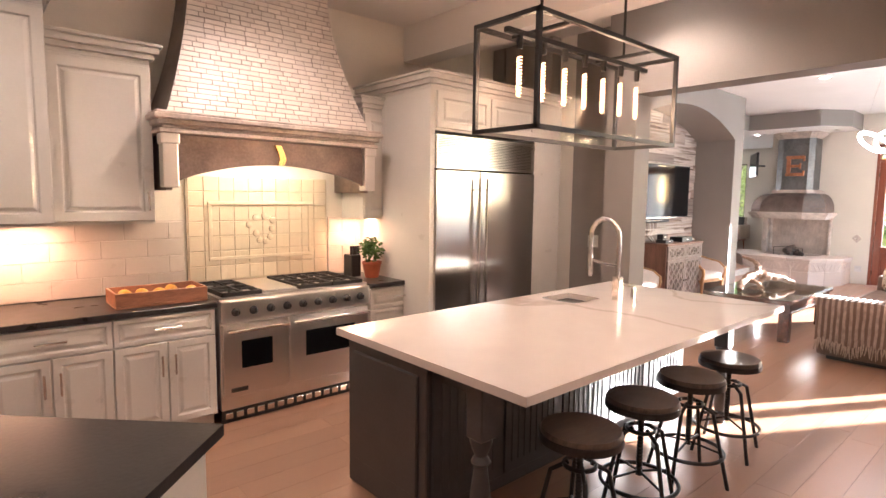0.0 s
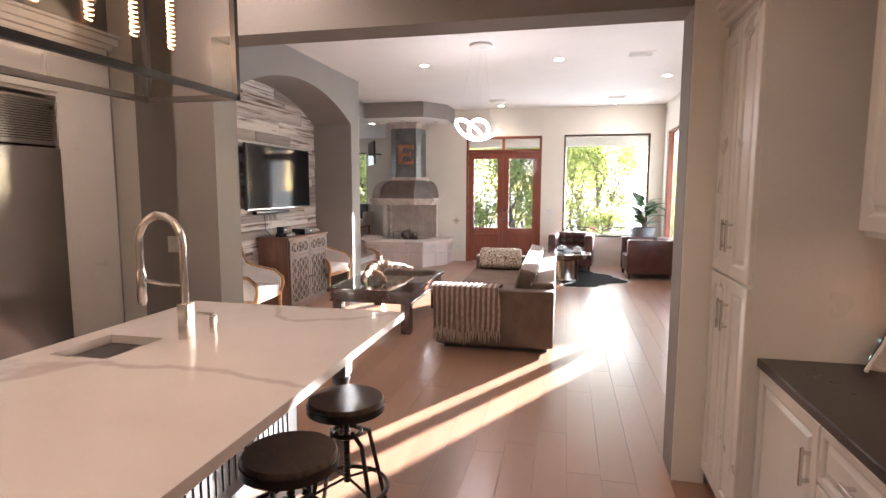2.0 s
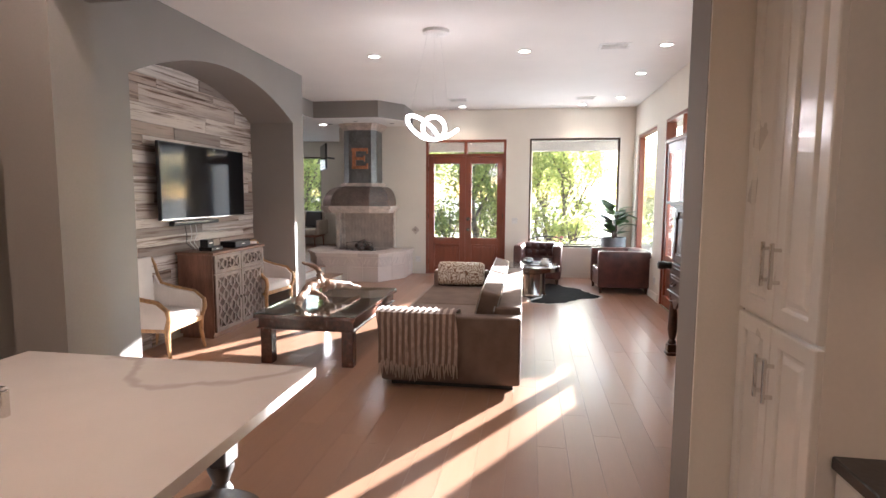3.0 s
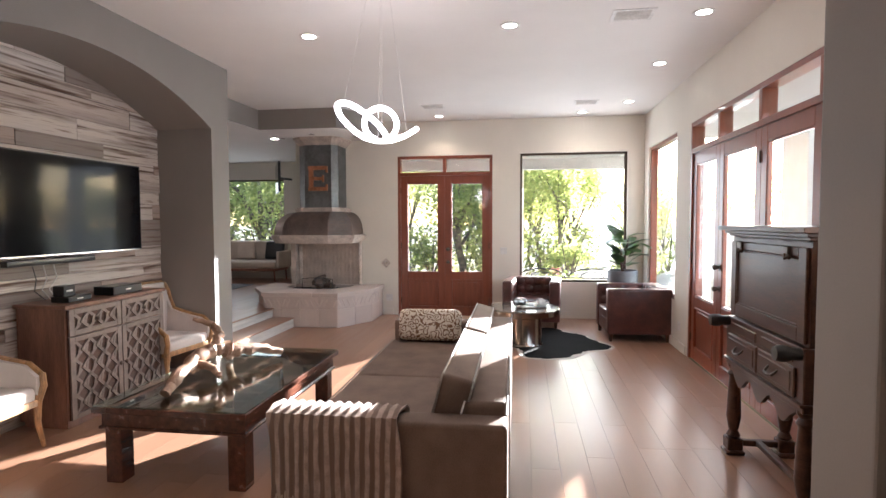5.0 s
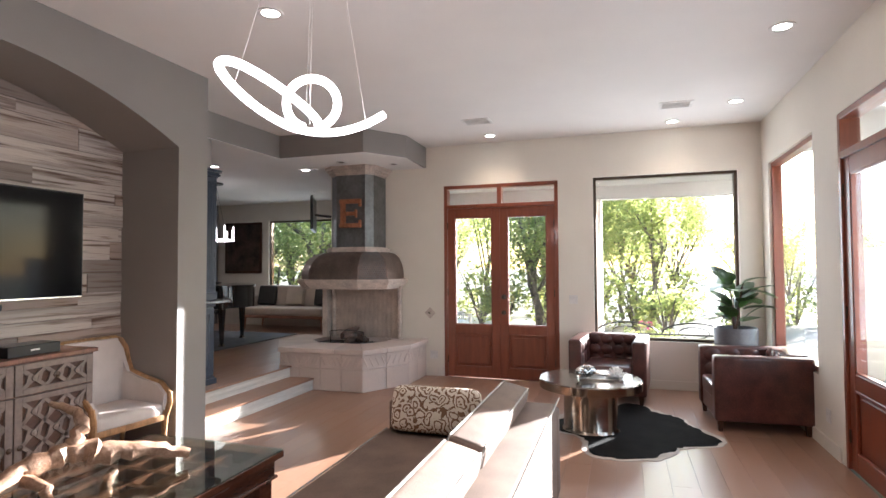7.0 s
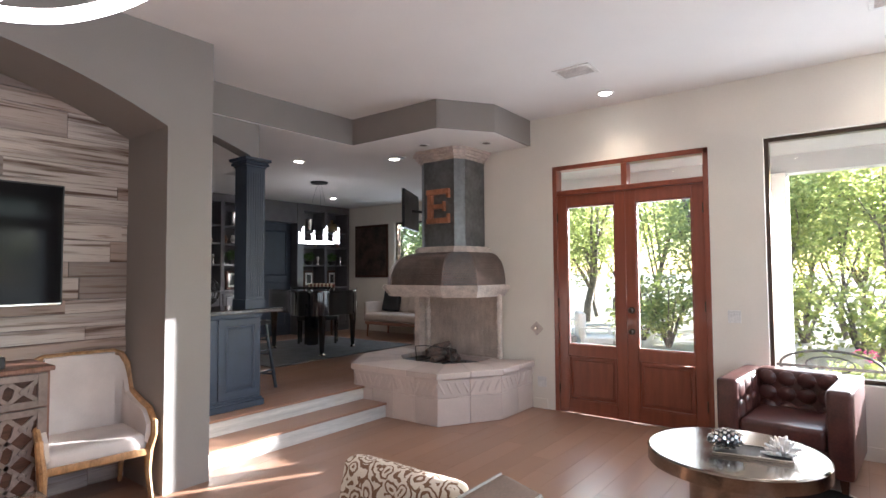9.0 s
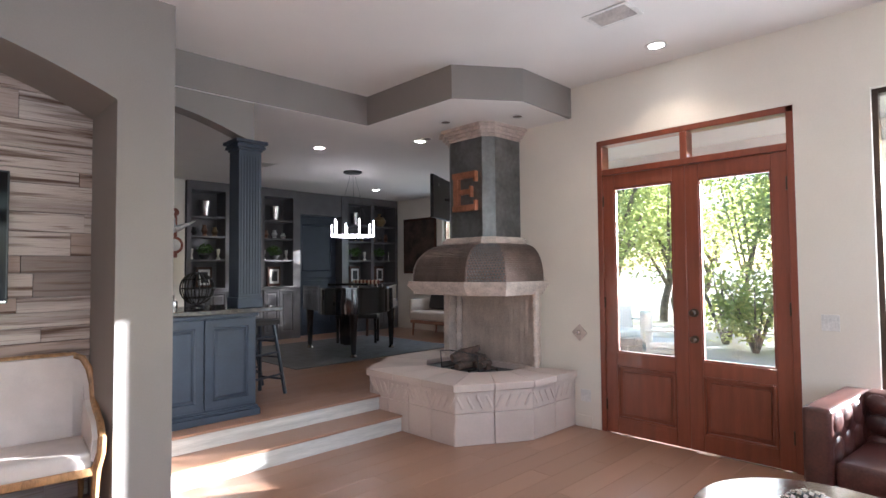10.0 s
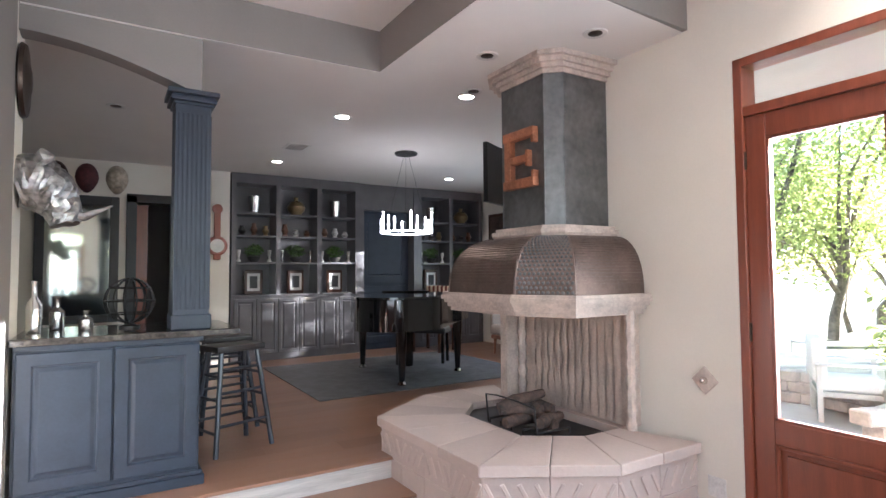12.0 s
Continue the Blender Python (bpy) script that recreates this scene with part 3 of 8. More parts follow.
def hood():
    c = thing("range_hood", "tall mosaic-clad range hood with copper valance", "range hood", m=pose(2.34, 5.38, 1.64))
    w, d = 1.68, KLEFT - 5.38
    n = 20
    # valance with an arched lower edge
    bm = bmesh.new()
    xs = [0.05 + (w - 0.1) * i / n for i in range(n + 1)]
    zs = [0.05 + 0.17 * math.sin(math.pi * i / n) ** 0.7 for i in range(n + 1)]
    rings(bm, [[(x, 0.04, z), (x, 0.075, z), (x, 0.075, 0.40), (x, 0.04, 0.40)] for x, z in zip(xs, zs)])
    part("valance", bm, M_COPPERHOOD, c, "copper valance with an arched edge")
    part("side_panel", bx((0.03, 0.07, 0.02, 0.07, d - 0.002, 0.4)), M_COPPERHOOD, c)
    part("side_panel", bx((w - 0.07, 0.07, 0.02, w - 0.03, d - 0.002, 0.4)), M_COPPERHOOD, c)
    for x in (0.0, w - 0.1):
        part("corbel", bx((x, 0.0, 0.04, x + 0.1, 0.1, 0.36), (x - 0.01, -0.012, 0.33, x + 0.11, 0.1, 0.40), bev=0.01, seg=2), M_STEEL, c, "polished metal corbel")
    bm = bmesh.new()
    rings(bm, [[(w / 2 - 0.03 + 0.02 * math.sin(z * 30) + x, 0.02 + y, 0.22 + z) for x, y in ((0, 0), (0.05, 0), (0.05, 0.03), (0, 0.03))] for z in (0, 0.05, 0.1, 0.15)])
    part("ornament", bm, material("polished_brass", (0.65, 0.42, 0.16), 0.25, metal=1.0), c, "brass ornament", smooth=True)
    bm = bmesh.new()
    z = 0.40
    for out, h in ((0.02, 0.03), (0.0, 0.025), (0.03, 0.035), (0.055, 0.035), (0.04, 0.02)):
        box(bm, -out, -out, z, w + out, d - 0.002, z + h, bev=0.006)
        z += h
    part("cornice", bm, M_CAST, c, "moulded pale stone cornice")
    # tapering body
    top = CEIL - 1.64 - 0.004

    def at(f):
        s = 0.25 * (1 - (1 - f) ** 1.7)
        return 0.04 + s, w - 0.04 - s, 0.03 + 0.26 * (1 - (1 - f) ** 1.7)
    bm = bmesh.new()
    loops = []
    for i in range(9):
        x0, x1, y = at(i / 8)
        zz = 0.545 + (top - 0.545) * i / 8
        loops.append([(x0, y, zz), (x1, y, zz), (x1, d - 0.002, zz), (x0, d - 0.002, zz)])
    rings(bm, loops)
    part("hood_body", bm, material("brown_grout", (0.26, 0.21, 0.18), 0.8, vary=0.1), c, "brown mosaic grout")
    bm = bmesh.new()
    rows = 30
    rnd = random.Random(4)
    for r in range(rows):
        f0, f1 = r / rows, (r + 0.84) / rows
        (a0, a1, y0), (b0, b1, y1) = at(f0), at(f1)
        z0, z1 = 0.545 + (top - 0.545) * f0, 0.545 + (top - 0.545) * f1
        x = a0 - rnd.random() * 0.1
        while x < a1:
            ln = rnd.choice((0.075, 0.11, 0.15))
            p, q = max(x, a0), min(x + ln - 0.005, a1)
            if q - p > 0.012:
                o = 0.004 + 0.006 * rnd.random()
                vs = [bm.verts.new(v) for v in ((p, y0 - o, z0), (q, y0 - o, z0), (min(q, b1), y1 - o, z1), (max(p, b0), y1 - o, z1), (p, y0, z0), (q, y0, z0), (min(q, b1), y1, z1), (max(p, b0), y1, z1))]
                for fc in ((0, 1, 2, 3), (0, 4, 5, 1), (1, 5, 6, 2), (2, 6, 7, 3), (3, 7, 4, 0)):
                    bm.faces.new([vs[k] for k in fc])
            x += ln
    tagged(part("mosaic_tile", bm, material("ivory_mosaic", (0.74, 0.66, 0.59), 0.4, vary=0.1, random_tint=0.6, color2=(0.6, 0.53, 0.47)), c, "ivory stone mosaic strips"), kind="stuff")
    bm = bmesh.new()
    lathe(bm, [(0.05, 0), (0.05, 0.02), (0.002, 0.02)], 14, (w / 2, 0.3, 0.37))
    part("hood_lamp", bm, M_LAMP, c, "round hood lamp")


hood()
lamp("hood_light", "AREA", 6, (1.0, 0.78, 0.5), look((3.18, 5.6, 1.95), (3.18, 5.75, 1.0)), size=1.0, size_y=0.25)

# backsplash: cream tiled panel behind the range, tiled strips beside it
M_SPLASH = material("cream_glazed_tile", (0.70, 0.60, 0.45), 0.25, vary=0.06, random_tint=0.5, coat=0.3)
M_SPLASH2 = material("ivory_subway_tile", (0.66, 0.58, 0.52), 0.3, vary=0.05, random_tint=0.4, coat=0.2)
panel = thing("range_backsplash", "cream glazed tile panel behind the range", "backsplash", m=pose(2.63, KLEFT - 0.02, 0.93))
part("backing", bx((0, 0.0, 0, 1.22, 0.02, 0.85)), M_SPLASH, panel)
for i in range(10):
    for j in range(7):
        part("tile", bx((0.012 + i * 0.12, -0.008, 0.012 + j * 0.12, 0.127 + i * 0.12, 0.001, 0.127 + j * 0.12), bev=0.003), M_SPLASH, panel)
part("relief_frame", bx((0.16, -0.02, 0.17, 1.06, -0.006, 0.2), (0.16, -0.02, 0.62, 1.06, -0.006, 0.65), (0.16, -0.02, 0.2, 0.19, -0.006, 0.62), (1.03, -0.02, 0.2, 1.06, -0.006, 0.62), bev=0.004), M_SPLASH, panel)
bm = bmesh.new()
rnd = random.Random(3)
for i in range(9):
    a = i * 0.7
    lathe(bm, [(0.03, 0), (0.026, 0.012), (0.002, 0.018)], 8, m=pose(0.61 + 0.11 * math.cos(a) * (0.5 + rnd.random()), -0.007, 0.42 + 0.11 * math.sin(a), 90, 0, 0))
part("relief", bm, M_SPLASH, panel, "raised floral relief", smooth=True)
for x0, x1 in ((0.55, 2.61), (3.87, 4.46)):
    s = thing("backsplash", "ivory tile backsplash above the dark counter", "backsplash", m=pose(x0, KLEFT - 0.012, 0.905))
    part("backing", bx((0, 0.0, 0, x1 - x0, 0.012, 0.53)), M_SPLASH2, s)
    for j in range(4):
        x = -0.15 * (j % 2)
        while x < x1 - x0:
            a, b = max(x, 0), min(x + 0.297, x1 - x0)
            if b - a > 0.02:
                part("tile", bx((a, -0.008, j * 0.13, b, 0.0, j * 0.13 + 0.127), bev=0.002), M_SPLASH2, s)
            x += 0.3


def upper_unit(x0, x1, yf, z0, z1, doors, label="cream painted wall cabinet with crown moulding"):
    c = thing("wall_cabinet", label, "cabinet", "kitchen wall cabinets", pose(x0, yf, z0))
    w, h = x1 - x0, z1 - z0
    part("body", bx((0, 0, 0, w, KLEFT - yf - 0.002, h)), M_CAB, c)
    for i in range(doors):
        a, b = w * i / doors, w * (i + 1) / doors
        panel_door(c, a + 0.004, 0.02, b - 0.004, h - 0.02, M_CAB, 0, ("v", b - 0.045 if i % 2 == 0 else a + 0.045, 0.16), rail=0.065)
    bm = bmesh.new()
    cornice(bm, 0, w, 0, KLEFT - yf - 0.002, h)
    part("crown", bm, M_CAB, c)
    return c


upper_unit(1.74, 2.33, 5.58, 1.43, 2.50, 1)
upper_unit(0.55, 1.74, 5.42, 1.43, 2.72, 2)
upper_unit(4.03, 4.46, 5.58, 1.43, 2.38, 1)
for x in (1.5, 4.25):
    lamp("undercabinet_light", "AREA", 8, (1.0, 0.52, 0.3), look((x, 5.75, 1.42), (x, 5.75, 0.9)), size=0.5, size_y=0.12)


def fridge():
    yf = 4.86
    s = thing("fridge_surround", "tall cream cabinet surround with crown moulding", "cabinet", m=pose(4.22, yf, 0))
    d = KLEFT - yf - 0.002
    part("side_panel", bx((0, 0.02, 0, 0.05, d, 2.18)), M_CAB, s)
    part("side_panel", bx((1.31, 0.02, 0, 1.73, d, 2.18)), M_CAB, s)
    part("top_cabinet", bx((0, 0.02, 2.18, 1.73, d, 2.52)), M_CAB, s)
    panel_door(s, 0.06, 2.2, 0.68, 2.5, M_CAB, 0.02)
    panel_door(s, 0.69, 2.2, 1.31, 2.5, M_CAB, 0.02)
    bm = bmesh.new()
    cornice(bm, 0, 1.73, 0.02, d, 2.52)
    part("crown", bm, M_CAB, s)
    f = thing("refrigerator", "built-in stainless steel refrigerator with two doors", "refrigerator", m=pose(4.275, yf, 0))
    part("body", bx((0, 0.04, 0.0, 1.25, d, 2.16)), M_BLACK, f)
    for a, b, hx in ((0.0, 0.5, 0.46), (0.51, 1.25, 0.55)):
        o = part("fridge_door", bx((a, 0.0, 0.1, b, 0.045, 1.86), bev=0.006), M_FRIDGE, f)
        bm = bmesh.new()
        cyl(bm, (hx, -0.05, 0.3), (hx, -0.05, 1.8), 0.014)
        for z in (0.4, 1.05, 1.7):
            cyl(bm, (hx, -0.05, z), (hx, 0.01, z), 0.01)
        part("door_handle", bm, M_CHROME, o, "long steel bar handle", smooth=True)
    part("grille_frame", bx((0, 0.0, 1.875, 1.25, 0.04, 1.89), (0, 0, 2.135, 1.25, 0.04, 2.15), (0, 0, 1.89, 0.012, 0.04, 2.135), (1.238, 0, 1.89, 1.25, 0.04, 2.135)), M_STEEL, f)
    for i in range(17):
        part("grille_slat", bx((0.012, 0.004, 1.893 + i * 0.0143, 1.238, 0.03, 1.901 + i * 0.0143)), M_STEEL, f)


fridge()


def turned_leg(bm, x, y, h):
    lathe(bm, [(0.035, 0), (0.045, 0.03), (0.03, 0.07), (0.042, 0.12), (0.048, 0.3), (0.03, 0.44), (0.046, 0.46), (0.03, 0.49), (0.052, 0.55), (0.052, 0.57)], 16, (x, y, 0))
    box(bm, x - 0.05, y - 0.05, 0.57, x + 0.05, y + 0.05, h, bev=0.006)


def island():
    c = thing("kitchen_island", "charcoal kitchen island with veined white quartz top", "kitchen island", m=pose(2.89, 2.70, 0))
    L, W, y0 = 2.83, 1.40, 0.66
    part("cabinet_body", bx((0.07, y0, 0.1, L - 0.1, W - 0.06, 0.85), (0.1, y0 + 0.05, 0, L - 0.13, W - 0.12, 0.1)), M_ISLE, c)
    for a in range(5):
        x0 = 0.09 + a * 0.52
        o = part("back_panel", bx((x0, y0 - 0.016, 0.12, x0 + 0.5, y0, 0.83), bev=0.003), M_ISLE, c)
        for k in range(8):
            part("bead", bx((x0 + 0.05 + k * 0.052, y0 - 0.022, 0.18, x0 + 0.062 + k * 0.052, y0 - 0.015, 0.77), bev=0.002), M_ISLE, o)
    part("end_panel", bx((0.05, y0 - 0.01, 0.0, 0.07, W - 0.05, 0.85), (0.035, y0 + 0.05, 0.16, 0.055, W - 0.12, 0.78), bev=0.006), M_ISLE, c)
    for x, y in ((0.13, 0.36), (L - 0.25, 0.3)):
        bm = bmesh.new()
        turned_leg(bm, x, y, 0.85)
        part("leg", bm, M_ISLE, c, "turned charcoal leg", smooth=True)
    part("apron", bx((0.13, 0.33, 0.75, 0.16, y0, 0.849)), M_ISLE, c)
    part("apron", bx((L - 0.28, 0.3, 0.75, L - 0.22, y0, 0.849)), M_ISLE, c)
    # worktop with the sink's cut-out
    sx0, sx1, sy0, sy1 = 1.68, 2.02, 0.98, 1.28
    bm = bmesh.new()
    outer = [(0, 0), (L, 0), (L, W), (0, W)]
    inner = [(sx0, sy0), (sx1, sy0), (sx1, sy1), (sx0, sy1)]
    for z, flip in ((0.852, True), (0.892, False)):
        o = [bm.verts.new((*p, z)) for p in outer]
        i = [bm.verts.new((*p, z)) for p in inner]
        for k in range(4):
            f = (o[k], o[(k + 1) % 4], i[(k + 1) % 4], i[k])
            bm.faces.new(f[::-1] if flip else f)
    bm.verts.ensure_lookup_table()
    for k in range(4):
        bm.faces.new((bm.verts[k], bm.verts[(k + 1) % 4], bm.verts[8 + (k + 1) % 4], bm.verts[8 + k]))
        bm.faces.new((bm.verts[4 + (k + 1) % 4], bm.verts[4 + k], bm.verts[12 + k], bm.verts[12 + (k + 1) % 4]))
    part("worktop", bm, M_VEIN, c, "veined white quartz worktop")
    part("sink_basin", bx((sx0 - 0.01, sy0 - 0.01, 0.70, sx1 + 0.01, sy0 + 0.0, 0.853), (sx0 - 0.01, sy1, 0.70, sx1 + 0.01, sy1 + 0.01, 0.853), (sx0 - 0.01, sy0, 0.70, sx0, sy1, 0.853),
                             (sx1, sy0, 0.70, sx1 + 0.01, sy1, 0.853), (sx0, sy0, 0.69, sx1, sy1, 0.70)), M_STEEL, c, "steel prep sink")


def vein_material():
    mat = material("veined_quartz", (0.60, 0.54, 0.497), 0.14, vary=0.015, scale=1.5, fine=6, bump=0.0, coat=0.2)
    nt = mat.node_tree
    p = nt.nodes["Principled BSDF"]
    ramp = [n for n in nt.nodes if n.type == "VALTORGB"][0]
    tc = nt.nodes.new("ShaderNodeTexCoord")
    warp = nt.nodes.new("ShaderNodeTexNoise")
    warp.inputs["Scale"].default_value, warp.inputs["Detail"].default_value = 0.9, 5
    add = nt.nodes.new("ShaderNodeVectorMath")
    add.operation = "MULTIPLY_ADD"
    add.inputs[1].default_value = (1.6, 1.6, 1.6)
    nt.links.new(tc.outputs["Object"], warp.inputs["Vector"])
    nt.links.new(warp.outputs["Color"], add.inputs[0])
    nt.links.new(tc.outputs["Object"], add.inputs[2])
    wave = nt.nodes.new("ShaderNodeTexWave")
    wave.inputs["Scale"].default_value, wave.inputs["Distortion"].default_value, wave.inputs["Detail"].default_value = 0.22, 2.5, 3
    nt.links.new(add.outputs[0], wave.inputs["Vector"])
    thin = nt.nodes.new("ShaderNodeValToRGB")
    thin.color_ramp.elements[0].position, thin.color_ramp.elements[1].position = 0.99, 1.0
    nt.links.new(wave.outputs["Fac"], thin.inputs[0])
    mix = nt.nodes.new("ShaderNodeMix")
    mix.data_type = "RGBA"
    mix.inputs["B"].default_value = (0.46, 0.40, 0.36, 1)
    nt.links.new(thin.outputs[0], mix.inputs["Factor"])
    nt.links.new(ramp.outputs[0], mix.inputs["A"])
    nt.links.new(mix.outputs["Result"], p.inputs["Base Color"])
    return mat


M_VEIN = vein_material()
island()


def faucet():
    c = thing("faucet", "tall nickel spring faucet on the island", "faucet", m=pose(4.93, 3.56, 0.892))
    c.scale = (1.2, 1.15, 1.28)
    bm = bmesh.new()
    box(bm, -0.025, -0.025, 0, 0.025, 0.025, 0.14, bev=0.004)
    cyl(bm, (0, 0, 0.14), (0, 0, 0.24), 0.016)
    part("base_post", bm, M_CHROME, c, smooth=True)
    bm = bmesh.new()
    arc = [(0, 0, 0.22), (0, 0, 0.36)] + [(0, 0.105 - 0.105 * math.cos(a), 0.36 + 0.105 * math.sin(a)) for a in [math.pi * i / 10 for i in range(1, 11)]] + [(0, 0.21, 0.30), (0, 0.21, 0.24)]
    tube(bm, arc, 0.015, 10)
    part("spout_pipe", bm, M_CHROME, c, smooth=True)
    bm = bmesh.new()
    n = 150
    pts = []
    for i in range(n):
        t = 1 + (len(arc) - 3) * i / n
        k = int(t)
        p = Vector(arc[k]).lerp(Vector(arc[k + 1]), t - k)
        d = (Vector(arc[k + 1]) - Vector(arc[k])).normalized()
        s = Vector((1, 0, 0))
        u = d.cross(s)
        pts.append(p + (s * math.cos(i * 1.3) + u * math.sin(i * 1.3)) * 0.0155)
    tube(bm, pts, 0.0022, 5)
    part("spring", bm, M_CHROME, c, "coiled spring", smooth=True)
    bm = bmesh.new()
    lathe(bm, [(0.014, 0), (0.02, 0.02), (0.02, 0.12), (0.014, 0.14)], 12, (0, 0.21, 0.12))
    part("spray_head", bm, M_CHROME, c, smooth=True)
    bm = bmesh.new()
    tube(bm, [(0, 0, 0.2), (0, 0.1, 0.205), (0, 0.21, 0.22)], 0.008)
    part("dock_arm", bm, M_CHROME, c, smooth=True)
    d = thing("soap_dispenser", "square nickel soap dispenser on the island", "soap dispenser", m=pose(5.05, 3.5, 0.892))
    part("pump_body", bx((-0.014, -0.014, 0, 0.014, 0.014, 0.09), bev=0.003), M_CHROME, d)
    part("pump_spout", bx((-0.008, -0.008, 0.09, 0.008, 0.09, 0.103), bev=0.002), M_CHROME, d)


faucet()


def stool(m):
    c = thing("bar_stool", "industrial swivel stool with round dark wooden seat", "stool", "stools along the island", m)
    bm = bmesh.new()
    lathe(bm, [(0.002, 0.58), (0.165, 0.58), (0.18, 0.59), (0.182, 0.61), (0.175, 0.622), (0.1, 0.62), (0.002, 0.617)], 28)
    part("seat", bm, M_STOOLSEAT, c, smooth=True)
    bm = bmesh.new()
    lathe(bm, [(0.17, 0.565), (0.187, 0.565), (0.187, 0.598), (0.18, 0.6)], 28, cap=False)
    part("seat_rim", bm, M_STOOLIRON, c, "iron rim", smooth=True)
    bm = bmesh.new()
    lathe(bm, [(0.018, 0.2)] + [(0.018 - 0.004 * (i % 2), 0.2 + i * 0.009) for i in range(40)] + [(0.018, 0.57)], 10)
    part("screw_post", bm, M_STOOLIRON, c, smooth=True)
    for k in range(4):
        a = math.pi / 4 + k * math.pi / 2
        bm = bmesh.new()
        tube(bm, [(0.05 * math.cos(a), 0.05 * math.sin(a), 0.46), (0.13 * math.cos(a), 0.13 * math.sin(a), 0.42), (0.17 * math.cos(a), 0.17 * math.sin(a), 0.25), (0.23 * math.cos(a), 0.23 * math.sin(a), 0.0)], 0.011, 8)
        part("leg", bm, M_STOOLIRON, c, smooth=True)
    for r, z, name in ((0.195, 0.17, "foot_ring"), (0.07, 0.45, "collar_ring")):
        bm = bmesh.new()
        tube(bm, [(r * math.cos(2 * math.pi * i / 28), r * math.sin(2 * math.pi * i / 28), z) for i in range(28)], 0.011, 8, closed=True)
        part(name, bm, M_STOOLIRON, c, smooth=True)
    bm = bmesh.new()
    for k in range(4):
        a = math.pi / 4 + k * math.pi / 2
        tube(bm, [(0.0, 0.0, 0.22), (0.18 * math.cos(a), 0.18 * math.sin(a), 0.2)], 0.007, 6)
    part("spider_brace", bm, M_STOOLIRON, c)
    return c


M_STOOLSEAT = material("worn_dark_elm", (0.075, 0.05, 0.036), 0.35, scale=6, fine=30, stretch=(1, 6, 1), vary=0.25)
M_STOOLIRON = material("dark_iron", (0.05, 0.045, 0.042), 0.38, metal=0.85)
first = stool(pose(3.36, 2.77, 0))
for x, r in ((3.93, 20), (4.49, 50), (5.04, 10)):
    copy_thing(first, pose(x, 2.79, 0, 0, 0, r))


def lantern():
    c = thing("linear_pendant", "long glass box pendant with exposed filament bulbs", "pendant lamp", m=pose(3.33, 3.05, 1.97))
    L, W, H, t = 1.30, 0.40, 0.52, 0.011
    bars = []
    for x in (0, L):
        for y in (0, W):
            bars.append((x - t, y - t, 0, x + t, y + t, H))
    for z in (0, H):
        for y in (0, W):
            bars.append((-t, y - t, z - t, L + t, y + t, z + t))
        for x in (0, L):
            bars.append((x - t, -t, z - t, x + t, W + t, z + t))
    for b in bars:
        part("frame_bar", bx(b), M_BLACK, c)
    part("lamp_rail", bx((0, W / 2 - 0.015, H - 0.06, L, W / 2 + 0.015, H - 0.035), (0.25, 0, H - 0.01, 0.27, W, H + 0.008), (L - 0.27, 0, H - 0.01, L - 0.25, W, H + 0.008)), M_BLACK, c)
    for a in ((t, -0.003, t, L - t, 0.003, H - t), (t, W - 0.003, t, L - t, W + 0.003, H - t), (-0.003, t, t, 0.003, W - t, H - t), (L - 0.003, t, t, L + 0.003, W - t, H - t)):
        g = part("glass_panel", bx(a), M_SMOKE, c, "clear glass panel")
        g.visible_shadow = False
    for i in range(7):
        x = 0.1 + i * (L - 0.2) / 6
        bm = bmesh.new()
        lathe(bm, [(0.016, H - 0.12), (0.018, H - 0.06)], 10, (x, W / 2, 0))
        sk = part("socket", bm, M_BLACK, c, smooth=True)
        bm = bmesh.new()
        lathe(bm, [(0.002, H - 0.37), (0.014, H - 0.365), (0.02, H - 0.34), (0.02, H - 0.15), (0.012, H - 0.12)], 12, (x, W / 2, 0))
        g = part("bulb", bm, M_SMOKE, sk, "clear tube bulb", smooth=True)
        g.visible_shadow = False
        bm = bmesh.new()
        tube(bm, [(x + 0.012 * math.cos(k * 1.1), W / 2 + 0.012 * math.sin(k * 1.1), H - 0.35 + 0.0028 * k) for k in range(70)], 0.003, 5)
        part("filament", bm, M_BULB, sk, "glowing amber coiled filament", smooth=True)
    for x in (0.26, L - 0.26):
        bm = bmesh.new()
        cyl(bm, (x, W / 2, H), (x, W / 2, CEIL - 1.97 - 0.03), 0.008)
        lathe(bm, [(0.06, CEIL - 1.97 - 0.03), (0.06, CEIL - 1.97)], 16, (x, W / 2, 0))
        part("stem", bm, M_BLACK, c, smooth=True)


lantern()
for x in (3.6, 4.35):
    lamp("pendant_light", "POINT", 11, (1.0, 0.66, 0.42), pose(x, 3.25, 2.2), radius=0.12)


def tall_pantry():
    w, d, h = 0.58, 0.64, 2.40
    c = thing("pantry_cabinet", "tall cream pantry cabinet with four panelled doors", "cabinet", m=pose(5.78, 1.0, 0, 0, 0, 180))
    part("body", bx((0, 0, 0.09, w, d, h), (0, 0.06, 0, w, d, 0.09)), M_CAB, c)
    m = w / 2
    for a, b, hx in ((0.004, m - 0.002, m - 0.035), (m + 0.002, w - 0.004, m + 0.035)):
        panel_door(c, a, 0.1, b, 1.195, M_CAB, 0, ("v", hx, 1.02, 0.15))
        panel_door(c, a, 1.21, b, h - 0.03, M_CAB, 0, ("v", hx, 1.40, 0.15))
    bm = bmesh.new()
    cornice(bm, 0, w, 0, d, h)
    part("crown", bm, M_CAB, c)


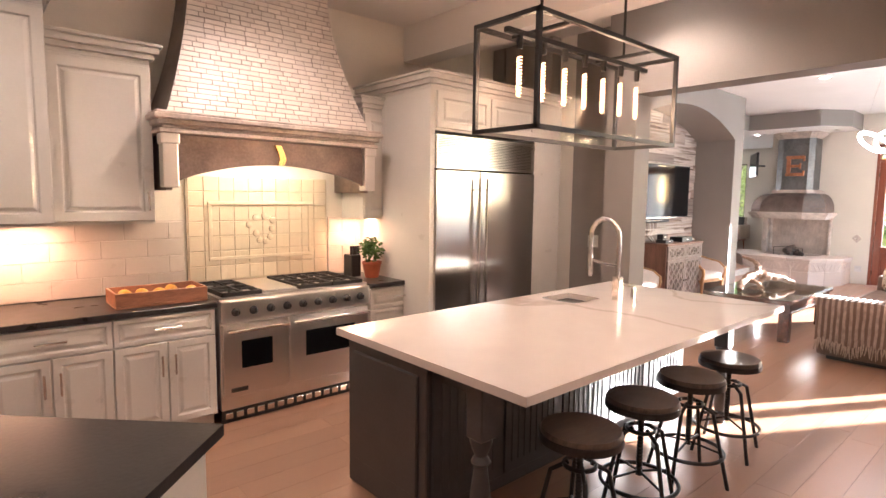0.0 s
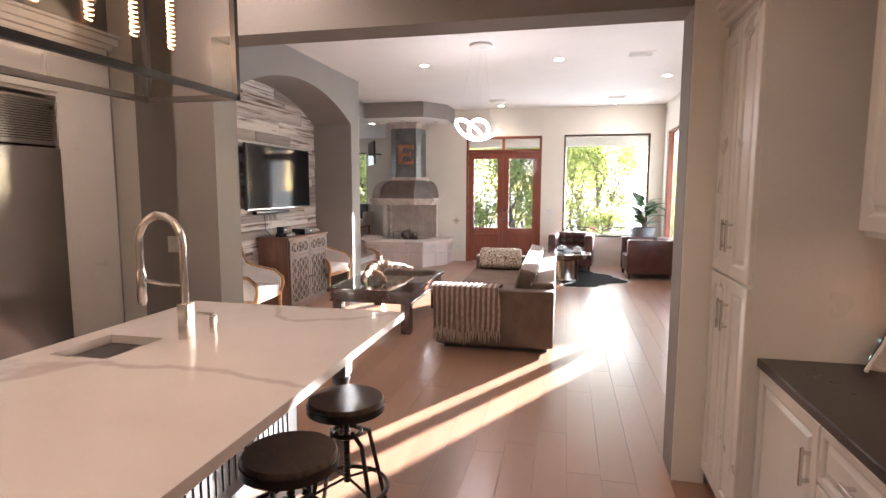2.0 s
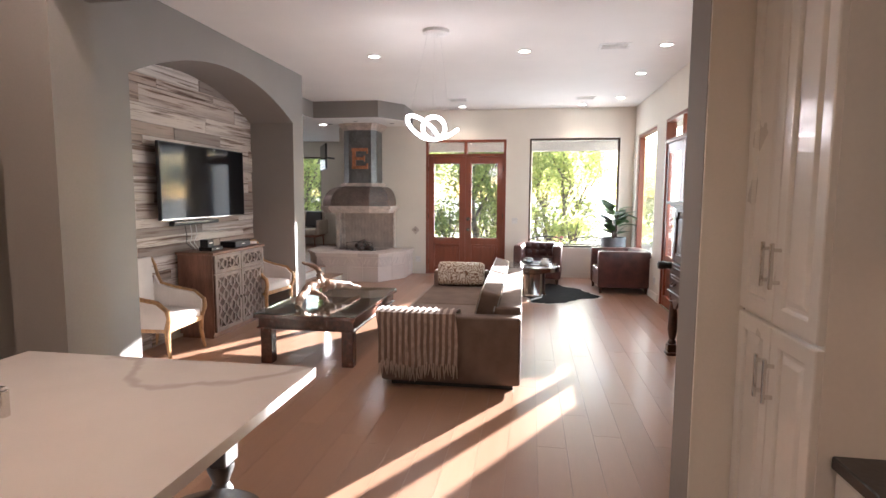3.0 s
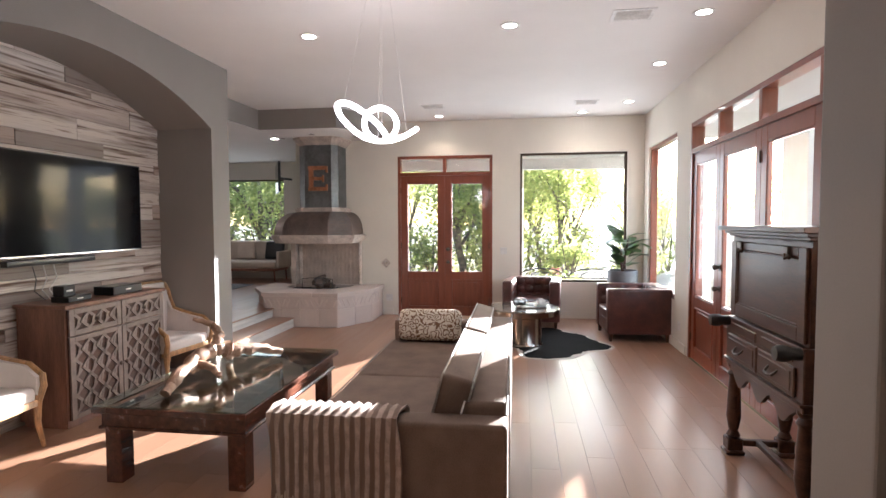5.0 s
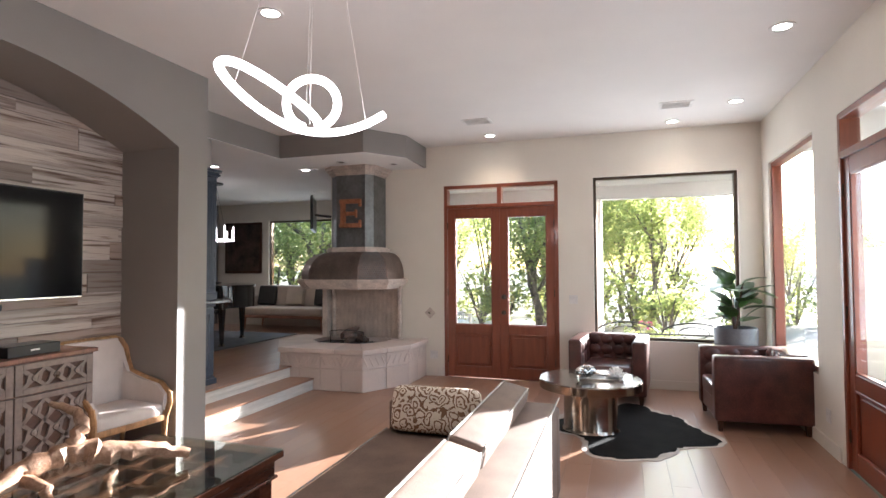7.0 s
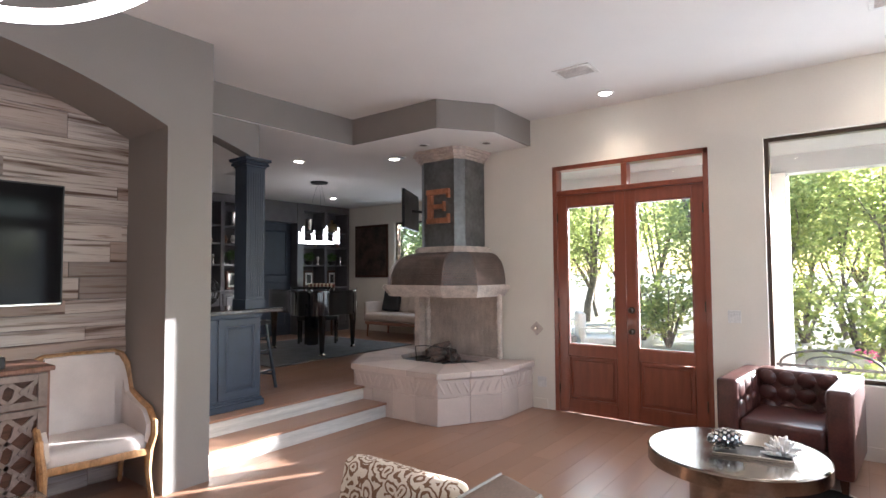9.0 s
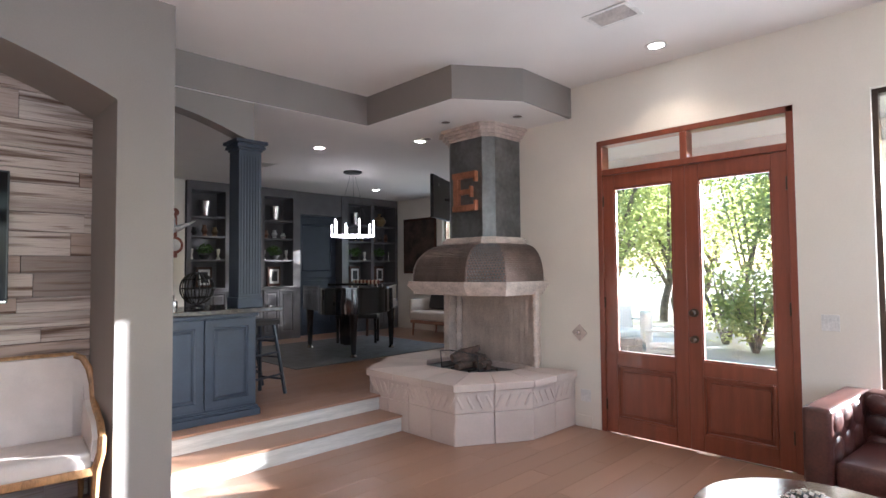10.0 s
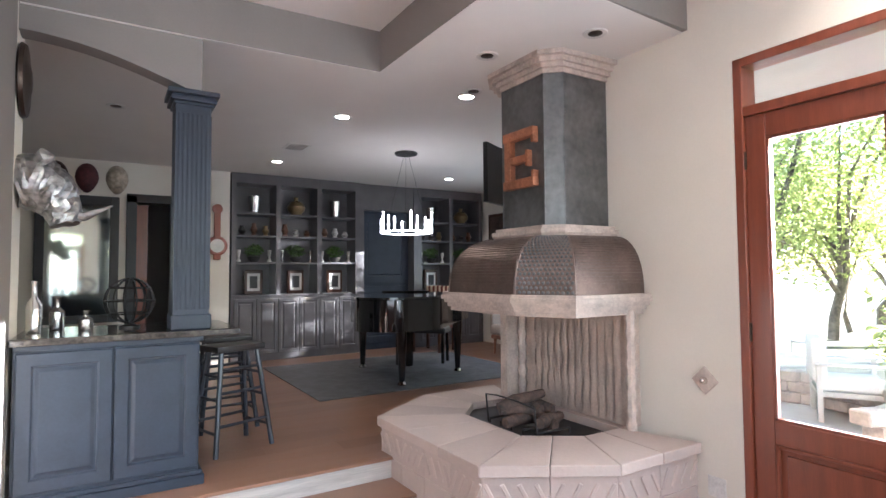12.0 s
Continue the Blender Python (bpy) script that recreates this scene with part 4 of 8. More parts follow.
tall_pantry()
for x0, x1 in ((4.62, 5.2), (4.04, 4.62), (3.2, 4.04), (2.4, 3.2)):
    w = x1 - x0
    fr = [("cabinet_door", 0, 0.11, 1, 0.85, ("v", w - 0.05, 0.68))] if x0 > 4.6 else [("drawer", 0, 0.66, 1, 0.85, ("h", w / 2, 0.76, 0.16)), ("drawer", 0, 0.39, 1, 0.65, ("h", w / 2, 0.54, 0.16)), ("drawer", 0, 0.11, 1, 0.38, ("h", w / 2, 0.27, 0.16))]
    base_unit(x0, x1, 0.93, "cream painted base cabinet under a dark stone counter", fr, 0.57, face=180)
tagged(part("countertop", bx((2.4, KRIGHT + 0.002, 0.862, 5.198, 0.965, 0.90), bev=0.004), M_DARKTOP), "dark soapstone counter beside the pantry", "countertop")
s = thing("backsplash", "plain cream tile backsplash beside the pantry", "backsplash", m=pose(2.4, KRIGHT + 0.001, 0.905))
part("backing", bx((0, 0, 0, 2.8, 0.012, 0.53)), M_SPLASH2, s)
c = thing("wall_cabinet", "cream painted wall cabinet over the dark counter", "cabinet", "kitchen wall cabinets", pose(4.95, 0.72, 1.45, 0, 0, 180))
part("body", bx((0, 0, 0, 2.5, 0.36, 1.0)), M_CAB, c)
for i in range(4):
    panel_door(c, i * 0.625 + 0.004, 0.02, i * 0.625 + 0.62, 0.98, M_CAB, 0, ("v", i * 0.625 + (0.58 if i % 2 == 0 else 0.045), 0.16))
lamp("undercabinet_light", "AREA", 2.5, (1.0, 0.6, 0.38), look((4.4, 0.55, 1.44), (4.4, 0.55, 0.9)), size=0.8, size_y=0.12)
t = thing("smart_display", "small tilted tablet display in a white frame", "tablet", m=pose(5.17, 0.56, 0.9, 0, 0, 150))
part("stand", bx((-0.05, 0.0, 0.0, 0.05, 0.08, 0.012)), M_WHITEPL, t)
bm = bmesh.new()
box(bm, -0.13, -0.008, 0.0, 0.13, 0.008, 0.16, bev=0.004, m=pose(0, 0.0, 0.008, -22, 0, 0))
part("casing", bm, M_WHITEPL, t)
bm = bmesh.new()
box(bm, -0.115, -0.011, 0.015, 0.115, -0.0075, 0.145, m=pose(0, 0.0, 0.008, -22, 0, 0))
scr = part("screen", bm, M_SCREEN, t, "dark glass screen")
bm = bmesh.new()
for u0, v0, u1, v1 in ((-0.1, 0.118, -0.07, 0.13), (-0.1, 0.095, -0.03, 0.104), (0.03, 0.04, 0.095, 0.05), (-0.1, 0.03, -0.05, 0.036)):
    box(bm, u0, -0.0125, v0, u1, -0.0112, v1, m=pose(0, 0.0, 0.008, -22, 0, 0))
part("readout", bm, material("pale_green_readout", (0.5, 0.8, 0.7), 0.5, emit=(0.6, 1.0, 0.85, 0.05)), scr, "small pale readout bars")

# the angled counter beside the cooking aisle
bm = bmesh.new()
prism(bm, [(1.93, 3.16), (1.15, 3.93), (0.1, 2.9), (0.9, 2.08)], 0.862, 0.90)
tagged(part("countertop", bm, M_DARKTOP), "dark stone counter on an angled peninsula", "countertop")
bm = bmesh.new()
prism(bm, [(1.87, 3.16), (1.15, 3.87), (0.16, 2.9), (0.9, 2.14)], 0.1, 0.861)
prism(bm, [(1.8, 3.16), (1.15, 3.8), (0.22, 2.9), (0.9, 2.2)], 0.0, 0.1)
tagged(part("peninsula_cabinet", bm, M_CAB), "cream painted peninsula cabinet under dark stone", "cabinet")

# things on the counters
b = thing("bread_box", "low wooden box with fruit on the counter", "box", m=pose(2.3, 5.48, 0.9))
part("tray", bx((-0.28, -0.16, 0, 0.28, 0.16, 0.015), (-0.28, -0.16, 0.015, 0.28, -0.145, 0.1), (-0.28, 0.145, 0.015, 0.28, 0.16, 0.1), (-0.28, -0.145, 0.015, -0.265, 0.145, 0.1), (0.265, -0.145, 0.015, 0.28, 0.145, 0.1), bev=0.003),
     material("reddish_cedar", (0.36, 0.15, 0.08), 0.45, scale=4, fine=30, stretch=(1, 6, 6), vary=0.2), b)
rnd = random.Random(9)
M_FRUIT = material("orange_fruit", (0.75, 0.36, 0.05), 0.5, vary=0.15)
for i in range(5):
    bm = bmesh.new()
    bmesh.ops.create_uvsphere(bm, u_segments=12, v_segments=8, radius=0.045, matrix=pose(-0.2 + i * 0.1, rnd.uniform(-0.07, 0.07), 0.06))
    part("fruit", bm, M_FRUIT, b, "orange fruit", smooth=True)


def leafy(bm, n, centre, spread, size, seed, lift=0.3):
    """Many small bent leaves scattered through an uneven cloud."""
    rnd = random.Random(seed)
    for _ in range(n):
        d = Vector((rnd.gauss(0, 1), rnd.gauss(0, 1), rnd.gauss(0, 1)))
        d = d.normalized() * rnd.random() ** 0.5
        p = Vector((centre[0] + d.x * spread[0], centre[1] + d.y * spread[1], centre[2] + d.z * spread[2]))
        q = Euler((rnd.uniform(-1.2, 1.2), rnd.uniform(-1.2, 1.2), rnd.uniform(0, 6.3))).to_matrix()
        s = size * rnd.uniform(0.6, 1.3)
        v = [bm.verts.new(p + q @ Vector(u)) for u in ((0, -s * 0.5, 0), (s * 0.28, 0, s * 0.1), (0, s * 0.55, 0), (-s * 0.28, 0, s * 0.1))]
        bm.faces.new((v[0], v[1], v[2]))
        bm.faces.new((v[0], v[2], v[3]))


M_LEAF = material("green_leaf", (0.09, 0.17, 0.035), 0.5, vary=0.3, scale=2, random_tint=0.6, color2=(0.035, 0.075, 0.015))
h = thing("herb_pot", "green herb in a red clay pot", "potted plant", m=pose(4.1, 5.55, 0.9))
bm = bmesh.new()
lathe(bm, [(0.06, 0), (0.085, 0.12), (0.09, 0.125), (0.09, 0.145), (0.078, 0.145), (0.07, 0.12), (0.002, 0.12)], 18)
part("pot", bm, material("red_clay", (0.38, 0.1, 0.05), 0.5), h, smooth=True)
bm = bmesh.new()
leafy(bm, 260, (0, 0, 0.25), (0.12, 0.12, 0.12), 0.05, 5)
part("foliage", bm, M_LEAF, h)
u = thing("knife_block", "dark knife block beside the range", "knife block", m=pose(4.0, 5.72, 0.9))
part("block", bx((-0.05, -0.07, 0, 0.05, 0.07, 0.2), bev=0.006), M_BLACK, u)
for i in range(4):
    part("knife_handle", bx((-0.04 + i * 0.024, -0.05, 0.2, -0.025 + i * 0.024, -0.02, 0.28), bev=0.003), M_BLACK, u)

# switch plate and door in the recess
pl = thing("switch_plate", "white light switch plate in the recess", "switch", "switch plates", pose(6.2, 4.62, 1.2, 0, 0, -90))
part("plate", bx((-0.06, -0.006, -0.06, 0.06, 0.0, 0.06), bev=0.002), M_WHITEPL, pl)
part("toggle", bx((-0.02, -0.011, -0.03, 0.02, -0.005, 0.03), bev=0.002), M_WHITEPL, pl)

# ---- living room ----
M_SOFA = material("grey_brown_velvet", (0.165, 0.118, 0.095), 0.8, vary=0.14, scale=5, fine=150, bump=0.1, sheen=0.0, spec=0.25)
M_PIPE = material("grey_piping", (0.3, 0.28, 0.26), 0.7)


def soft(bm, x0, y0, z0, x1, y1, z1, r, m=None, puff=0.0):
    """A rounded cushion: a box with generous rounded edges, swollen a little."""
    vs = box(bm, x0, y0, z0, x1, y1, z1, bev=r, seg=3)
    cx, cy, cz = (x0 + x1) / 2, (y0 + y1) / 2, (z0 + z1) / 2
    for v in vs:
        if v.is_valid and puff:
            u = max(0, 1 - abs((v.co.x - cx) / (x1 - x0) * 2) ** 2) * max(0, 1 - abs((v.co.y - cy) / (y1 - y0) * 2) ** 2)
            v.co.z += puff * u * (1 if v.co.z > cz else 0)
    if m is not None:
        bmesh.ops.transform(bm, matrix=m, verts=[v for v in vs if v.is_valid])
    return vs


def sofa():
    c = thing("sofa", "grey-brown velvet track-arm sofa with loose back cushions", "sofa", m=pose(8.0, 1.87, 0, 0, 0, 0.6))
    L, W = 2.93, 1.18
    part("base", bx((0.02, 0.03, 0.04, L - 0.02, W - 0.03, 0.27), bev=0.015, seg=2), M_SOFA, c, smooth=True)
    part("plinth", bx((0.06, 0.06, 0.0, L - 0.06, W - 0.08, 0.045)), M_BLACK, c, "recessed dark plinth")
    for x in (0.0, L - 0.17):
        bm = bmesh.new()
        soft(bm, x, 0.0, 0.05, x + 0.17, W, 0.62, 0.025)
        part("arm", bm, M_SOFA, c, smooth=True)
    bm = bmesh.new()
    soft(bm, 0.165, 0.0, 0.05, L - 0.165, 0.23, 0.68, 0.03)
    part("backrest", bm, M_SOFA, c, smooth=True)
    for a, b in ((0.175, L / 2 - 0.004), (L / 2 + 0.004, L - 0.175)):
        bm = bmesh.new()
        soft(bm, a, 0.2, 0.265, b, W + 0.01, 0.43, 0.03, puff=0.02)
        part("seat_cushion", bm, M_SOFA, c, smooth=True)
        bm = bmesh.new()
        tilt = pose(0, 0.26, 0.40, 14, 0, 0)
        soft(bm, a + 0.01, 0.0, 0.0, b - 0.01, 0.19, 0.385, 0.04, m=tilt)
        bc = part("back_cushion", bm, M_SOFA, c, smooth=True)
        for y in (0.012, 0.178):
            bm = bmesh.new()
            tube(bm, [tilt @ Vector(p) for p in ((a + 0.008, y, 0.03), (a + 0.008, y, 0.35), (a + 0.035, y, 0.38), (b - 0.035, y, 0.38), (b - 0.008, y, 0.35), (b - 0.008, y, 0.03))], 0.006, 6)
            part("piping", bm, M_PIPE, bc)
        bm = bmesh.new()
        tube(bm, [(a, W + 0.012, 0.425), (b, W + 0.012, 0.425)], 0.006, 6)
        part("piping", bm, M_PIPE, c)
    for y in (0.005, 0.225):
        bm = bmesh.new()
        tube(bm, [(0.0, y, 0.675), (L, y, 0.675)], 0.006, 6)
        part("piping", bm, M_PIPE, c)
    return c


sofa()


def stripe_material(name, c1, c2, scale, axis=1, rough=0.85, distort=0.6):
    mat = material(name, c1, rough, vary=0.15, scale=20, fine=160, bump=0.4, sheen=0.1)
    nt = mat.node_tree
    p = nt.nodes["Principled BSDF"]
    ramp = [n for n in nt.nodes if n.type == "VALTORGB"][0]
    tc = nt.nodes.new("ShaderNodeTexCoord")
    wave = nt.nodes.new("ShaderNodeTexWave")
    wave.bands_direction = "XYZ"[axis]
    wave.inputs["Scale"].default_value, wave.inputs["Distortion"].default_value = scale, distort
    nt.links.new(tc.outputs["Object"], wave.inputs["Vector"])
    mix = nt.nodes.new("ShaderNodeMix")
    mix.data_type = "RGBA"
    mix.inputs["B"].default_value = (*c2, 1)
    sharp = nt.nodes.new("ShaderNodeMapRange")
    sharp.inputs[1].default_value, sharp.inputs[2].default_value = 0.35, 0.65
    nt.links.new(wave.outputs["Fac"], sharp.inputs[0])
    nt.links.new(sharp.outputs[0], mix.inputs["Factor"])
    nt.links.new(ramp.outputs[0], mix.inputs["A"])
    nt.links.new(mix.outputs["Result"], p.inputs["Base Color"])
    return mat


def throw():
    c = thing("throw_blanket", "brown and cream striped fur throw over the sofa arm", "blanket", m=pose(8.0, 2.40, 0))
    bm = bmesh.new()
    keys = [(0.32, 0.455), (0.22, 0.46), (0.19, 0.53), (0.185, 0.62), (0.155, 0.648), (0.05, 0.652), (-0.012, 0.64), (-0.03, 0.58), (-0.036, 0.46), (-0.034, 0.34), (-0.038, 0.2)]
    prof = []
    for (ax, az), (bx_, bz) in zip(keys, keys[1:]):
        prof += [(ax + (bx_ - ax) * q / 3, az + (bz - az) * q / 3) for q in range(3)]
    prof.append(keys[-1])
    rnd = random.Random(15)
    n, ribs = 110, 13.0
    loops = []
    for j in range(n + 1):
        f = j / n
        hem = 0.018 * math.sin(f * 9.0) + 0.012 * math.sin(f * 23.0)
        loop = []
        for k, (x, z) in enumerate(prof):
            hang = max(0.0, (k - 18) / 12)
            sway = 0.012 * math.sin(k * 0.4 + 1.0) + 0.02 * hang * math.sin(f * 7 + k * 0.15)
            puff = 0.006 * math.cos(2 * math.pi * f * ribs) + rnd.uniform(-0.0022, 0.0022) + 0.012 * hang * math.sin(f * 11.0)
            y = 0.68 * f + sway
            if k <= 15:
                loop.append((x, y, z + puff + 0.004))
            else:
                loop.append((x - puff - 0.004, y, z + hem * hang))
        back = [(x + (0.014 if k > 15 else 0), y2, z - (0.012 if k <= 15 else 0)) for k, (x, y2, z) in enumerate(loop)]
        loops.append(loop + back[::-1])
    rings(bm, loops)
    part("fur_sheet", bm, stripe_material("striped_fur", (0.40, 0.31, 0.26), (0.17, 0.115, 0.09), 6.0, distort=1.2), c, smooth=True)
    mt = material("cream_tassel", (0.42, 0.34, 0.28), 0.9)
    for j in range(40):
        f = (j + 0.5) / 40
        y = 0.68 * f + 0.012 * math.sin(13.0) + 0.02 * math.sin(f * 7 + 4.5)
        z = 0.215 + 0.018 * math.sin(f * 9.0) + 0.012 * math.sin(f * 23.0)
        x = -0.035 - 0.012 * math.sin(f * 11.0)
        bm = bmesh.new()
        tube(bm, [(x, y, z), (x - 0.006 + rnd.uniform(-0.006, 0.004), y + rnd.uniform(-0.008, 0.008), z - 0.05), (x - 0.002, y + rnd.uniform(-0.014, 0.014), z - 0.11 - rnd.uniform(0, 0.03))], [0.005, 0.007, 0.003], 6)
        part("tassel", bm, mt, c)


throw()


def scroll_material():
    mat = material("scroll_print_cloth", (0.62, 0.56, 0.47), 0.8, vary=0.05, fine=150)
    nt = mat.node_tree
    p = nt.nodes["Principled BSDF"]
    ramp = [n for n in nt.nodes if n.type == "VALTORGB"][0]
    tc = nt.nodes.new("ShaderNodeTexCoord")
    vor = nt.nodes.new("ShaderNodeTexVoronoi")
    vor.inputs["Scale"].default_value = 15
    warp = nt.nodes.new("ShaderNodeTexNoise")
    warp.inputs["Scale"].default_value = 14
    add = nt.nodes.new("ShaderNodeVectorMath")
    add.operation = "MULTIPLY_ADD"
    add.inputs[1].default_value = (0.07, 0.07, 0.07)
    nt.links.new(tc.outputs["Object"], warp.inputs["Vector"])
    nt.links.new(warp.outputs["Color"], add.inputs[0])
    nt.links.new(tc.outputs["Object"], add.inputs[2])
    nt.links.new(add.outputs[0], vor.inputs["Vector"])
    sine = nt.nodes.new("ShaderNodeMath")
    sine.operation = "SINE"
    mul = nt.nodes.new("ShaderNodeMath")
    mul.operation = "MULTIPLY"
    mul.inputs[1].default_value = 19
    nt.links.new(vor.outputs["Distance"], mul.inputs[0])
    nt.links.new(mul.outputs[0], sine.inputs[0])
    cut = nt.nodes.new("ShaderNodeMath")
    cut.operation = "GREATER_THAN"
    cut.inputs[1].default_value = 0.25
    nt.links.new(sine.outputs[0], cut.inputs[0])
    mix = nt.nodes.new("ShaderNodeMix")
    mix.data_type = "RGBA"
    mix.inputs["B"].default_value = (0.16, 0.085, 0.045, 1)
    nt.links.new(cut.outputs[0], mix.inputs["Factor"])
    nt.links.new(ramp.outputs[0], mix.inputs["A"])
    nt.links.new(mix.outputs["Result"], p.inputs["Base Color"])
    return mat


bm = bmesh.new()
soft(bm, -0.31, -0.08, 0.0, 0.31, 0.08, 0.31, 0.07)
pil = thing("throw_pillow", "brown and cream scroll-print pillow against the sofa arm", "pillow", m=pose(10.65, 2.70, 0.442, 12, 0, 90))
part("cover", bm, scroll_material(), pil, smooth=True)


def coffee_table():
    c = thing("coffee_table", "dark red-brown coffee table with glass over lattice", "coffee table", m=pose(8.32, 3.39, 0))
    L, W = 1.62, 1.0
    for x in (0.06, L - 0.17):
        for y in (0.04, W - 0.15):
            part("leg", bx((x, y, 0, x + 0.11, y + 0.11, 0.36), bev=0.004), M_TABLE, c)
    part("apron", bx((0.05, 0.03, 0.36, L - 0.05, 0.06, 0.455), (0.05, W - 0.06, 0.36, L - 0.05, W - 0.03, 0.455), (0.05, 0.06, 0.36, 0.08, W - 0.06, 0.455), (L - 0.08, 0.06, 0.36, L - 0.05, W - 0.06, 0.455)), M_TABLE, c)
    part("moulding", bx((0.035, 0.015, 0.345, L - 0.035, W - 0.015, 0.362), bev=0.004), M_TABLE, c)
    part("top_frame", bx((0, 0, 0.455, L, 0.1, 0.492), (0, W - 0.1, 0.455, L, W, 0.492), (0, 0.1, 0.455, 0.1, W - 0.1, 0.492), (L - 0.1, 0.1, 0.455, L, W - 0.1, 0.492), bev=0.003), M_TABLE, c)
    part("panel_bed", bx((0.08, 0.06, 0.40, L - 0.08, W - 0.06, 0.415)), M_DARKWOOD, c)
    for i in range(1, 8):
        x = 0.1 + i * (L - 0.2) / 8
        part("lattice_bar", bx((x - 0.018, 0.1, 0.415, x + 0.018, W - 0.1, 0.475), bev=0.003), M_TABLE, c)
    for j in range(1, 4):
        y = 0.1 + j * (W - 0.2) / 4
        part("lattice_bar", bx((0.1, y - 0.018, 0.414, L - 0.1, y + 0.018, 0.478), bev=0.003), M_TABLE, c)
    for i in range(8):
        for j in range(4):
            bm = bmesh.new()
            lathe(bm, [(0.03, 0), (0.022, 0.014), (0.008, 0.022), (0.002, 0.024)], 10, (0.1 + (i + 0.5) * (L - 0.2) / 8, 0.1 + (j + 0.5) * (W - 0.2) / 4, 0.415))
            part("iron_boss", bm, M_BLACK, c, "black iron boss", smooth=True)
    g = part("glass_top", bx((0.004, 0.004, 0.493, L - 0.004, W - 0.004, 0.503), bev=0.002), M_TINT, c, "clear glass with a green edge")
    g.visible_shadow = False


M_TABLE = material("oiled_rosewood", (0.13, 0.045, 0.025), 0.25, scale=4, fine=28, stretch=(0.7, 5, 5), color2=(0.05, 0.018, 0.011), coat=0.35)
coffee_table()


def driftwood():
    c = thing("driftwood", "gnarled bare driftwood branch on the coffee table", "sculpture", m=pose(8.5, 3.86, 0.505))
    mat = material("weathered_driftwood", (0.34, 0.215, 0.145), 0.55, scale=7, fine=40, stretch=(2, 2, 2), color2=(0.17, 0.085, 0.045), bump=0.6)
    rnd = random.Random(8)

    def limb(pts, r0, r1):
        out, rad = [], []
        n = len(pts) - 1
        for i in range(n * 5 + 1):
            t = i / 5
            k = min(int(t), n - 1)
            p = Vector(pts[k]).lerp(Vector(pts[k + 1]), t - k)
            out.append(p + Vector((rnd.uniform(-1, 1), rnd.uniform(-1, 1), rnd.uniform(-0.3, 1))) * 0.010)
            rad.append((r0 + (r1 - r0) * i / (n * 5)) * rnd.uniform(0.82, 1.18))
        bm = bmesh.new()
        tube(bm, out, rad, 9)
        part("branch", bm, mat, c, smooth=True)
    limb([(0.0, 0.15, 0.03), (0.18, 0.22, 0.06), (0.42, 0.24, 0.13), (0.62, 0.2, 0.17), (0.78, 0.12, 0.13)], 0.03, 0.06)
    limb([(0.7, 0.16, 0.14), (0.9, 0.02, 0.11), (1.08, -0.12, 0.05)], 0.06, 0.03)
    limb([(0.62, 0.2, 0.16), (0.7, 0.2, 0.26), (0.74, 0.27, 0.32), (0.68, 0.4, 0.37)], 0.04, 0.015)
    limb([(0.42, 0.24, 0.12), (0.45, 0.1, 0.06), (0.4, 0.02, 0.02)], 0.03, 0.015)
    limb([(0.75, 0.12, 0.13), (0.86, 0.22, 0.05), (0.95, 0.26, 0.02)], 0.035, 0.02)


driftwood()

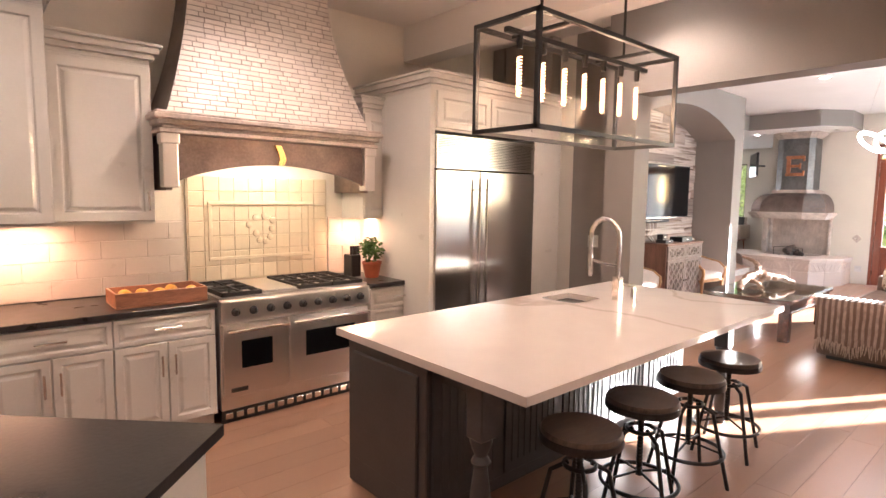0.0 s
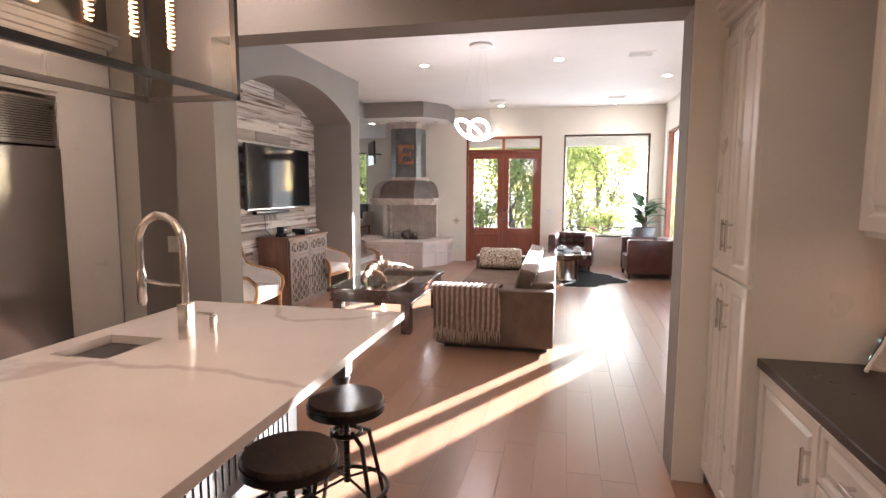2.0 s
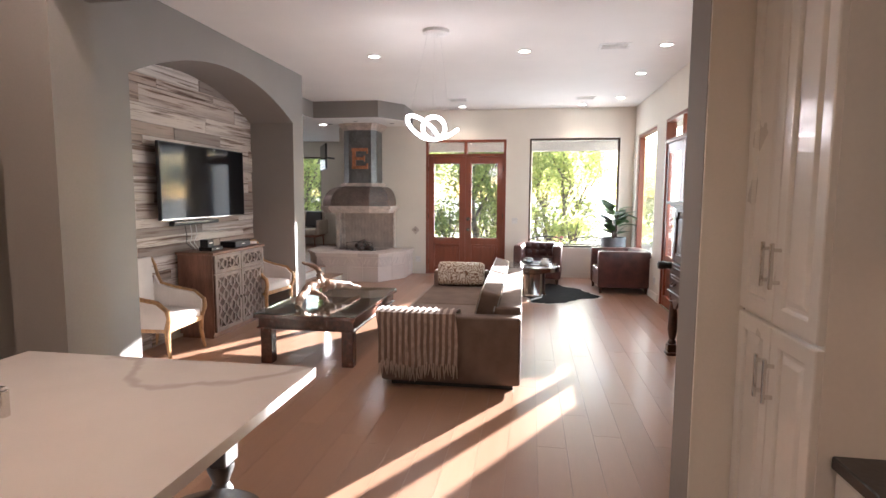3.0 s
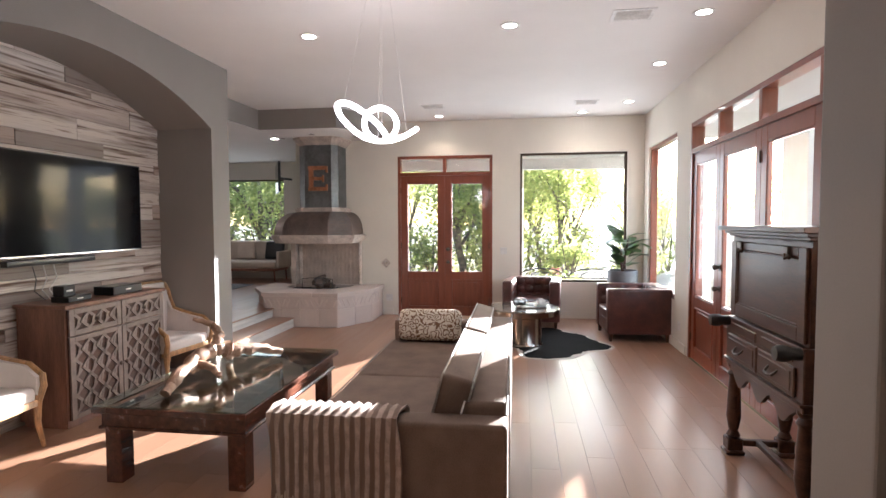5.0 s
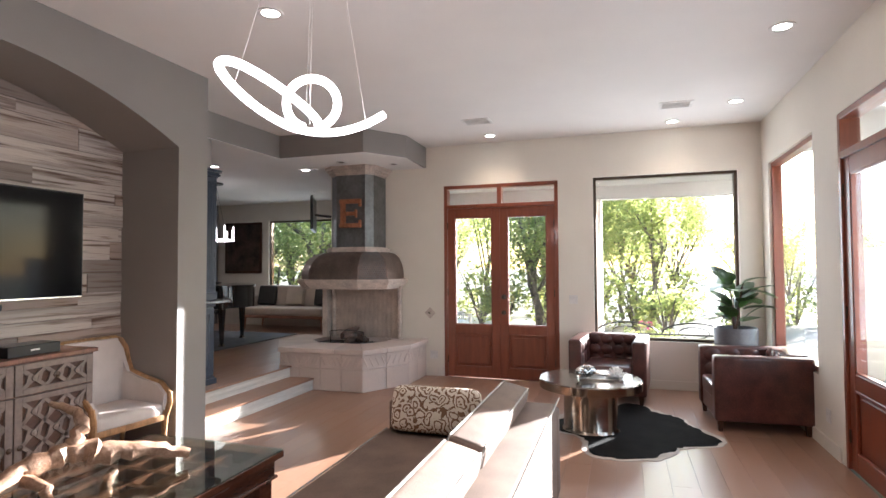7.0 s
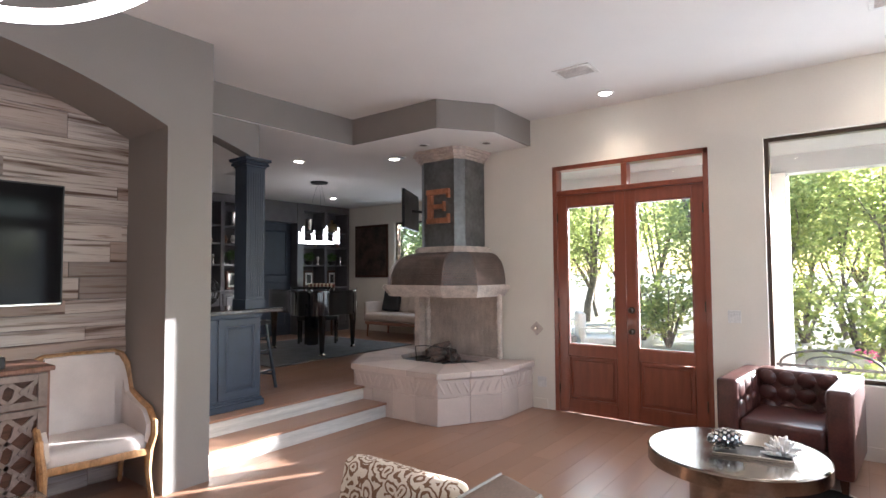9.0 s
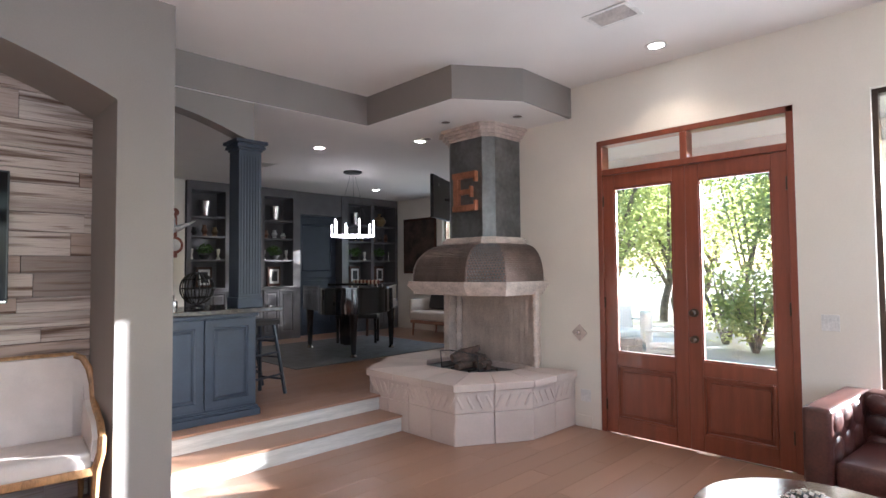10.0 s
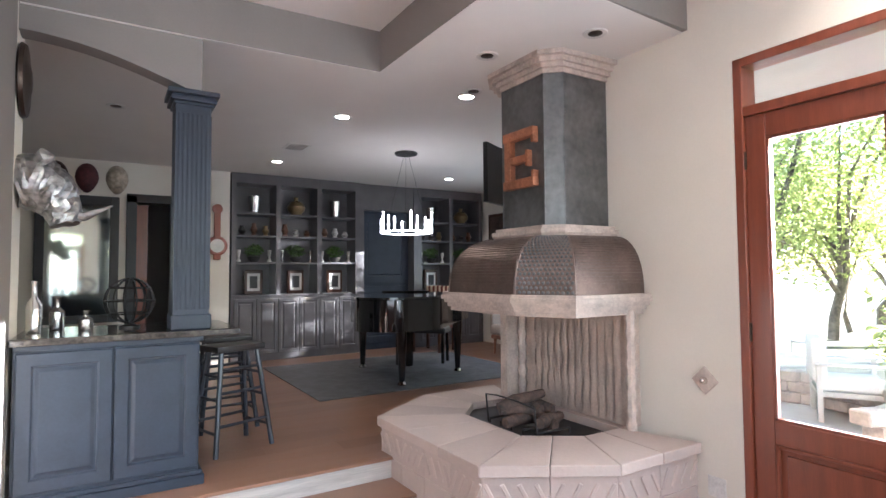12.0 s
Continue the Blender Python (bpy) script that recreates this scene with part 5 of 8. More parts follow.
# reclaimed boards on the niche wall
def board_material():
    """Old boards with worn whitewash: each has its own tone, with dark weathered streaks along the grain."""
    mat = material("reclaimed_whitewashed_board", (0.62, 0.56, 0.52), 0.8, vary=0.05, scale=1.6, fine=9, stretch=(0.5, 4, 14), bump=0.8, spec=0.25)
    nt = mat.node_tree
    p = nt.nodes["Principled BSDF"]
    info = nt.nodes.new("ShaderNodeObjectInfo")
    tone = nt.nodes.new("ShaderNodeValToRGB")
    tone.color_ramp.interpolation = "CONSTANT"
    for k, (pos, col) in enumerate(((0.0, (0.57, 0.50, 0.45)), (0.25, (0.40, 0.31, 0.26)), (0.48, (0.50, 0.42, 0.37)), (0.66, (0.27, 0.225, 0.2)), (0.8, (0.64, 0.58, 0.54)))):
        el = tone.color_ramp.elements[k] if k < 2 else tone.color_ramp.elements.new(pos)
        el.position, el.color = pos, (*col, 1)
    nt.links.new(info.outputs["Random"], tone.inputs[0])
    tc = nt.nodes.new("ShaderNodeTexCoord")
    shift = nt.nodes.new("ShaderNodeVectorMath")
    shift.operation = "MULTIPLY_ADD"
    shift.inputs[1].default_value = (1, 1, 1)
    ten = nt.nodes.new("ShaderNodeMath")
    ten.operation, ten.inputs[1].default_value = "MULTIPLY", 37.0
    nt.links.new(info.outputs["Random"], ten.inputs[0])
    nt.links.new(tc.outputs["Object"], shift.inputs[0])
    nt.links.new(ten.outputs[0], shift.inputs[2])
    mp = nt.nodes.new("ShaderNodeMapping")
    mp.inputs["Scale"].default_value = (1.1, 6, 26)
    nt.links.new(shift.outputs[0], mp.inputs["Vector"])
    col = tone.outputs[0]
    for scale, lo, hi, dark in ((1.0, 0.52, 0.66, (0.11, 0.065, 0.045)), (3.2, 0.58, 0.72, (0.22, 0.15, 0.11)), (0.45, 0.5, 0.75, (0.30, 0.25, 0.22))):
        nz = nt.nodes.new("ShaderNodeTexNoise")
        nz.inputs["Scale"].default_value, nz.inputs["Detail"].default_value = scale, 6
        nt.links.new(mp.outputs[0], nz.inputs["Vector"])
        rg_ = nt.nodes.new("ShaderNodeMapRange")
        rg_.inputs[1].default_value, rg_.inputs[2].default_value = lo, hi
        nt.links.new(nz.outputs["Fac"], rg_.inputs[0])
        mx = nt.nodes.new("ShaderNodeMix")
        mx.data_type = "RGBA"
        mx.inputs["B"].default_value = (*dark, 1)
        nt.links.new(rg_.outputs[0], mx.inputs["Factor"])
        nt.links.new(col, mx.inputs["A"])
        col = mx.outputs["Result"]
    nt.links.new(col, p.inputs["Base Color"])
    return mat


M_BOARD = board_material()
boards = tagged(thing("board_cladding", "whitewashed reclaimed wood boards cladding the niche", "cladding", m=pose(7.72, TVY, 0)), kind="structure")
rnd = random.Random(21)
z = 0.0
while z < 3.03:
    h = rnd.choice((0.10, 0.13, 0.16, 0.115, 0.19))
    x = -rnd.uniform(0, 0.9)
    while x < 3.18:
        ln = rnd.uniform(0.7, 2.2)
        a, b = max(x, -0.01), min(x + ln - 0.003, 3.17)
        if b - a > 0.03:
            t = rnd.uniform(0.012, 0.028)
            part("board", bx((a, -t, z + 0.0022, b, 0.028, z + h - 0.0022)), M_BOARD, boards)
        x += ln
    z += h


def television(name, label, m, w, h):
    c = thing(name, label, "television", m=m)
    part("casing", bx((-w / 2, 0.0, -h / 2, w / 2, 0.04, h / 2), bev=0.004), M_PLASTIC, c)
    part("screen", bx((-w / 2 + 0.012, -0.003, -h / 2 + 0.016, w / 2 - 0.012, 0.002, h / 2 - 0.012)), M_SCREEN, c, "dark glossy screen")
    part("bezel", bx((-w / 2 + 0.01, -0.005, -h / 2 + 0.002, w / 2 - 0.01, 0.0, -h / 2 + 0.014)), M_CHROME, c, "thin metal trim")
    return c


tv = television("television", "large wall-mounted flat television, switched off", pose(9.57, 5.60, 1.755), 1.68, 0.83)
part("wall_bracket", bx((-0.25, 0.04, -0.2, 0.25, 0.122, 0.2)), M_BLACK, tv)
sb = thing("soundbar", "slim black soundbar below the television", "soundbar", m=pose(9.4, 5.62, 1.27))
part("housing", bx((-0.43, 0, 0, 0.43, 0.07, 0.05), bev=0.012, seg=2), M_PLASTIC, sb, smooth=True)
part("bracket", bx((-0.1, 0.07, 0.0, 0.1, 0.103, 0.03)), M_BLACK, sb)


def media_cabinet():
    c = thing("media_cabinet", "carved grey-washed wooden media cabinet with lattice doors", "cabinet", m=pose(9.1, 5.26, 0))
    W, D, H = 1.15, 0.44, 0.975
    mw = material("brown_mango_wood", (0.2, 0.095, 0.062), 0.45, scale=3, fine=24, stretch=(5, 5, 0.6), vary=0.2)
    mg = material("greywashed_carved_wood", (0.2, 0.155, 0.135), 0.6, scale=6, fine=40, vary=0.15, bump=0.3)
    part("body", bx((0, 0.02, 0.05, W, D, H - 0.03), (0.02, 0.04, 0, W - 0.02, D - 0.02, 0.05)), mw, c)
    part("cabinet_top", bx((-0.02, -0.01, H - 0.03, W + 0.02, D + 0.015, H), bev=0.005), mw, c)
    for x0, x1 in ((0.02, W / 2 - 0.004), (W / 2 + 0.004, W - 0.02)):
        for z0, z1, name in ((0.07, 0.72, "cabinet_door"), (0.73, 0.935, "drawer")):
            o = part(name, bx((x0, 0.008, z0, x1, 0.021, z1)), M_DARKWOOD, c)
            part("rail_frame", bx((x0, -0.006, z0, x0 + 0.05, 0.012, z1), (x1 - 0.05, -0.006, z0, x1, 0.012, z1), (x0 + 0.05, -0.006, z0, x1 - 0.05, 0.012, z0 + 0.04), (x0 + 0.05, -0.006, z1 - 0.04, x1 - 0.05, 0.012, z1), bev=0.002), mg, o)
            nx, nz = 3, (4 if name == "cabinet_door" else 1)
            cw, ch = (x1 - x0 - 0.1) / nx, (z1 - z0 - 0.08) / nz
            for i in range(nx):
                for j in range(nz):
                    ax, az = x0 + 0.05 + (i + 0.5) * cw, z0 + 0.04 + (j + 0.5) * ch
                    bm = bmesh.new()
                    ang = math.degrees(math.atan2(ch, cw))
                    ln = math.hypot(cw, ch) / 2
                    for a in (ang, -ang):
                        box(bm, -ln, -0.004, -0.013, ln, 0.01, 0.013, m=pose(ax, 0, az, 0, a, 0))
                    for sx, sz, a in ((0.25, 0, 90), (-0.25, 0, 90)):
                        box(bm, -ch * 0.24, -0.006, -0.011, ch * 0.24, 0.01, 0.011, m=pose(ax + sx * cw, 0, az, 0, a + 14, 0))
                    lathe(bm, [(0.022, 0), (0.02, 0.01), (0.002, 0.013)], 8, m=pose(ax, 0.0, az, 90, 0, 0))
                    part("fretwork", bm, mg, o)
            bm = bmesh.new()
            lathe(bm, [(0.012, 0), (0.02, 0.012), (0.002, 0.022)], 12, m=pose((x0 + x1) / 2 if name == "drawer" else (x1 - 0.03 if x0 < 0.1 else x0 + 0.03), -0.006, (z0 + z1) / 2, 90, 0, 0))
            part("knob", bm, M_BRONZE, o, smooth=True)


media_cabinet()
for (x, y, w, d, h, lab) in ((9.85, 5.42, 0.36, 0.2, 0.075, "flat black media player on the cabinet"), (9.35, 5.44, 0.24, 0.16, 0.045, "small black set-top box on the cabinet"), (9.3, 5.46, 0.12, 0.1, 0.085, "black receiver box with antennas")):
    b = thing("media_box", lab, "media player", m=pose(x, y, 0.975 + (0.045 if h == 0.085 else 0)))
    part("housing", bx((-w / 2, -d / 2, 0, w / 2, d / 2, h), bev=0.006), M_PLASTIC, b)
    part("front_label", bx((-0.03, -d / 2 - 0.002, h * 0.45, 0.03, -d / 2, h * 0.6)), M_WHITEPL, b)
cb = thing("power_cable", "thin cables hanging from the television", "cable", m=pose(9.25, 5.70, 0.0))
for k in range(3):
    bm = bmesh.new()
    tube(bm, [(k * 0.1, -0.01, 1.26), (k * 0.1 + 0.04, 0.0, 1.15), (k * 0.07, -0.02, 1.06), (0.04 + k * 0.05, -0.08, 0.985)], 0.004, 6)
    part("strand", bm, M_WHITEPL if k else M_BLACK, cb)


def armchair():
    """A barrel-backed chair with a gilded wooden show frame; its front faces -y."""
    c = thing("armchair", "cream upholstered armchair with carved gilt wood frame", "armchair", "cream armchairs beside the cabinet")
    mw = material("gilded_oak_frame", (0.40, 0.22, 0.095), 0.42, scale=8, fine=40, stretch=(3, 3, 1), vary=0.25, bump=0.3)
    mu = material("cream_linen", (0.60, 0.545, 0.51), 0.85, vary=0.05, scale=6, fine=180, bump=0.25)
    part("seat_rail", bx((-0.32, 0.0, 0.30, 0.32, 0.04, 0.35), (-0.32, 0.04, 0.30, -0.28, 0.5, 0.35), (0.28, 0.04, 0.30, 0.32, 0.5, 0.35), bev=0.008, seg=2), mw, c, "gilt seat rail", smooth=True)
    bm = bmesh.new()
    soft(bm, -0.29, 0.005, 0.33, 0.29, 0.5, 0.44, 0.04, puff=0.035)
    part("seat", bm, mu, c, smooth=True)
    # the wrap-round upholstery and the frame along its top edge
    n = 24
    outline = []
    for i in range(n + 1):
        t = i / n * 2 - 1
        a = abs(t)
        if a > 0.55:
            k = (a - 0.55) / 0.45
            x, y = 0.33 * (1 if t > 0 else -1), 0.5 - 0.5 * k
            zt = 0.70 - 0.12 * k ** 0.6 if k < 0.88 else 0.575 - (k - 0.88) * 0.5
        else:
            k = a / 0.55
            x, y = 0.33 * math.sin(k * math.pi / 2) * (1 if t > 0 else -1), 0.5 + 0.05 * math.cos(k * math.pi / 2)
            zt = 0.97 if k < 0.5 else 0.97 - 0.27 * ((k - 0.5) / 0.5) ** 1.6
        outline.append((x, y, zt))
    loops = []
    for x, y, zt in outline:
        s = 1 if y > 0.45 else 0
        nx_, ny_ = (0, -1) if s and abs(x) < 0.25 else ((-1 if x > 0 else 1), 0)
        loops.append([(x, y, 0.34), (x, y, zt), (x + nx_ * 0.05, y + ny_ * 0.05, zt - 0.005), (x + nx_ * 0.06, y + ny_ * 0.06, 0.4)])
    bm = bmesh.new()
    rings(bm, loops)
    part("backrest", bm, mu, c, smooth=True)
    bm = bmesh.new()
    tube(bm, outline, 0.022, 8)
    part("show_frame", bm, mw, c, "carved gilt frame", smooth=True)
    for sx in (-1, 1):
        bm = bmesh.new()
        tube(bm, [(sx * 0.33, 0.0, 0.53), (sx * 0.325, -0.015, 0.44), (sx * 0.305, 0.02, 0.33), (sx * 0.30, 0.02, 0.18), (sx * 0.315, -0.01, 0.0)], [0.024, 0.024, 0.03, 0.022, 0.015], 8)
        part("front_leg", bm, mw, c, smooth=True)
        bm = bmesh.new()
        tube(bm, [(sx * 0.27, 0.48, 0.34), (sx * 0.27, 0.49, 0.15), (sx * 0.27, 0.52, 0.0)], [0.024, 0.02, 0.015], 8)
        part("back_leg", bm, mw, c, smooth=True)
    return c


ac = armchair()
ac.matrix_world = pose(8.5, 5.2, 0, 0, 0, 4)
copy_thing(ac, pose(10.5, 5.16, 0, 0, 0, -6))


# ---- fireplace ----
def fireplace():
    c = thing("fireplace", "corner stone fireplace with copper dome and zinc chimney", "fireplace")
    hearth = [(FARX, 4.22), (13.97, 4.22), (13.35, 4.59), (13.33, 5.78), (13.95, 6.2), (FARX, 6.2)]
    inner = [(FARX, 4.25), (13.98, 4.25), (13.38, 4.605), (13.36, 5.76), (13.96, 6.17), (FARX, 6.17)]
    bm = bmesh.new()
    prism(bm, inner, 0, 0.47)
    part("hearth_core", bm, M_STONE, c)
    # facing stones along the three visible sides, two courses
    for (ax, ay), (bx2, by) in ((hearth[0], hearth[1]), (hearth[1], hearth[2]), (hearth[2], hearth[3])):
        a, b = Vector((ax, ay)), Vector((bx2, by))
        ln = (b - a).length
        ang = math.degrees(math.atan2(by - ay, bx2 - ax))
        k = max(2, round(ln / 0.34))
        for row, (z0, z1) in enumerate(((0.0, 0.275), (0.278, 0.462))):
            for i in range(k):
                bm = bmesh.new()
                w = ln / k
                box(bm, i * w + 0.002, -0.0, z0, (i + 1) * w - 0.002, 0.03, z1, bev=0.004)
                if row == 1:
                    # carved diagonal fluting on the upper course
                    for q in range(4):
                        s = i * w + (q + 0.5) * w / 4
                        d = 28 if i % 2 else -28
                        box(bm, -0.012, -0.007, -0.062, 0.012, 0.004, 0.062, bev=0.004, m=pose(s, 0, (z0 + z1) / 2, 0, d, 0))
                bmesh.ops.transform(bm, matrix=pose(ax, ay, 0, 0, 0, ang) @ Matrix.Diagonal((1, -1, 1, 1)), verts=bm.verts)
                part("stone", bm, M_STONE, c)
    # slab with the fire pit cut into it
    pit = [(14.5, 4.66), (14.18, 4.66), (13.86, 4.88), (13.86, 5.5), (14.1, 5.75), (14.5, 5.75)]
    out = [(FARX, 4.19), (13.96, 4.19), (13.32, 4.575), (13.30, 5.79), (13.94, 6.22), (FARX, 6.22)]
    for i, k in enumerate((2, 2, 3, 2, 2)):
        for q in range(k):
            f0, f1 = q / k, (q + 1) / k
            o0, o1 = Vector(out[i]).lerp(Vector(out[i + 1]), f0), Vector(out[i]).lerp(Vector(out[i + 1]), f1)
            p0, p1 = Vector(pit[i]).lerp(Vector(pit[i + 1]), f0), Vector(pit[i]).lerp(Vector(pit[i + 1]), f1)
            g = (o1 - o0).normalized() * 0.002
            bm = bmesh.new()
            prism(bm, [tuple(o0 + g), tuple(o1 - g), tuple(p1 - g), tuple(p0 + g)], 0.468, 0.53)
            bmesh.ops.bevel(bm, geom=bm.edges[:], offset=0.004, segments=1, affect="EDGES")
            part("slab_stone", bm, M_STONE, c)
    part("slab_stone", bx((14.502, 4.66, 0.468, FARX, 5.75, 0.529)), M_STONE, c)
    bm = bmesh.new()
    prism(bm, pit, 0.472, 0.476)
    part("fire_bed", bm, M_BLACK, c, "black fire bed")
    # back panel: twisted ropes of stone between plain jambs
    mp = material("ribbed_fireback_tile", (0.56, 0.46, 0.39), 0.6, vary=0.12, bump=0.4)
    part("fireback", bx((14.56, 4.62, 0.53, FARX, 5.68, 1.29)), mp, c, "ribbed stone fireback")
    for i in range(13):
        y = 4.7 + i * 0.07
        bm = bmesh.new()
        loops = []
        for k in range(15):
            zz = 0.55 + 0.72 * k / 14
            loops.append([(14.552 - 0.014 * (1 + 0.35 * math.sin(k * 1.3 + i)), y - 0.026, zz), (14.546 - 0.012 * (1 + 0.5 * math.sin(k * 1.3 + i)), y, zz), (14.552 - 0.014 * (1 + 0.35 * math.cos(k * 1.3 + i)), y + 0.026, zz), (14.562, y, zz)])
        rings(bm, loops)
        part("stone_rib", bm, mp, c, smooth=True)
    for y in (4.585, 5.66):
        bm = bmesh.new()
        pts = [(14.53, y, 0.53 + 0.76 * k / 30) for k in range(31)]
        tube(bm, pts, [0.033 + 0.006 * math.sin(k * 1.6) for k in range(31)], 8)
        part("rope_moulding", bm, M_CAST, c, "twisted stone rope", smooth=True)
    part("flue_jamb", bx((14.40, 5.70, 0.53, FARX, 5.78, 1.29)), M_CAST, c)
    # ledge
    led = [(FARX, 4.52), (13.99, 4.52), (13.8, 4.89), (13.8, 5.70), (14.0, 5.95), (FARX, 5.95)]
    mid = Vector((14.62, 5.2))

    def off(p, d):
        v = Vector(p) - mid
        if abs(p[0] - FARX) < 1e-6:
            return (FARX, p[1] + (d if p[1] > 5.2 else -d))
        return (p[0] + v.normalized().x * d, p[1] + v.normalized().y * d)
    bm = bmesh.new()
    for d, z0, z1 in ((-0.06, 1.265, 1.295), (-0.035, 1.295, 1.325), (-0.01, 1.325, 1.35), (0.012, 1.35, 1.38), (0.0, 1.38, 1.4)):
        prism(bm, [off(p, d) for p in led], z0, z1)
    part("ledge", bm, M_CAST, c, "moulded stone ledge")
    # dome
    stk = [(FARX, 4.86), (14.25, 4.86), (14.15, 4.95), (14.15, 5.40), (14.28, 5.55), (FARX, 5.55)]
    low = [off(p, -0.05) for p in led]
    topo = [off(p, 0.07) for p in stk]
    steps = 9
    curves = []
    for i in range(steps + 1):
        t = i / steps
        f = 1 - math.cos(t * math.pi / 2)
        f = f ** 1.15
        zz = 1.40 + 0.38 * math.sin(t * math.pi / 2) ** 1.0
        curves.append([(a[0] + (b[0] - a[0]) * f, a[1] + (b[1] - a[1]) * f, zz) for a, b in zip(low, topo)])
    bm = bmesh.new()
    rings(bm, curves)
    dome = part("dome", bm, M_COPPERHOOD, c, "aged copper dome")
    # ribbed sheets on the two wide faces and a scale pattern between them
    for face in (0, 2):
        for i in range(26):
            t0, t1 = i / 26, (i + 0.7) / 26

            def at(t, k):
                s = t * steps
                q = min(int(s), steps - 1)
                return Vector(curves[q][k]).lerp(Vector(curves[q + 1][k]), s - q)
            a, b, d, e = at(t0, face), at(t0, face + 1), at(t1, face + 1), at(t1, face)
            nrm = (b - a).cross(e - a).normalized()
            if (a - Vector((14.6, 5.2, 1.5))).dot(nrm) < 0:
                nrm = -nrm
            g = 0.006
            a, b = a.lerp(b, 0.015), b.lerp(a, 0.015)
            d, e = d.lerp(e, 0.015), e.lerp(d, 0.015)
            bm = bmesh.new()
            rings(bm, [[a, e, e + nrm * g, a + nrm * g], [b, d, d + nrm * g, b + nrm * g]])
            part("copper_rib", bm, M_COPPERHOOD, dome)
    bm = bmesh.new()
    for i in range(20):
        for j in range(12):
            t, u = (i + 0.5) / 20, (j + 0.5 + 0.5 * (i % 2)) / 12.5
            s = t * steps
            q = min(int(s), steps - 1)
            a = Vector(curves[q][1]).lerp(Vector(curves[q + 1][1]), s - q)
            b = Vector(curves[q][2]).lerp(Vector(curves[q + 1][2]), s - q)
            p = a.lerp(b, u)
            r = (b - a).length / 12.5 * 0.42
            lathe(bm, [(r, -0.004), (r * 0.85, 0.005), (0.002, 0.008)], 7, m=Matrix.Translation(p) @ Vector((-1, -0.7, 0.5 * (t + 0.3))).to_track_quat("Z", "Y").to_matrix().to_4x4())
    tagged(part("scale_pattern", bm, M_ZINC, dome, "raised metal scale pattern"), kind="stuff")
    for k in (1, 2, 3):
        bm = bmesh.new()
        tube(bm, [cv[k] for cv in curves], 0.008, 6)
        part("seam", bm, M_COPPERHOOD, dome)
    bm = bmesh.new()
    for d, z0, z1 in ((0.075, 1.775, 1.80), (0.09, 1.80, 1.83), (0.06, 1.83, 1.855)):
        prism(bm, [off(p, d) for p in stk], z0, z1)
    part("collar", bm, M_CAST, c, "stone collar moulding")
    bm = bmesh.new()
    prism(bm, stk, 1.855, 2.90)
    st = part("chimney_shaft", bm, M_ZINC, c, "patinated zinc chimney")
    for p in (stk[1], stk[2], stk[3]):
        bm = bmesh.new()
        cyl(bm, (p[0], p[1], 1.86), (p[0], p[1], 2.9), 0.006, 6)
        part("seam", bm, M_ZINC, st)
    bm = bmesh.new()
    for d, z0, z1 in ((0.015, 2.89, 2.92), (0.045, 2.92, 2.95), (0.075, 2.95, 2.985), (0.11, 2.985, SOFF)):
        prism(bm, [off(p, d) for p in stk], z0, z1)
    part("crown", bm, M_CAST, c, "flared stone crown")


fireplace()

e = thing("letter_sign", "copper letter E mounted on the zinc chimney", "letter sign", m=pose(14.148, 5.12, 2.13, 0, 0, -90))
part("letter", bx((-0.20, -0.05, 0, -0.13, -0.0, 0.41), (-0.21, -0.055, 0.0, 0.12, -0.002, 0.065), (-0.21, -0.055, 0.345, 0.12, -0.002, 0.41), (-0.13, -0.05, 0.175, 0.05, -0.002, 0.23),
                  (0.09, -0.05, 0.06, 0.12, -0.002, 0.11), (0.09, -0.05, 0.30, 0.12, -0.002, 0.35), (0.03, -0.05, 0.145, 0.055, -0.002, 0.26), bev=0.007, seg=2), M_COPPER, e)

lg = thing("fire_logs", "stack of ceramic logs on an iron grate", "logs", m=pose(14.15, 5.15, 0.476))
ml = material("charred_log", (0.16, 0.1, 0.075), 0.8, scale=9, fine=40, color2=(0.03, 0.025, 0.022), bump=0.7)
rnd = random.Random(2)
for i in range(7):
    bm = bmesh.new()
    a = rnd.uniform(-0.5, 0.5) + (1.4 if i % 2 else 0)
    z = 0.07 + 0.06 * (i // 3)
    o = Vector((rnd.uniform(-0.08, 0.08), rnd.uniform(-0.16, 0.16), z))
    d = Vector((math.cos(a), math.sin(a), rnd.uniform(-0.1, 0.2))) * rnd.uniform(0.12, 0.2)
    tube(bm, [o - d, o - d * 0.3 + Vector((0, 0, 0.01)), o + d * 0.4, o + d], [0.035, 0.045, 0.04, 0.03], 9)
    part("log", bm, ml, lg, smooth=True)
bm = bmesh.new()
for i in range(5):
    tube(bm, [(-0.15, -0.24 + i * 0.12, 0.0), (-0.15, -0.24 + i * 0.12, 0.03), (0.15, -0.24 + i * 0.12, 0.03), (0.15, -0.24 + i * 0.12, 0.0)], 0.008, 6)
tube(bm, [(-0.17, -0.26, 0.2), (-0.19, -0.1, 0.22), (-0.19, 0.1, 0.22), (-0.17, 0.26, 0.2), (-0.15, 0.26, 0.0)], 0.006, 6)
tube(bm, [(-0.17, -0.26, 0.2), (-0.15, -0.26, 0.0)], 0.006, 6)
part("grate", bm, M_BLACK, lg, "black iron grate")


# ---- seating by the window ----
M_LEATHER = material("oxblood_leather", (0.085, 0.028, 0.022), 0.32, scale=6, fine=70, vary=0.25, bump=0.15, coat=0.2)
M_PALEWOOD = material("worn_leather_edge", (0.3, 0.14, 0.09), 0.4)


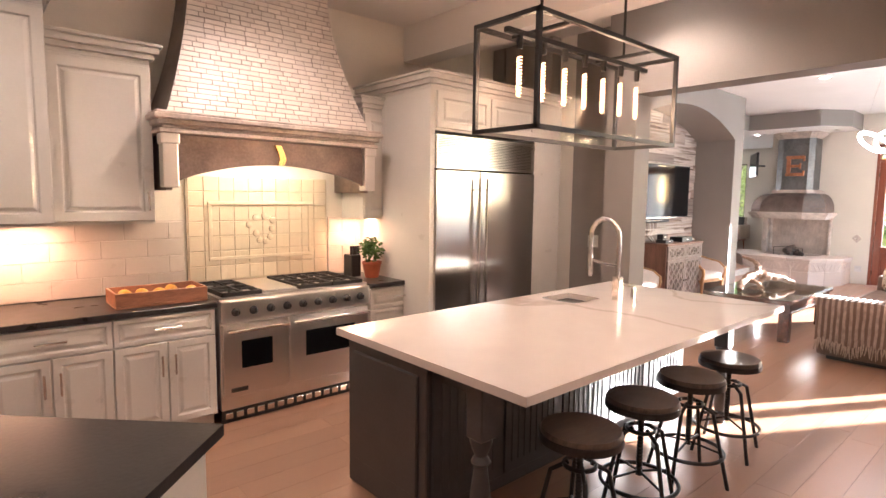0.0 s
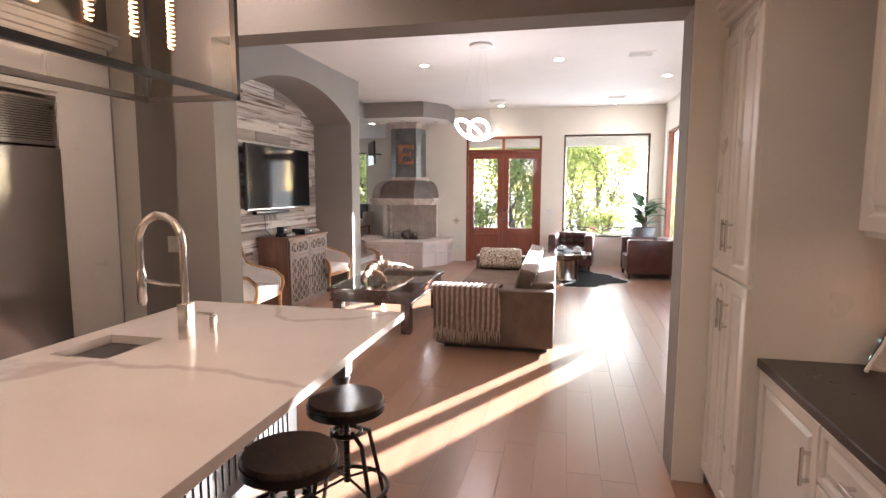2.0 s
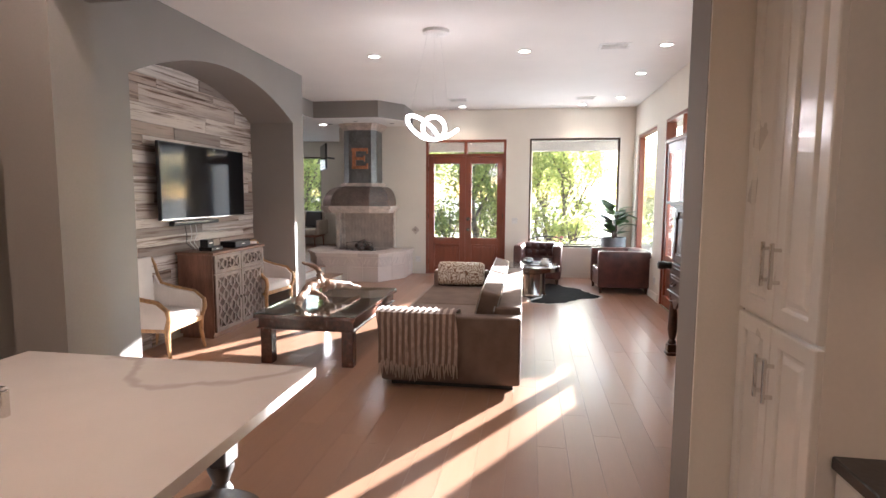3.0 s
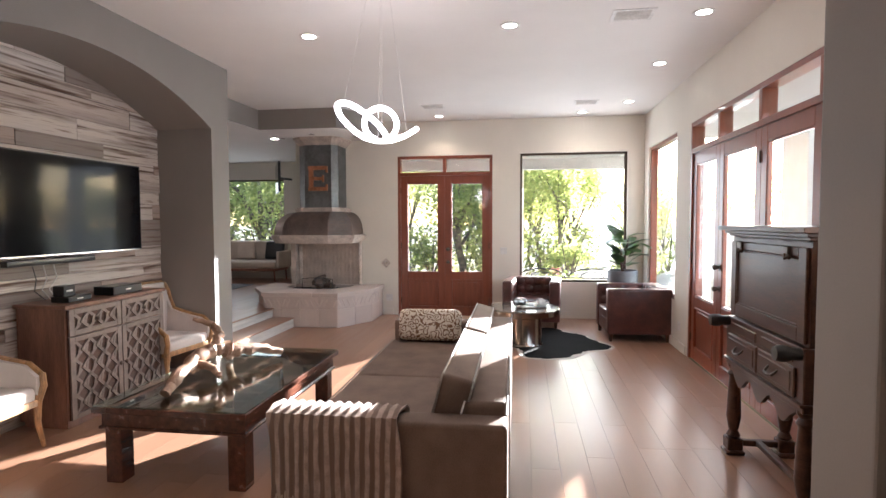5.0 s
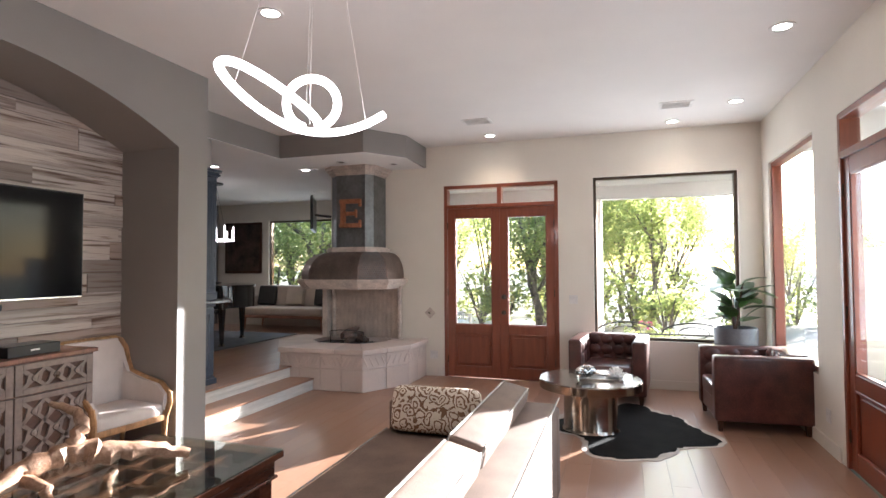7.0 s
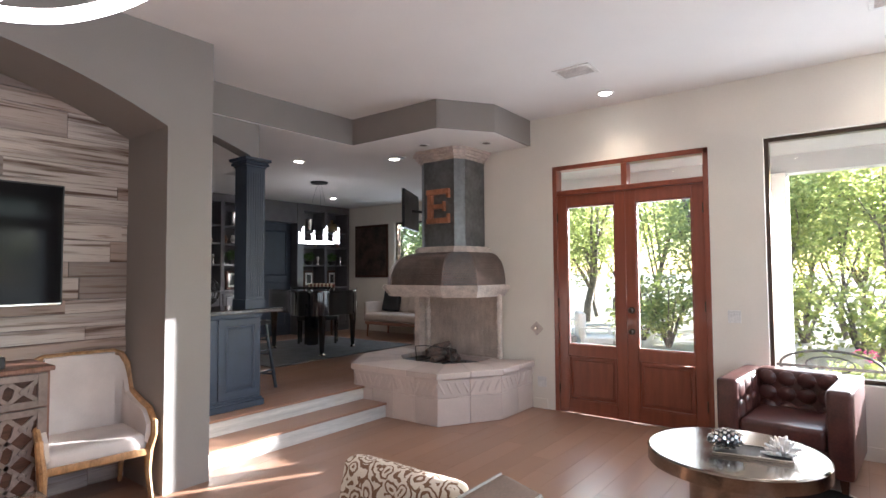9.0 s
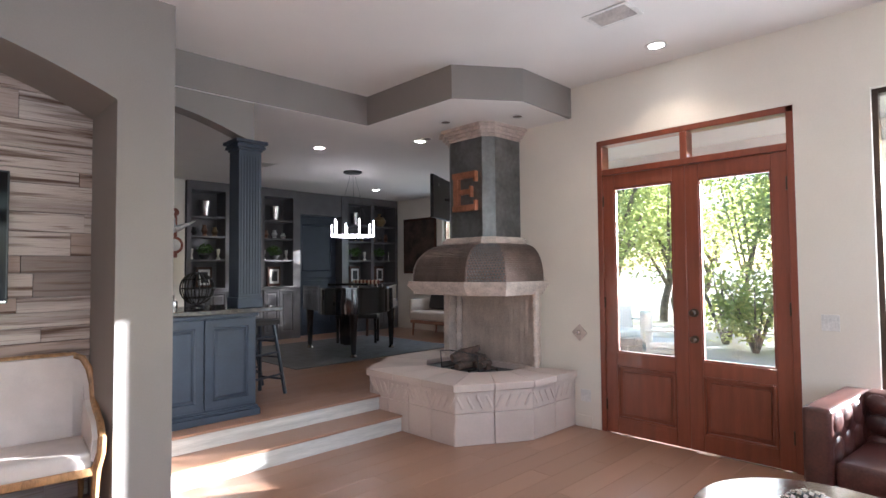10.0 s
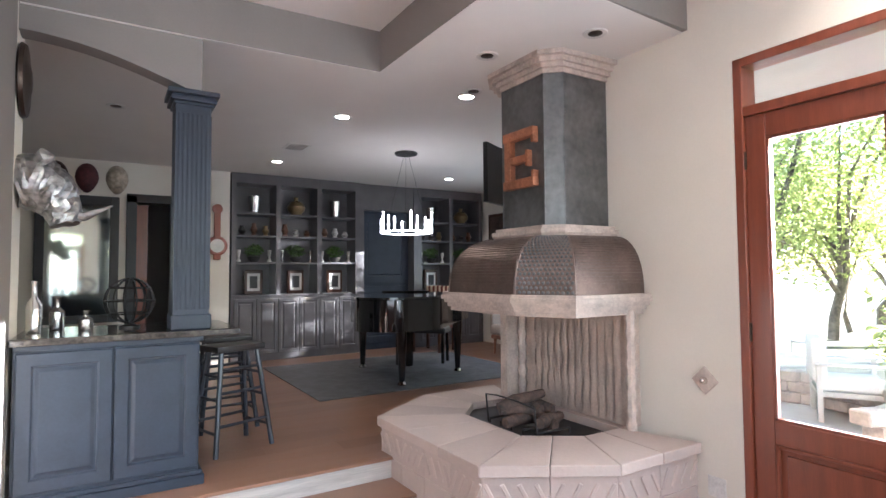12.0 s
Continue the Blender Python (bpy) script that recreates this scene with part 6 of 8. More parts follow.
def club_chair(m, label):
    """A square tufted club chair whose front faces -y."""
    c = thing("club_chair", label, "armchair", "leather club chairs", m)
    W, D = 0.86, 0.84
    bm = bmesh.new()
    soft(bm, -W / 2 + 0.02, 0.02, 0.1, W / 2 - 0.02, D - 0.02, 0.28, 0.02)
    part("seat_base", bm, M_LEATHER, c, smooth=True)
    for sx in (-1, 1):
        bm = bmesh.new()
        x0, x1 = sorted((sx * W / 2, sx * (W / 2 - 0.15)))
        soft(bm, x0, 0, 0.1, x1, D, 0.71, 0.03)
        a = part("arm", bm, M_LEATHER, c, smooth=True)
        for i in range(4):
            for j in range(3):
                bm = bmesh.new()
                bmesh.ops.create_uvsphere(bm, u_segments=8, v_segments=6, radius=0.085, matrix=Matrix.Translation((sx * (W / 2 - 0.150), 0.12 + i * 0.19, 0.32 + j * 0.15)) @ Matrix.Diagonal((0.22, 1, 0.85, 1)))
                part("tuft", bm, M_LEATHER, a, smooth=True)
    bm = bmesh.new()
    soft(bm, -W / 2 + 0.145, D - 0.2, 0.1, W / 2 - 0.145, D, 0.72, 0.03)
    b = part("backrest", bm, M_LEATHER, c, smooth=True)
    for i in range(4):
        for j in range(3):
            bm = bmesh.new()
            bmesh.ops.create_uvsphere(bm, u_segments=10, v_segments=6, radius=0.09, matrix=Matrix.Translation((-0.21 + i * 0.14, D - 0.2, 0.4 + j * 0.125)) @ Matrix.Diagonal((0.78, 0.3, 0.7, 1)))
            part("tuft", bm, M_LEATHER, b, smooth=True)
    bm = bmesh.new()
    soft(bm, -W / 2 + 0.155, 0.01, 0.27, W / 2 - 0.155, D - 0.19, 0.42, 0.035, puff=0.03)
    part("seat_cushion", bm, M_LEATHER, c, smooth=True)
    for sx in (-1, 1):
        for y in (0.05, D - 0.05):
            bm = bmesh.new()
            rings(bm, [[(sx * (W / 2 - 0.06) + u * s, y + v * s, z) for u, v in ((-1, -1), (1, -1), (1, 1), (-1, 1))] for s, z in ((0.018, 0), (0.028, 0.105))])
            part("leg", bm, M_DARKWOOD, c, "tapered dark wooden leg")
    return c


club_chair(pose(13.68, 1.68, 0, 0, 0, -95), "tufted oxblood leather club chair under the picture window")
club_chair(pose(13.3, 0.70, 0, 0, 0, 183), "oxblood leather club chair beside the potted plant")

bm = bmesh.new()
rt = thing("round_table", "round brass drum coffee table with low items on it", "coffee table", m=pose(12.62, 1.80, 0.006))
M_BRASS = material("aged_brass", (0.34, 0.29, 0.24), 0.16, metal=1.0, vary=0.12, scale=8)
lathe(bm, [(0.26, 0), (0.27, 0.01), (0.25, 0.04), (0.25, 0.36), (0.27, 0.38), (0.27, 0.40)], 36)
part("drum_base", bm, M_BRASS, rt, smooth=True)
bm = bmesh.new()
lathe(bm, [(0.46, 0.40), (0.48, 0.405), (0.48, 0.475), (0.47, 0.485), (0.002, 0.485)], 48)
part("tabletop", bm, M_BRASS, rt, "polished brass top", smooth=True)
TRAY = pose(12.6, 1.71, 0.491, 0, 0, 100)
dk = thing("serving_tray", "dark tray with a pale rim on the brass table", "tray", m=TRAY)
part("tray_base", bx((-0.19, -0.11, 0, 0.19, 0.11, 0.01), bev=0.002), M_DARKTOP, dk)
part("rim", bx((-0.2, -0.12, 0, 0.2, -0.11, 0.02), (-0.2, 0.11, 0, 0.2, 0.12, 0.02), (-0.2, -0.11, 0, -0.19, 0.11, 0.02), (0.19, -0.11, 0, 0.2, 0.11, 0.02), bev=0.002), M_CHROME, dk, "pale metal rim")
pc = thing("pinecone_ornament", "large silvery pinecone ornament lying on the tray", "ornament", m=TRAY @ pose(0.13, 0.0, 0.07, 0, 90, 25))
bm = bmesh.new()
lathe(bm, [(0.01, -0.09), (0.04, -0.06), (0.05, 0.0), (0.035, 0.06), (0.008, 0.1)], 12)
part("core", bm, M_BLACK, pc, smooth=True)
bm = bmesh.new()
for i in range(95):
    t = i / 95
    r = 0.058 * math.sin(math.pi * (0.12 + 0.82 * t)) ** 0.8
    box(bm, -0.009, -0.003, -0.007, 0.009, 0.003, 0.009, m=Matrix.Rotation(i * 2.4, 4, "Z") @ pose(r, 0, -0.09 + 0.185 * t, 0, 35, 90))
tagged(part("scale", bm, M_CHROME, pc, "silvery overlapping scales"), kind="stuff")
rnd = random.Random(6)
cr = thing("coral_ornament", "white branching coral ornament on the tray", "ornament", m=TRAY @ pose(-0.15, 0.0, 0.01))
bm = bmesh.new()
for i in range(60):
    a, b = rnd.uniform(0, 6.28), rnd.uniform(0, 1.45)
    r = rnd.uniform(0.06, 0.115)
    d = Vector((math.sin(b) * math.cos(a), math.sin(b) * math.sin(a), math.cos(b) * 0.95))
    tube(bm, [(0, 0, 0.005), d * r * 0.6 + Vector((0, 0, 0.004)), d * r + Vector((rnd.uniform(-0.012, 0.012), rnd.uniform(-0.012, 0.012), 0.006))], [0.016, 0.012, 0.006], 6)
part("coral", bm, material("white_coral", (0.8, 0.77, 0.73), 0.7, vary=0.05), cr)


def hide_rug():
    n = 96
    rnd = random.Random(12)
    pts = []
    for i in range(n):
        a = 2 * math.pi * i / n
        r = 1 + 0.13 * math.cos(4 * a + 0.5) + 0.07 * math.cos(7 * a) + 0.025 * rnd.uniform(-1, 1)
        pts.append((12.75 + 0.88 * r * math.cos(a), 1.45 + 0.70 * r * math.sin(a)))
    c = thing("cowhide_rug", "black cowhide rug with pale ragged edge", "rug")
    bm = bmesh.new()
    prism(bm, pts, 0.0005, 0.004)
    part("pale_edge", bm, material("pale_hide", (0.5, 0.44, 0.38), 0.8, vary=0.1), c)
    bm = bmesh.new()
    inn = []
    for i, (x, y) in enumerate(pts):
        k = 0.965 - 0.07 * max(0, math.sin(i * 0.37)) ** 3 - 0.03 * rnd.random()
        inn.append((12.75 + (x - 12.75) * k, 1.45 + (y - 1.45) * k))
    prism(bm, inn, 0.005, 0.010)
    part("black_hide", bm, material("black_cowhide", (0.010, 0.009, 0.008), 0.9, vary=0.3, fine=120, bump=0.4, spec=0.08), c)


hide_rug()


def big_plant():
    c = thing("fiddle_leaf_plant", "broad-leaved green plant in a grey pot", "potted plant", m=pose(14.28, 0.25, 0))
    bm = bmesh.new()
    lathe(bm, [(0.19, 0), (0.22, 0.5), (0.235, 0.83), (0.225, 0.845), (0.21, 0.82), (0.205, 0.78), (0.002, 0.77)], 28)
    part("pot", bm, material("grey_ceramic", (0.12, 0.12, 0.125), 0.4, vary=0.15), c, "tall grey pot", smooth=True)
    rnd = random.Random(15)
    mg = material("glossy_leaf", (0.11, 0.21, 0.05), 0.3, vary=0.25, scale=5, random_tint=0.5, color2=(0.05, 0.11, 0.025), coat=0.3)
    for i in range(5):
        a = i * 1.25
        bm = bmesh.new()
        tube(bm, [(0, 0, 0.73), (0.03 * math.cos(a), 0.03 * math.sin(a), 0.95), (0.1 * math.cos(a), 0.1 * math.sin(a), 1.2 + 0.04 * i)], [0.012, 0.01, 0.006], 6)
        part("stem", bm, M_DARKWOOD, c)
    for i in range(30):
        a = i * 2.4 + rnd.uniform(-0.3, 0.3)
        h = 0.88 + 0.48 * rnd.random()
        ln, wd = rnd.uniform(0.22, 0.34), rnd.uniform(0.09, 0.135)
        el = rnd.uniform(0.1, 1.1)
        bm = bmesh.new()
        rows = []
        for k in range(6):
            s = k / 5
            w = wd * math.sin(math.pi * min(1, s * 0.86 + 0.08)) ** 0.7
            bend = -0.35 * s * s * ln
            rows.append([(0.04 + s * ln, -w, bend + 0.012), (0.04 + s * ln, 0, bend), (0.04 + s * ln, w, bend + 0.012)])
        rings(bm, rows, cap=False, closed=False)
        bmesh.ops.solidify(bm, geom=bm.faces[:], thickness=0.002)
        bmesh.ops.transform(bm, matrix=Matrix.Translation((0.06 * math.cos(a), 0.06 * math.sin(a), h)) @ Euler((0, -el, a)).to_matrix().to_4x4(), verts=bm.verts)
        part("leaf", bm, mg, c, smooth=True)


big_plant()


def secretary():
    """A dark carved secretary on a turned stand; its front faces +y."""
    c = thing("secretary_desk", "dark carved wooden secretary cabinet on a turned stand", "desk", m=pose(9.42, 0.36, 0, 0, 0, 180))
    W, D = 1.04, 0.40
    part("cabinet_body", bx((0.0, 0.0, 0.96, W, D, 1.50)), M_DARKWOOD, c)
    bm = bmesh.new()
    cornice(bm, 0.0, W, 0.0, D, 1.49, ((0.0, 0.016), (0.022, 0.018), (0.045, 0.022), (0.08, 0.03)))
    part("cornice", bm, M_DARKWOOD, c, "stepped overhanging cornice")
    # drop front: a wide frame round a sunk field
    fl = part("drop_front", bx((0.02, -0.02, 0.975, 0.1, 0.0, 1.47), (W - 0.1, -0.02, 0.975, W - 0.02, 0.0, 1.47), (0.1, -0.02, 0.975, W - 0.1, 0.0, 1.05), (0.1, -0.02, 1.42, W - 0.1, 0.0, 1.47), bev=0.004), M_DARKWOOD, c)
    part("sunk_field", bx((0.1, -0.006, 1.05, W - 0.1, 0.001, 1.42)), M_DARKWOOD, fl)
    for u0, v0, u1, v1 in ((0.1, 1.05, 0.114, 1.42), (W - 0.114, 1.05, W - 0.1, 1.42), (0.114, 1.05, W - 0.114, 1.064), (0.114, 1.406, W - 0.114, 1.42)):
        part("moulding", bx((u0, -0.015, v0, u1, -0.004, v1), bev=0.004), M_DARKWOOD, fl)
    for x in (0.2, W - 0.2):
        bm = bmesh.new()
        box(bm, x - 0.014, -0.034, 1.40, x + 0.014, -0.018, 1.47, bev=0.004)
        tube(bm, [(x - 0.035, -0.03, 1.425), (x, -0.044, 1.405), (x + 0.035, -0.03, 1.425)], 0.008, 6)
        part("latch", bm, M_BRONZE, fl, "dark metal latch")
    part("stand_frame", bx((-0.01, -0.03, 0.62, W + 0.01, D, 0.955), bev=0.005), M_DARKWOOD, c)
    part("ledge", bx((-0.025, -0.05, 0.655, W + 0.025, D, 0.672), bev=0.006, seg=2), M_DARKWOOD, c)
    for k in range(2):
        x0 = 0.06 + k * 0.47
        part("loper_panel", bx((x0 + 0.03, -0.04, 0.865, x0 + 0.42, -0.028, 0.925), bev=0.005), M_DARKWOOD, c)
        d = part("drawer", bx((x0, -0.046, 0.685, x0 + 0.45, -0.028, 0.845), bev=0.006), M_DARKWOOD, c)
        part("drawer_field", bx((x0 + 0.03, -0.052, 0.71, x0 + 0.42, -0.044, 0.82), bev=0.004), M_DARKWOOD, d)
        bm = bmesh.new()
        tube(bm, [(x0 + 0.17, -0.05, 0.785), (x0 + 0.18, -0.078, 0.755), (x0 + 0.225, -0.084, 0.745), (x0 + 0.27, -0.078, 0.755), (x0 + 0.28, -0.05, 0.785)], 0.007, 6)
        part("pull", bm, M_BRONZE, d, "dark metal drop pull")
    for x in (0.03, W - 0.03):
        bm = bmesh.new()
        lathe(bm, [(0.034, 0), (0.034, 0.05), (0.042, 0.06), (0.044, 0.1), (0.036, 0.125), (0.002, 0.13)], 16, m=pose(x, -0.03, 0.925, 90, 0, 0))
        part("loper_knob", bm, M_BLACK, c, "round black loper end", smooth=True)
    bm = bmesh.new()
    n = 32
    rings(bm, [[(0.07 + (W - 0.14) * i / n, -0.028, 0.625), (0.07 + (W - 0.14) * i / n, -0.006, 0.625), (0.07 + (W - 0.14) * i / n, -0.006, z), (0.07 + (W - 0.14) * i / n, -0.028, z)]
               for i, z in ((i, 0.555 + 0.045 * math.cos(i / n * 6 * math.pi)) for i in range(n + 1))])
    part("carved_apron", bm, M_DARKWOOD, c, "scalloped carved apron")
    for x in (0.04, W - 0.04):
        for y in (0.01, D - 0.06):
            bm = bmesh.new()
            lathe(bm, [(0.03, 0.11), (0.046, 0.13), (0.028, 0.165), (0.034, 0.18), (0.048, 0.26), (0.042, 0.42), (0.034, 0.54), (0.046, 0.56), (0.03, 0.59), (0.045, 0.61), (0.045, 0.63)], 14, (x, y, 0))
            box(bm, x - 0.05, y - 0.05, 0.03, x + 0.05, y + 0.05, 0.115, bev=0.008)
            box(bm, x - 0.062, y - 0.062, 0, x + 0.062, y + 0.062, 0.032, bev=0.01)
            part("leg", bm, M_DARKWOOD, c, "turned dark wooden leg", smooth=True)
    part("stretcher", bx((0.04, 0.15, 0.06, W - 0.04, 0.19, 0.1), (0.02, 0.05, 0.055, 0.06, D - 0.1, 0.098), (W - 0.06, 0.05, 0.055, W - 0.02, D - 0.1, 0.098), bev=0.005), M_DARKWOOD, c)


secretary()


# ---- ceiling fittings ----
def knot_lamp():
    """One luminous tube: a long tilted loop, then an upright round loop in its middle."""
    c = thing("ring_pendant", "looping luminous ring pendant on thin cables", "pendant lamp", m=pose(9.35, 2.82, 2.212, 0, 0, -26.9))
    knots = [(0.39, -0.015, 0.135), (0.27, 0.03, 0.06), (0.12, 0.075, 0.012), (-0.05, 0.1, 0.008), (-0.21, 0.1, 0.055), (-0.36, 0.07, 0.125), (-0.455, 0.0, 0.178), (-0.425, -0.075, 0.178),
             (-0.3, -0.1, 0.135), (-0.15, -0.09, 0.075), (-0.04, -0.06, 0.025)]
    for i in range(15):
        a = math.radians(-75 + 330 * i / 14)
        knots.append((-0.016 + 0.115 * math.cos(a) * 0.74, -0.115 * math.cos(a) * 0.667 + 0.02 * i / 14, 0.115 + 0.115 * math.sin(a)))
    pts = []
    for i in range(len(knots) - 1):
        p0, p1, p2, p3 = (Vector(knots[min(max(k, 0), len(knots) - 1)]) for k in (i - 1, i, i + 1, i + 2))
        for q in range(5):
            t = q / 5
            pts.append(0.5 * (2 * p1 + (p2 - p0) * t + (2 * p0 - 5 * p1 + 4 * p2 - p3) * t * t + (3 * p1 - p0 - 3 * p2 + p3) * t ** 3))
    pts.append(Vector(knots[-1]))
    bm = bmesh.new()
    tube(bm, pts, 0.019, 10)
    part("light_tube", bm, M_LED, c, "glowing white tube", smooth=True)
    top = CEIL - 2.212
    for p in ((0.3, 0.02, 0.09), (-0.01, 0.04, 0.02), (-0.36, 0.07, 0.13), (-0.1, -0.08, 0.06)):
        bm = bmesh.new()
        cyl(bm, p, (p[0] * 0.3, p[1] * 0.3, top - 0.03), 0.0015, 5)
        part("cable", bm, M_WHITEPL, c)
    bm = bmesh.new()
    lathe(bm, [(0.13, top - 0.035), (0.14, top - 0.03), (0.14, top)], 24)
    part("canopy", bm, M_WHITEPL, c, smooth=True)


knot_lamp()
lamp("ring_light", "POINT", 18, (1.0, 0.86, 0.8), pose(9.4, 2.85, 2.3), radius=0.25)


def downlight(m):
    c = thing("downlight", "round recessed ceiling downlight, lit", "ceiling light", "recessed downlights", m)
    bm = bmesh.new()
    lathe(bm, [(0.06, -0.004), (0.088, -0.006), (0.09, 0.0), (0.06, 0.0)], 24, cap=False)
    part("trim_ring", bm, M_WHITEPL, c, smooth=True)
    bm = bmesh.new()
    lathe(bm, [(0.002, -0.003), (0.06, -0.003), (0.06, -0.0005)], 20)
    part("lens", bm, M_LAMP, c, "glowing lens")
    return c


CANS = [(10.3, 3.76), (10.3, 1.92), (10.23, 0.34), (11.70, 0.34), (13.62, 0.31), (14.29, 0.89), (14.25, 3.15), (7.6, 1.9), (7.6, 3.76)]
dl = downlight(pose(CANS[0][0], CANS[0][1], CEIL))
for x, y in CANS[1:]:
    copy_thing(dl, pose(x, y, CEIL))
# kitchen downlights, all out of view; the last is added to brighten the refrigerator
for x, y in ((1.0, 1.6), (3.2, 4.6), (1.0, 4.6), (3.4, 1.5), (5.3, 3.6)):
    copy_thing(dl, pose(x, y, CEIL))
for x, y in ((13.52, 7.03), (13.53, 9.4), (16.2, 9.4), (14.2, 5.95)):
    copy_thing(dl, pose(x, y, SOFF))
WARM = (1.0, 0.78, 0.58)
for x, y, w in ((14.27, 0.89, 13), (14.25, 3.15, 22), (10.3, 3.0, 40), (10.3, 1.1, 40), (7.4, 2.6, 40)):
    lamp("downlight_beam", "SPOT", w * 1.6, WARM, look((x, y, CEIL - 0.02), (x, y, 0)), cone=120, radius=0.06)
# kitchen spots at assumed places; the last is added for refrigerator and recess
for x, y in ((1.0, 1.6), (3.0, 4.75), (1.0, 4.5), (3.6, 1.6), (5.3, 3.6)):
    lamp("downlight_beam", "SPOT", 90 if x > 5 else 70 if y > 3 else 58, (1.0, 0.77, 0.62), look((x, y, CEIL - 0.02), (x, y, 0)), cone=140, radius=0.08)
for x, y in ((13.52, 7.03), (13.53, 9.4), (16.2, 9.0)):
    lamp("downlight_beam", "SPOT", 26, WARM, look((x, y, SOFF - 0.02), (x, y, 0)), cone=130, radius=0.06)


def vent(m):
    c = thing("ceiling_vent", "white metal air vent in the ceiling", "vent", "ceiling vents", m)
    part("frame", bx((-0.17, -0.13, -0.008, 0.17, -0.1, 0), (-0.17, 0.1, -0.008, 0.17, 0.13, 0), (-0.17, -0.1, -0.008, -0.14, 0.1, 0), (0.14, -0.1, -0.008, 0.17, 0.1, 0)), M_WHITEPL, c)
    part("backing", bx((-0.14, -0.1, -0.002, 0.14, 0.1, -0.0005)), M_BLACK, c)
    for i in range(6):
        bm = bmesh.new()
        box(bm, -0.14, -0.008, -0.001, 0.14, 0.008, 0.001, m=pose(0, -0.083 + i * 0.033, -0.007, 40, 0, 0))
        part("slat", bm, M_WHITEPL, c)
    return c


vt = vent(pose(10.2, 0.91, CEIL, 0, 0, 90))
for x, y in ((13.55, 0.91), (13.5, 3.13)):
    copy_thing(vt, pose(x, y, CEIL, 0, 0, 90))
copy_thing(vt, pose(13.5, 8.43, SOFF, 0, 0, 90))

# plates on the walls
p1 = thing("tile_medallion", "small diamond stone tile with a knob on the wall", "wall plate", m=pose(FARX, 4.155, 0.9, 0, 0, -90))
bm = bmesh.new()
box(bm, -0.06, -0.012, -0.06, 0.06, 0, 0.06, bev=0.004, m=pose(0, 0, 0, 0, 45, 0))
part("tile", bm, M_CAST, p1)
bm = bmesh.new()
lathe(bm, [(0.022, 0), (0.022, 0.015), (0.014, 0.03), (0.002, 0.032)], 14, m=pose(0, -0.012, 0, 90, 0, 0))
part("knob", bm, M_CHROME, p1, smooth=True)
for m, lab in ((pose(FARX, 2.12, 1.12, 0, 0, -90), "white double switch plate on the cream wall"), (pose(7.62, 0.4, 1.2, 0, 0, -90), "white light switch plate on the taupe pier"),
               (pose(FARX, 4.1, 0.3, 0, 0, -90), "white outlet plate low on the wall"), (pose(12.55, RIGHT, 0.3, 0, 0, 180), "white outlet plate low on the wall")):
    s = thing("switch_plate", lab, "switch", "switch plates", m)
    part("plate", bx((-0.055, -0.006, -0.058, 0.055, 0, 0.058), bev=0.002), M_WHITEPL, s)
    for x in (-0.024, 0.024):
        part("rocker", bx((x - 0.014, -0.01, -0.03, x + 0.014, -0.005, 0.03), bev=0.002), M_WHITEPL, s)


def unlit_spot(m):
    c = thing("eyeball_spot", "small recessed ceiling spot, switched off", "ceiling light", "unlit ceiling spots", m)
    bm = bmesh.new()
    lathe(bm, [(0.045, -0.004), (0.072, -0.007), (0.075, -0.003), (0.075, 0.0)], 22, cap=False)
    part("trim_ring", bm, M_WHITEPL, c, smooth=True)
    bm = bmesh.new()
    lathe(bm, [(0.002, -0.008), (0.03, -0.006), (0.048, -0.0035), (0.048, -0.001)], 18)
    part("reflector", bm, M_BRONZE, c, "dark reflector", smooth=True)
    return c


us = unlit_spot(pose(14.198, 4.525, SOFF - 0.003))
for x, y in ((13.83, 5.15), (14.165, 5.794), (11.695, 7.691)):
    copy_thing(us, pose(x, y, SOFF - 0.003))


# ---- bar and raised room ----
M_GRANITE = material("dark_granite", (0.075, 0.065, 0.055), 0.15, vary=0.35, scale=30, fine=90, bump=0.0, coat=0.3)


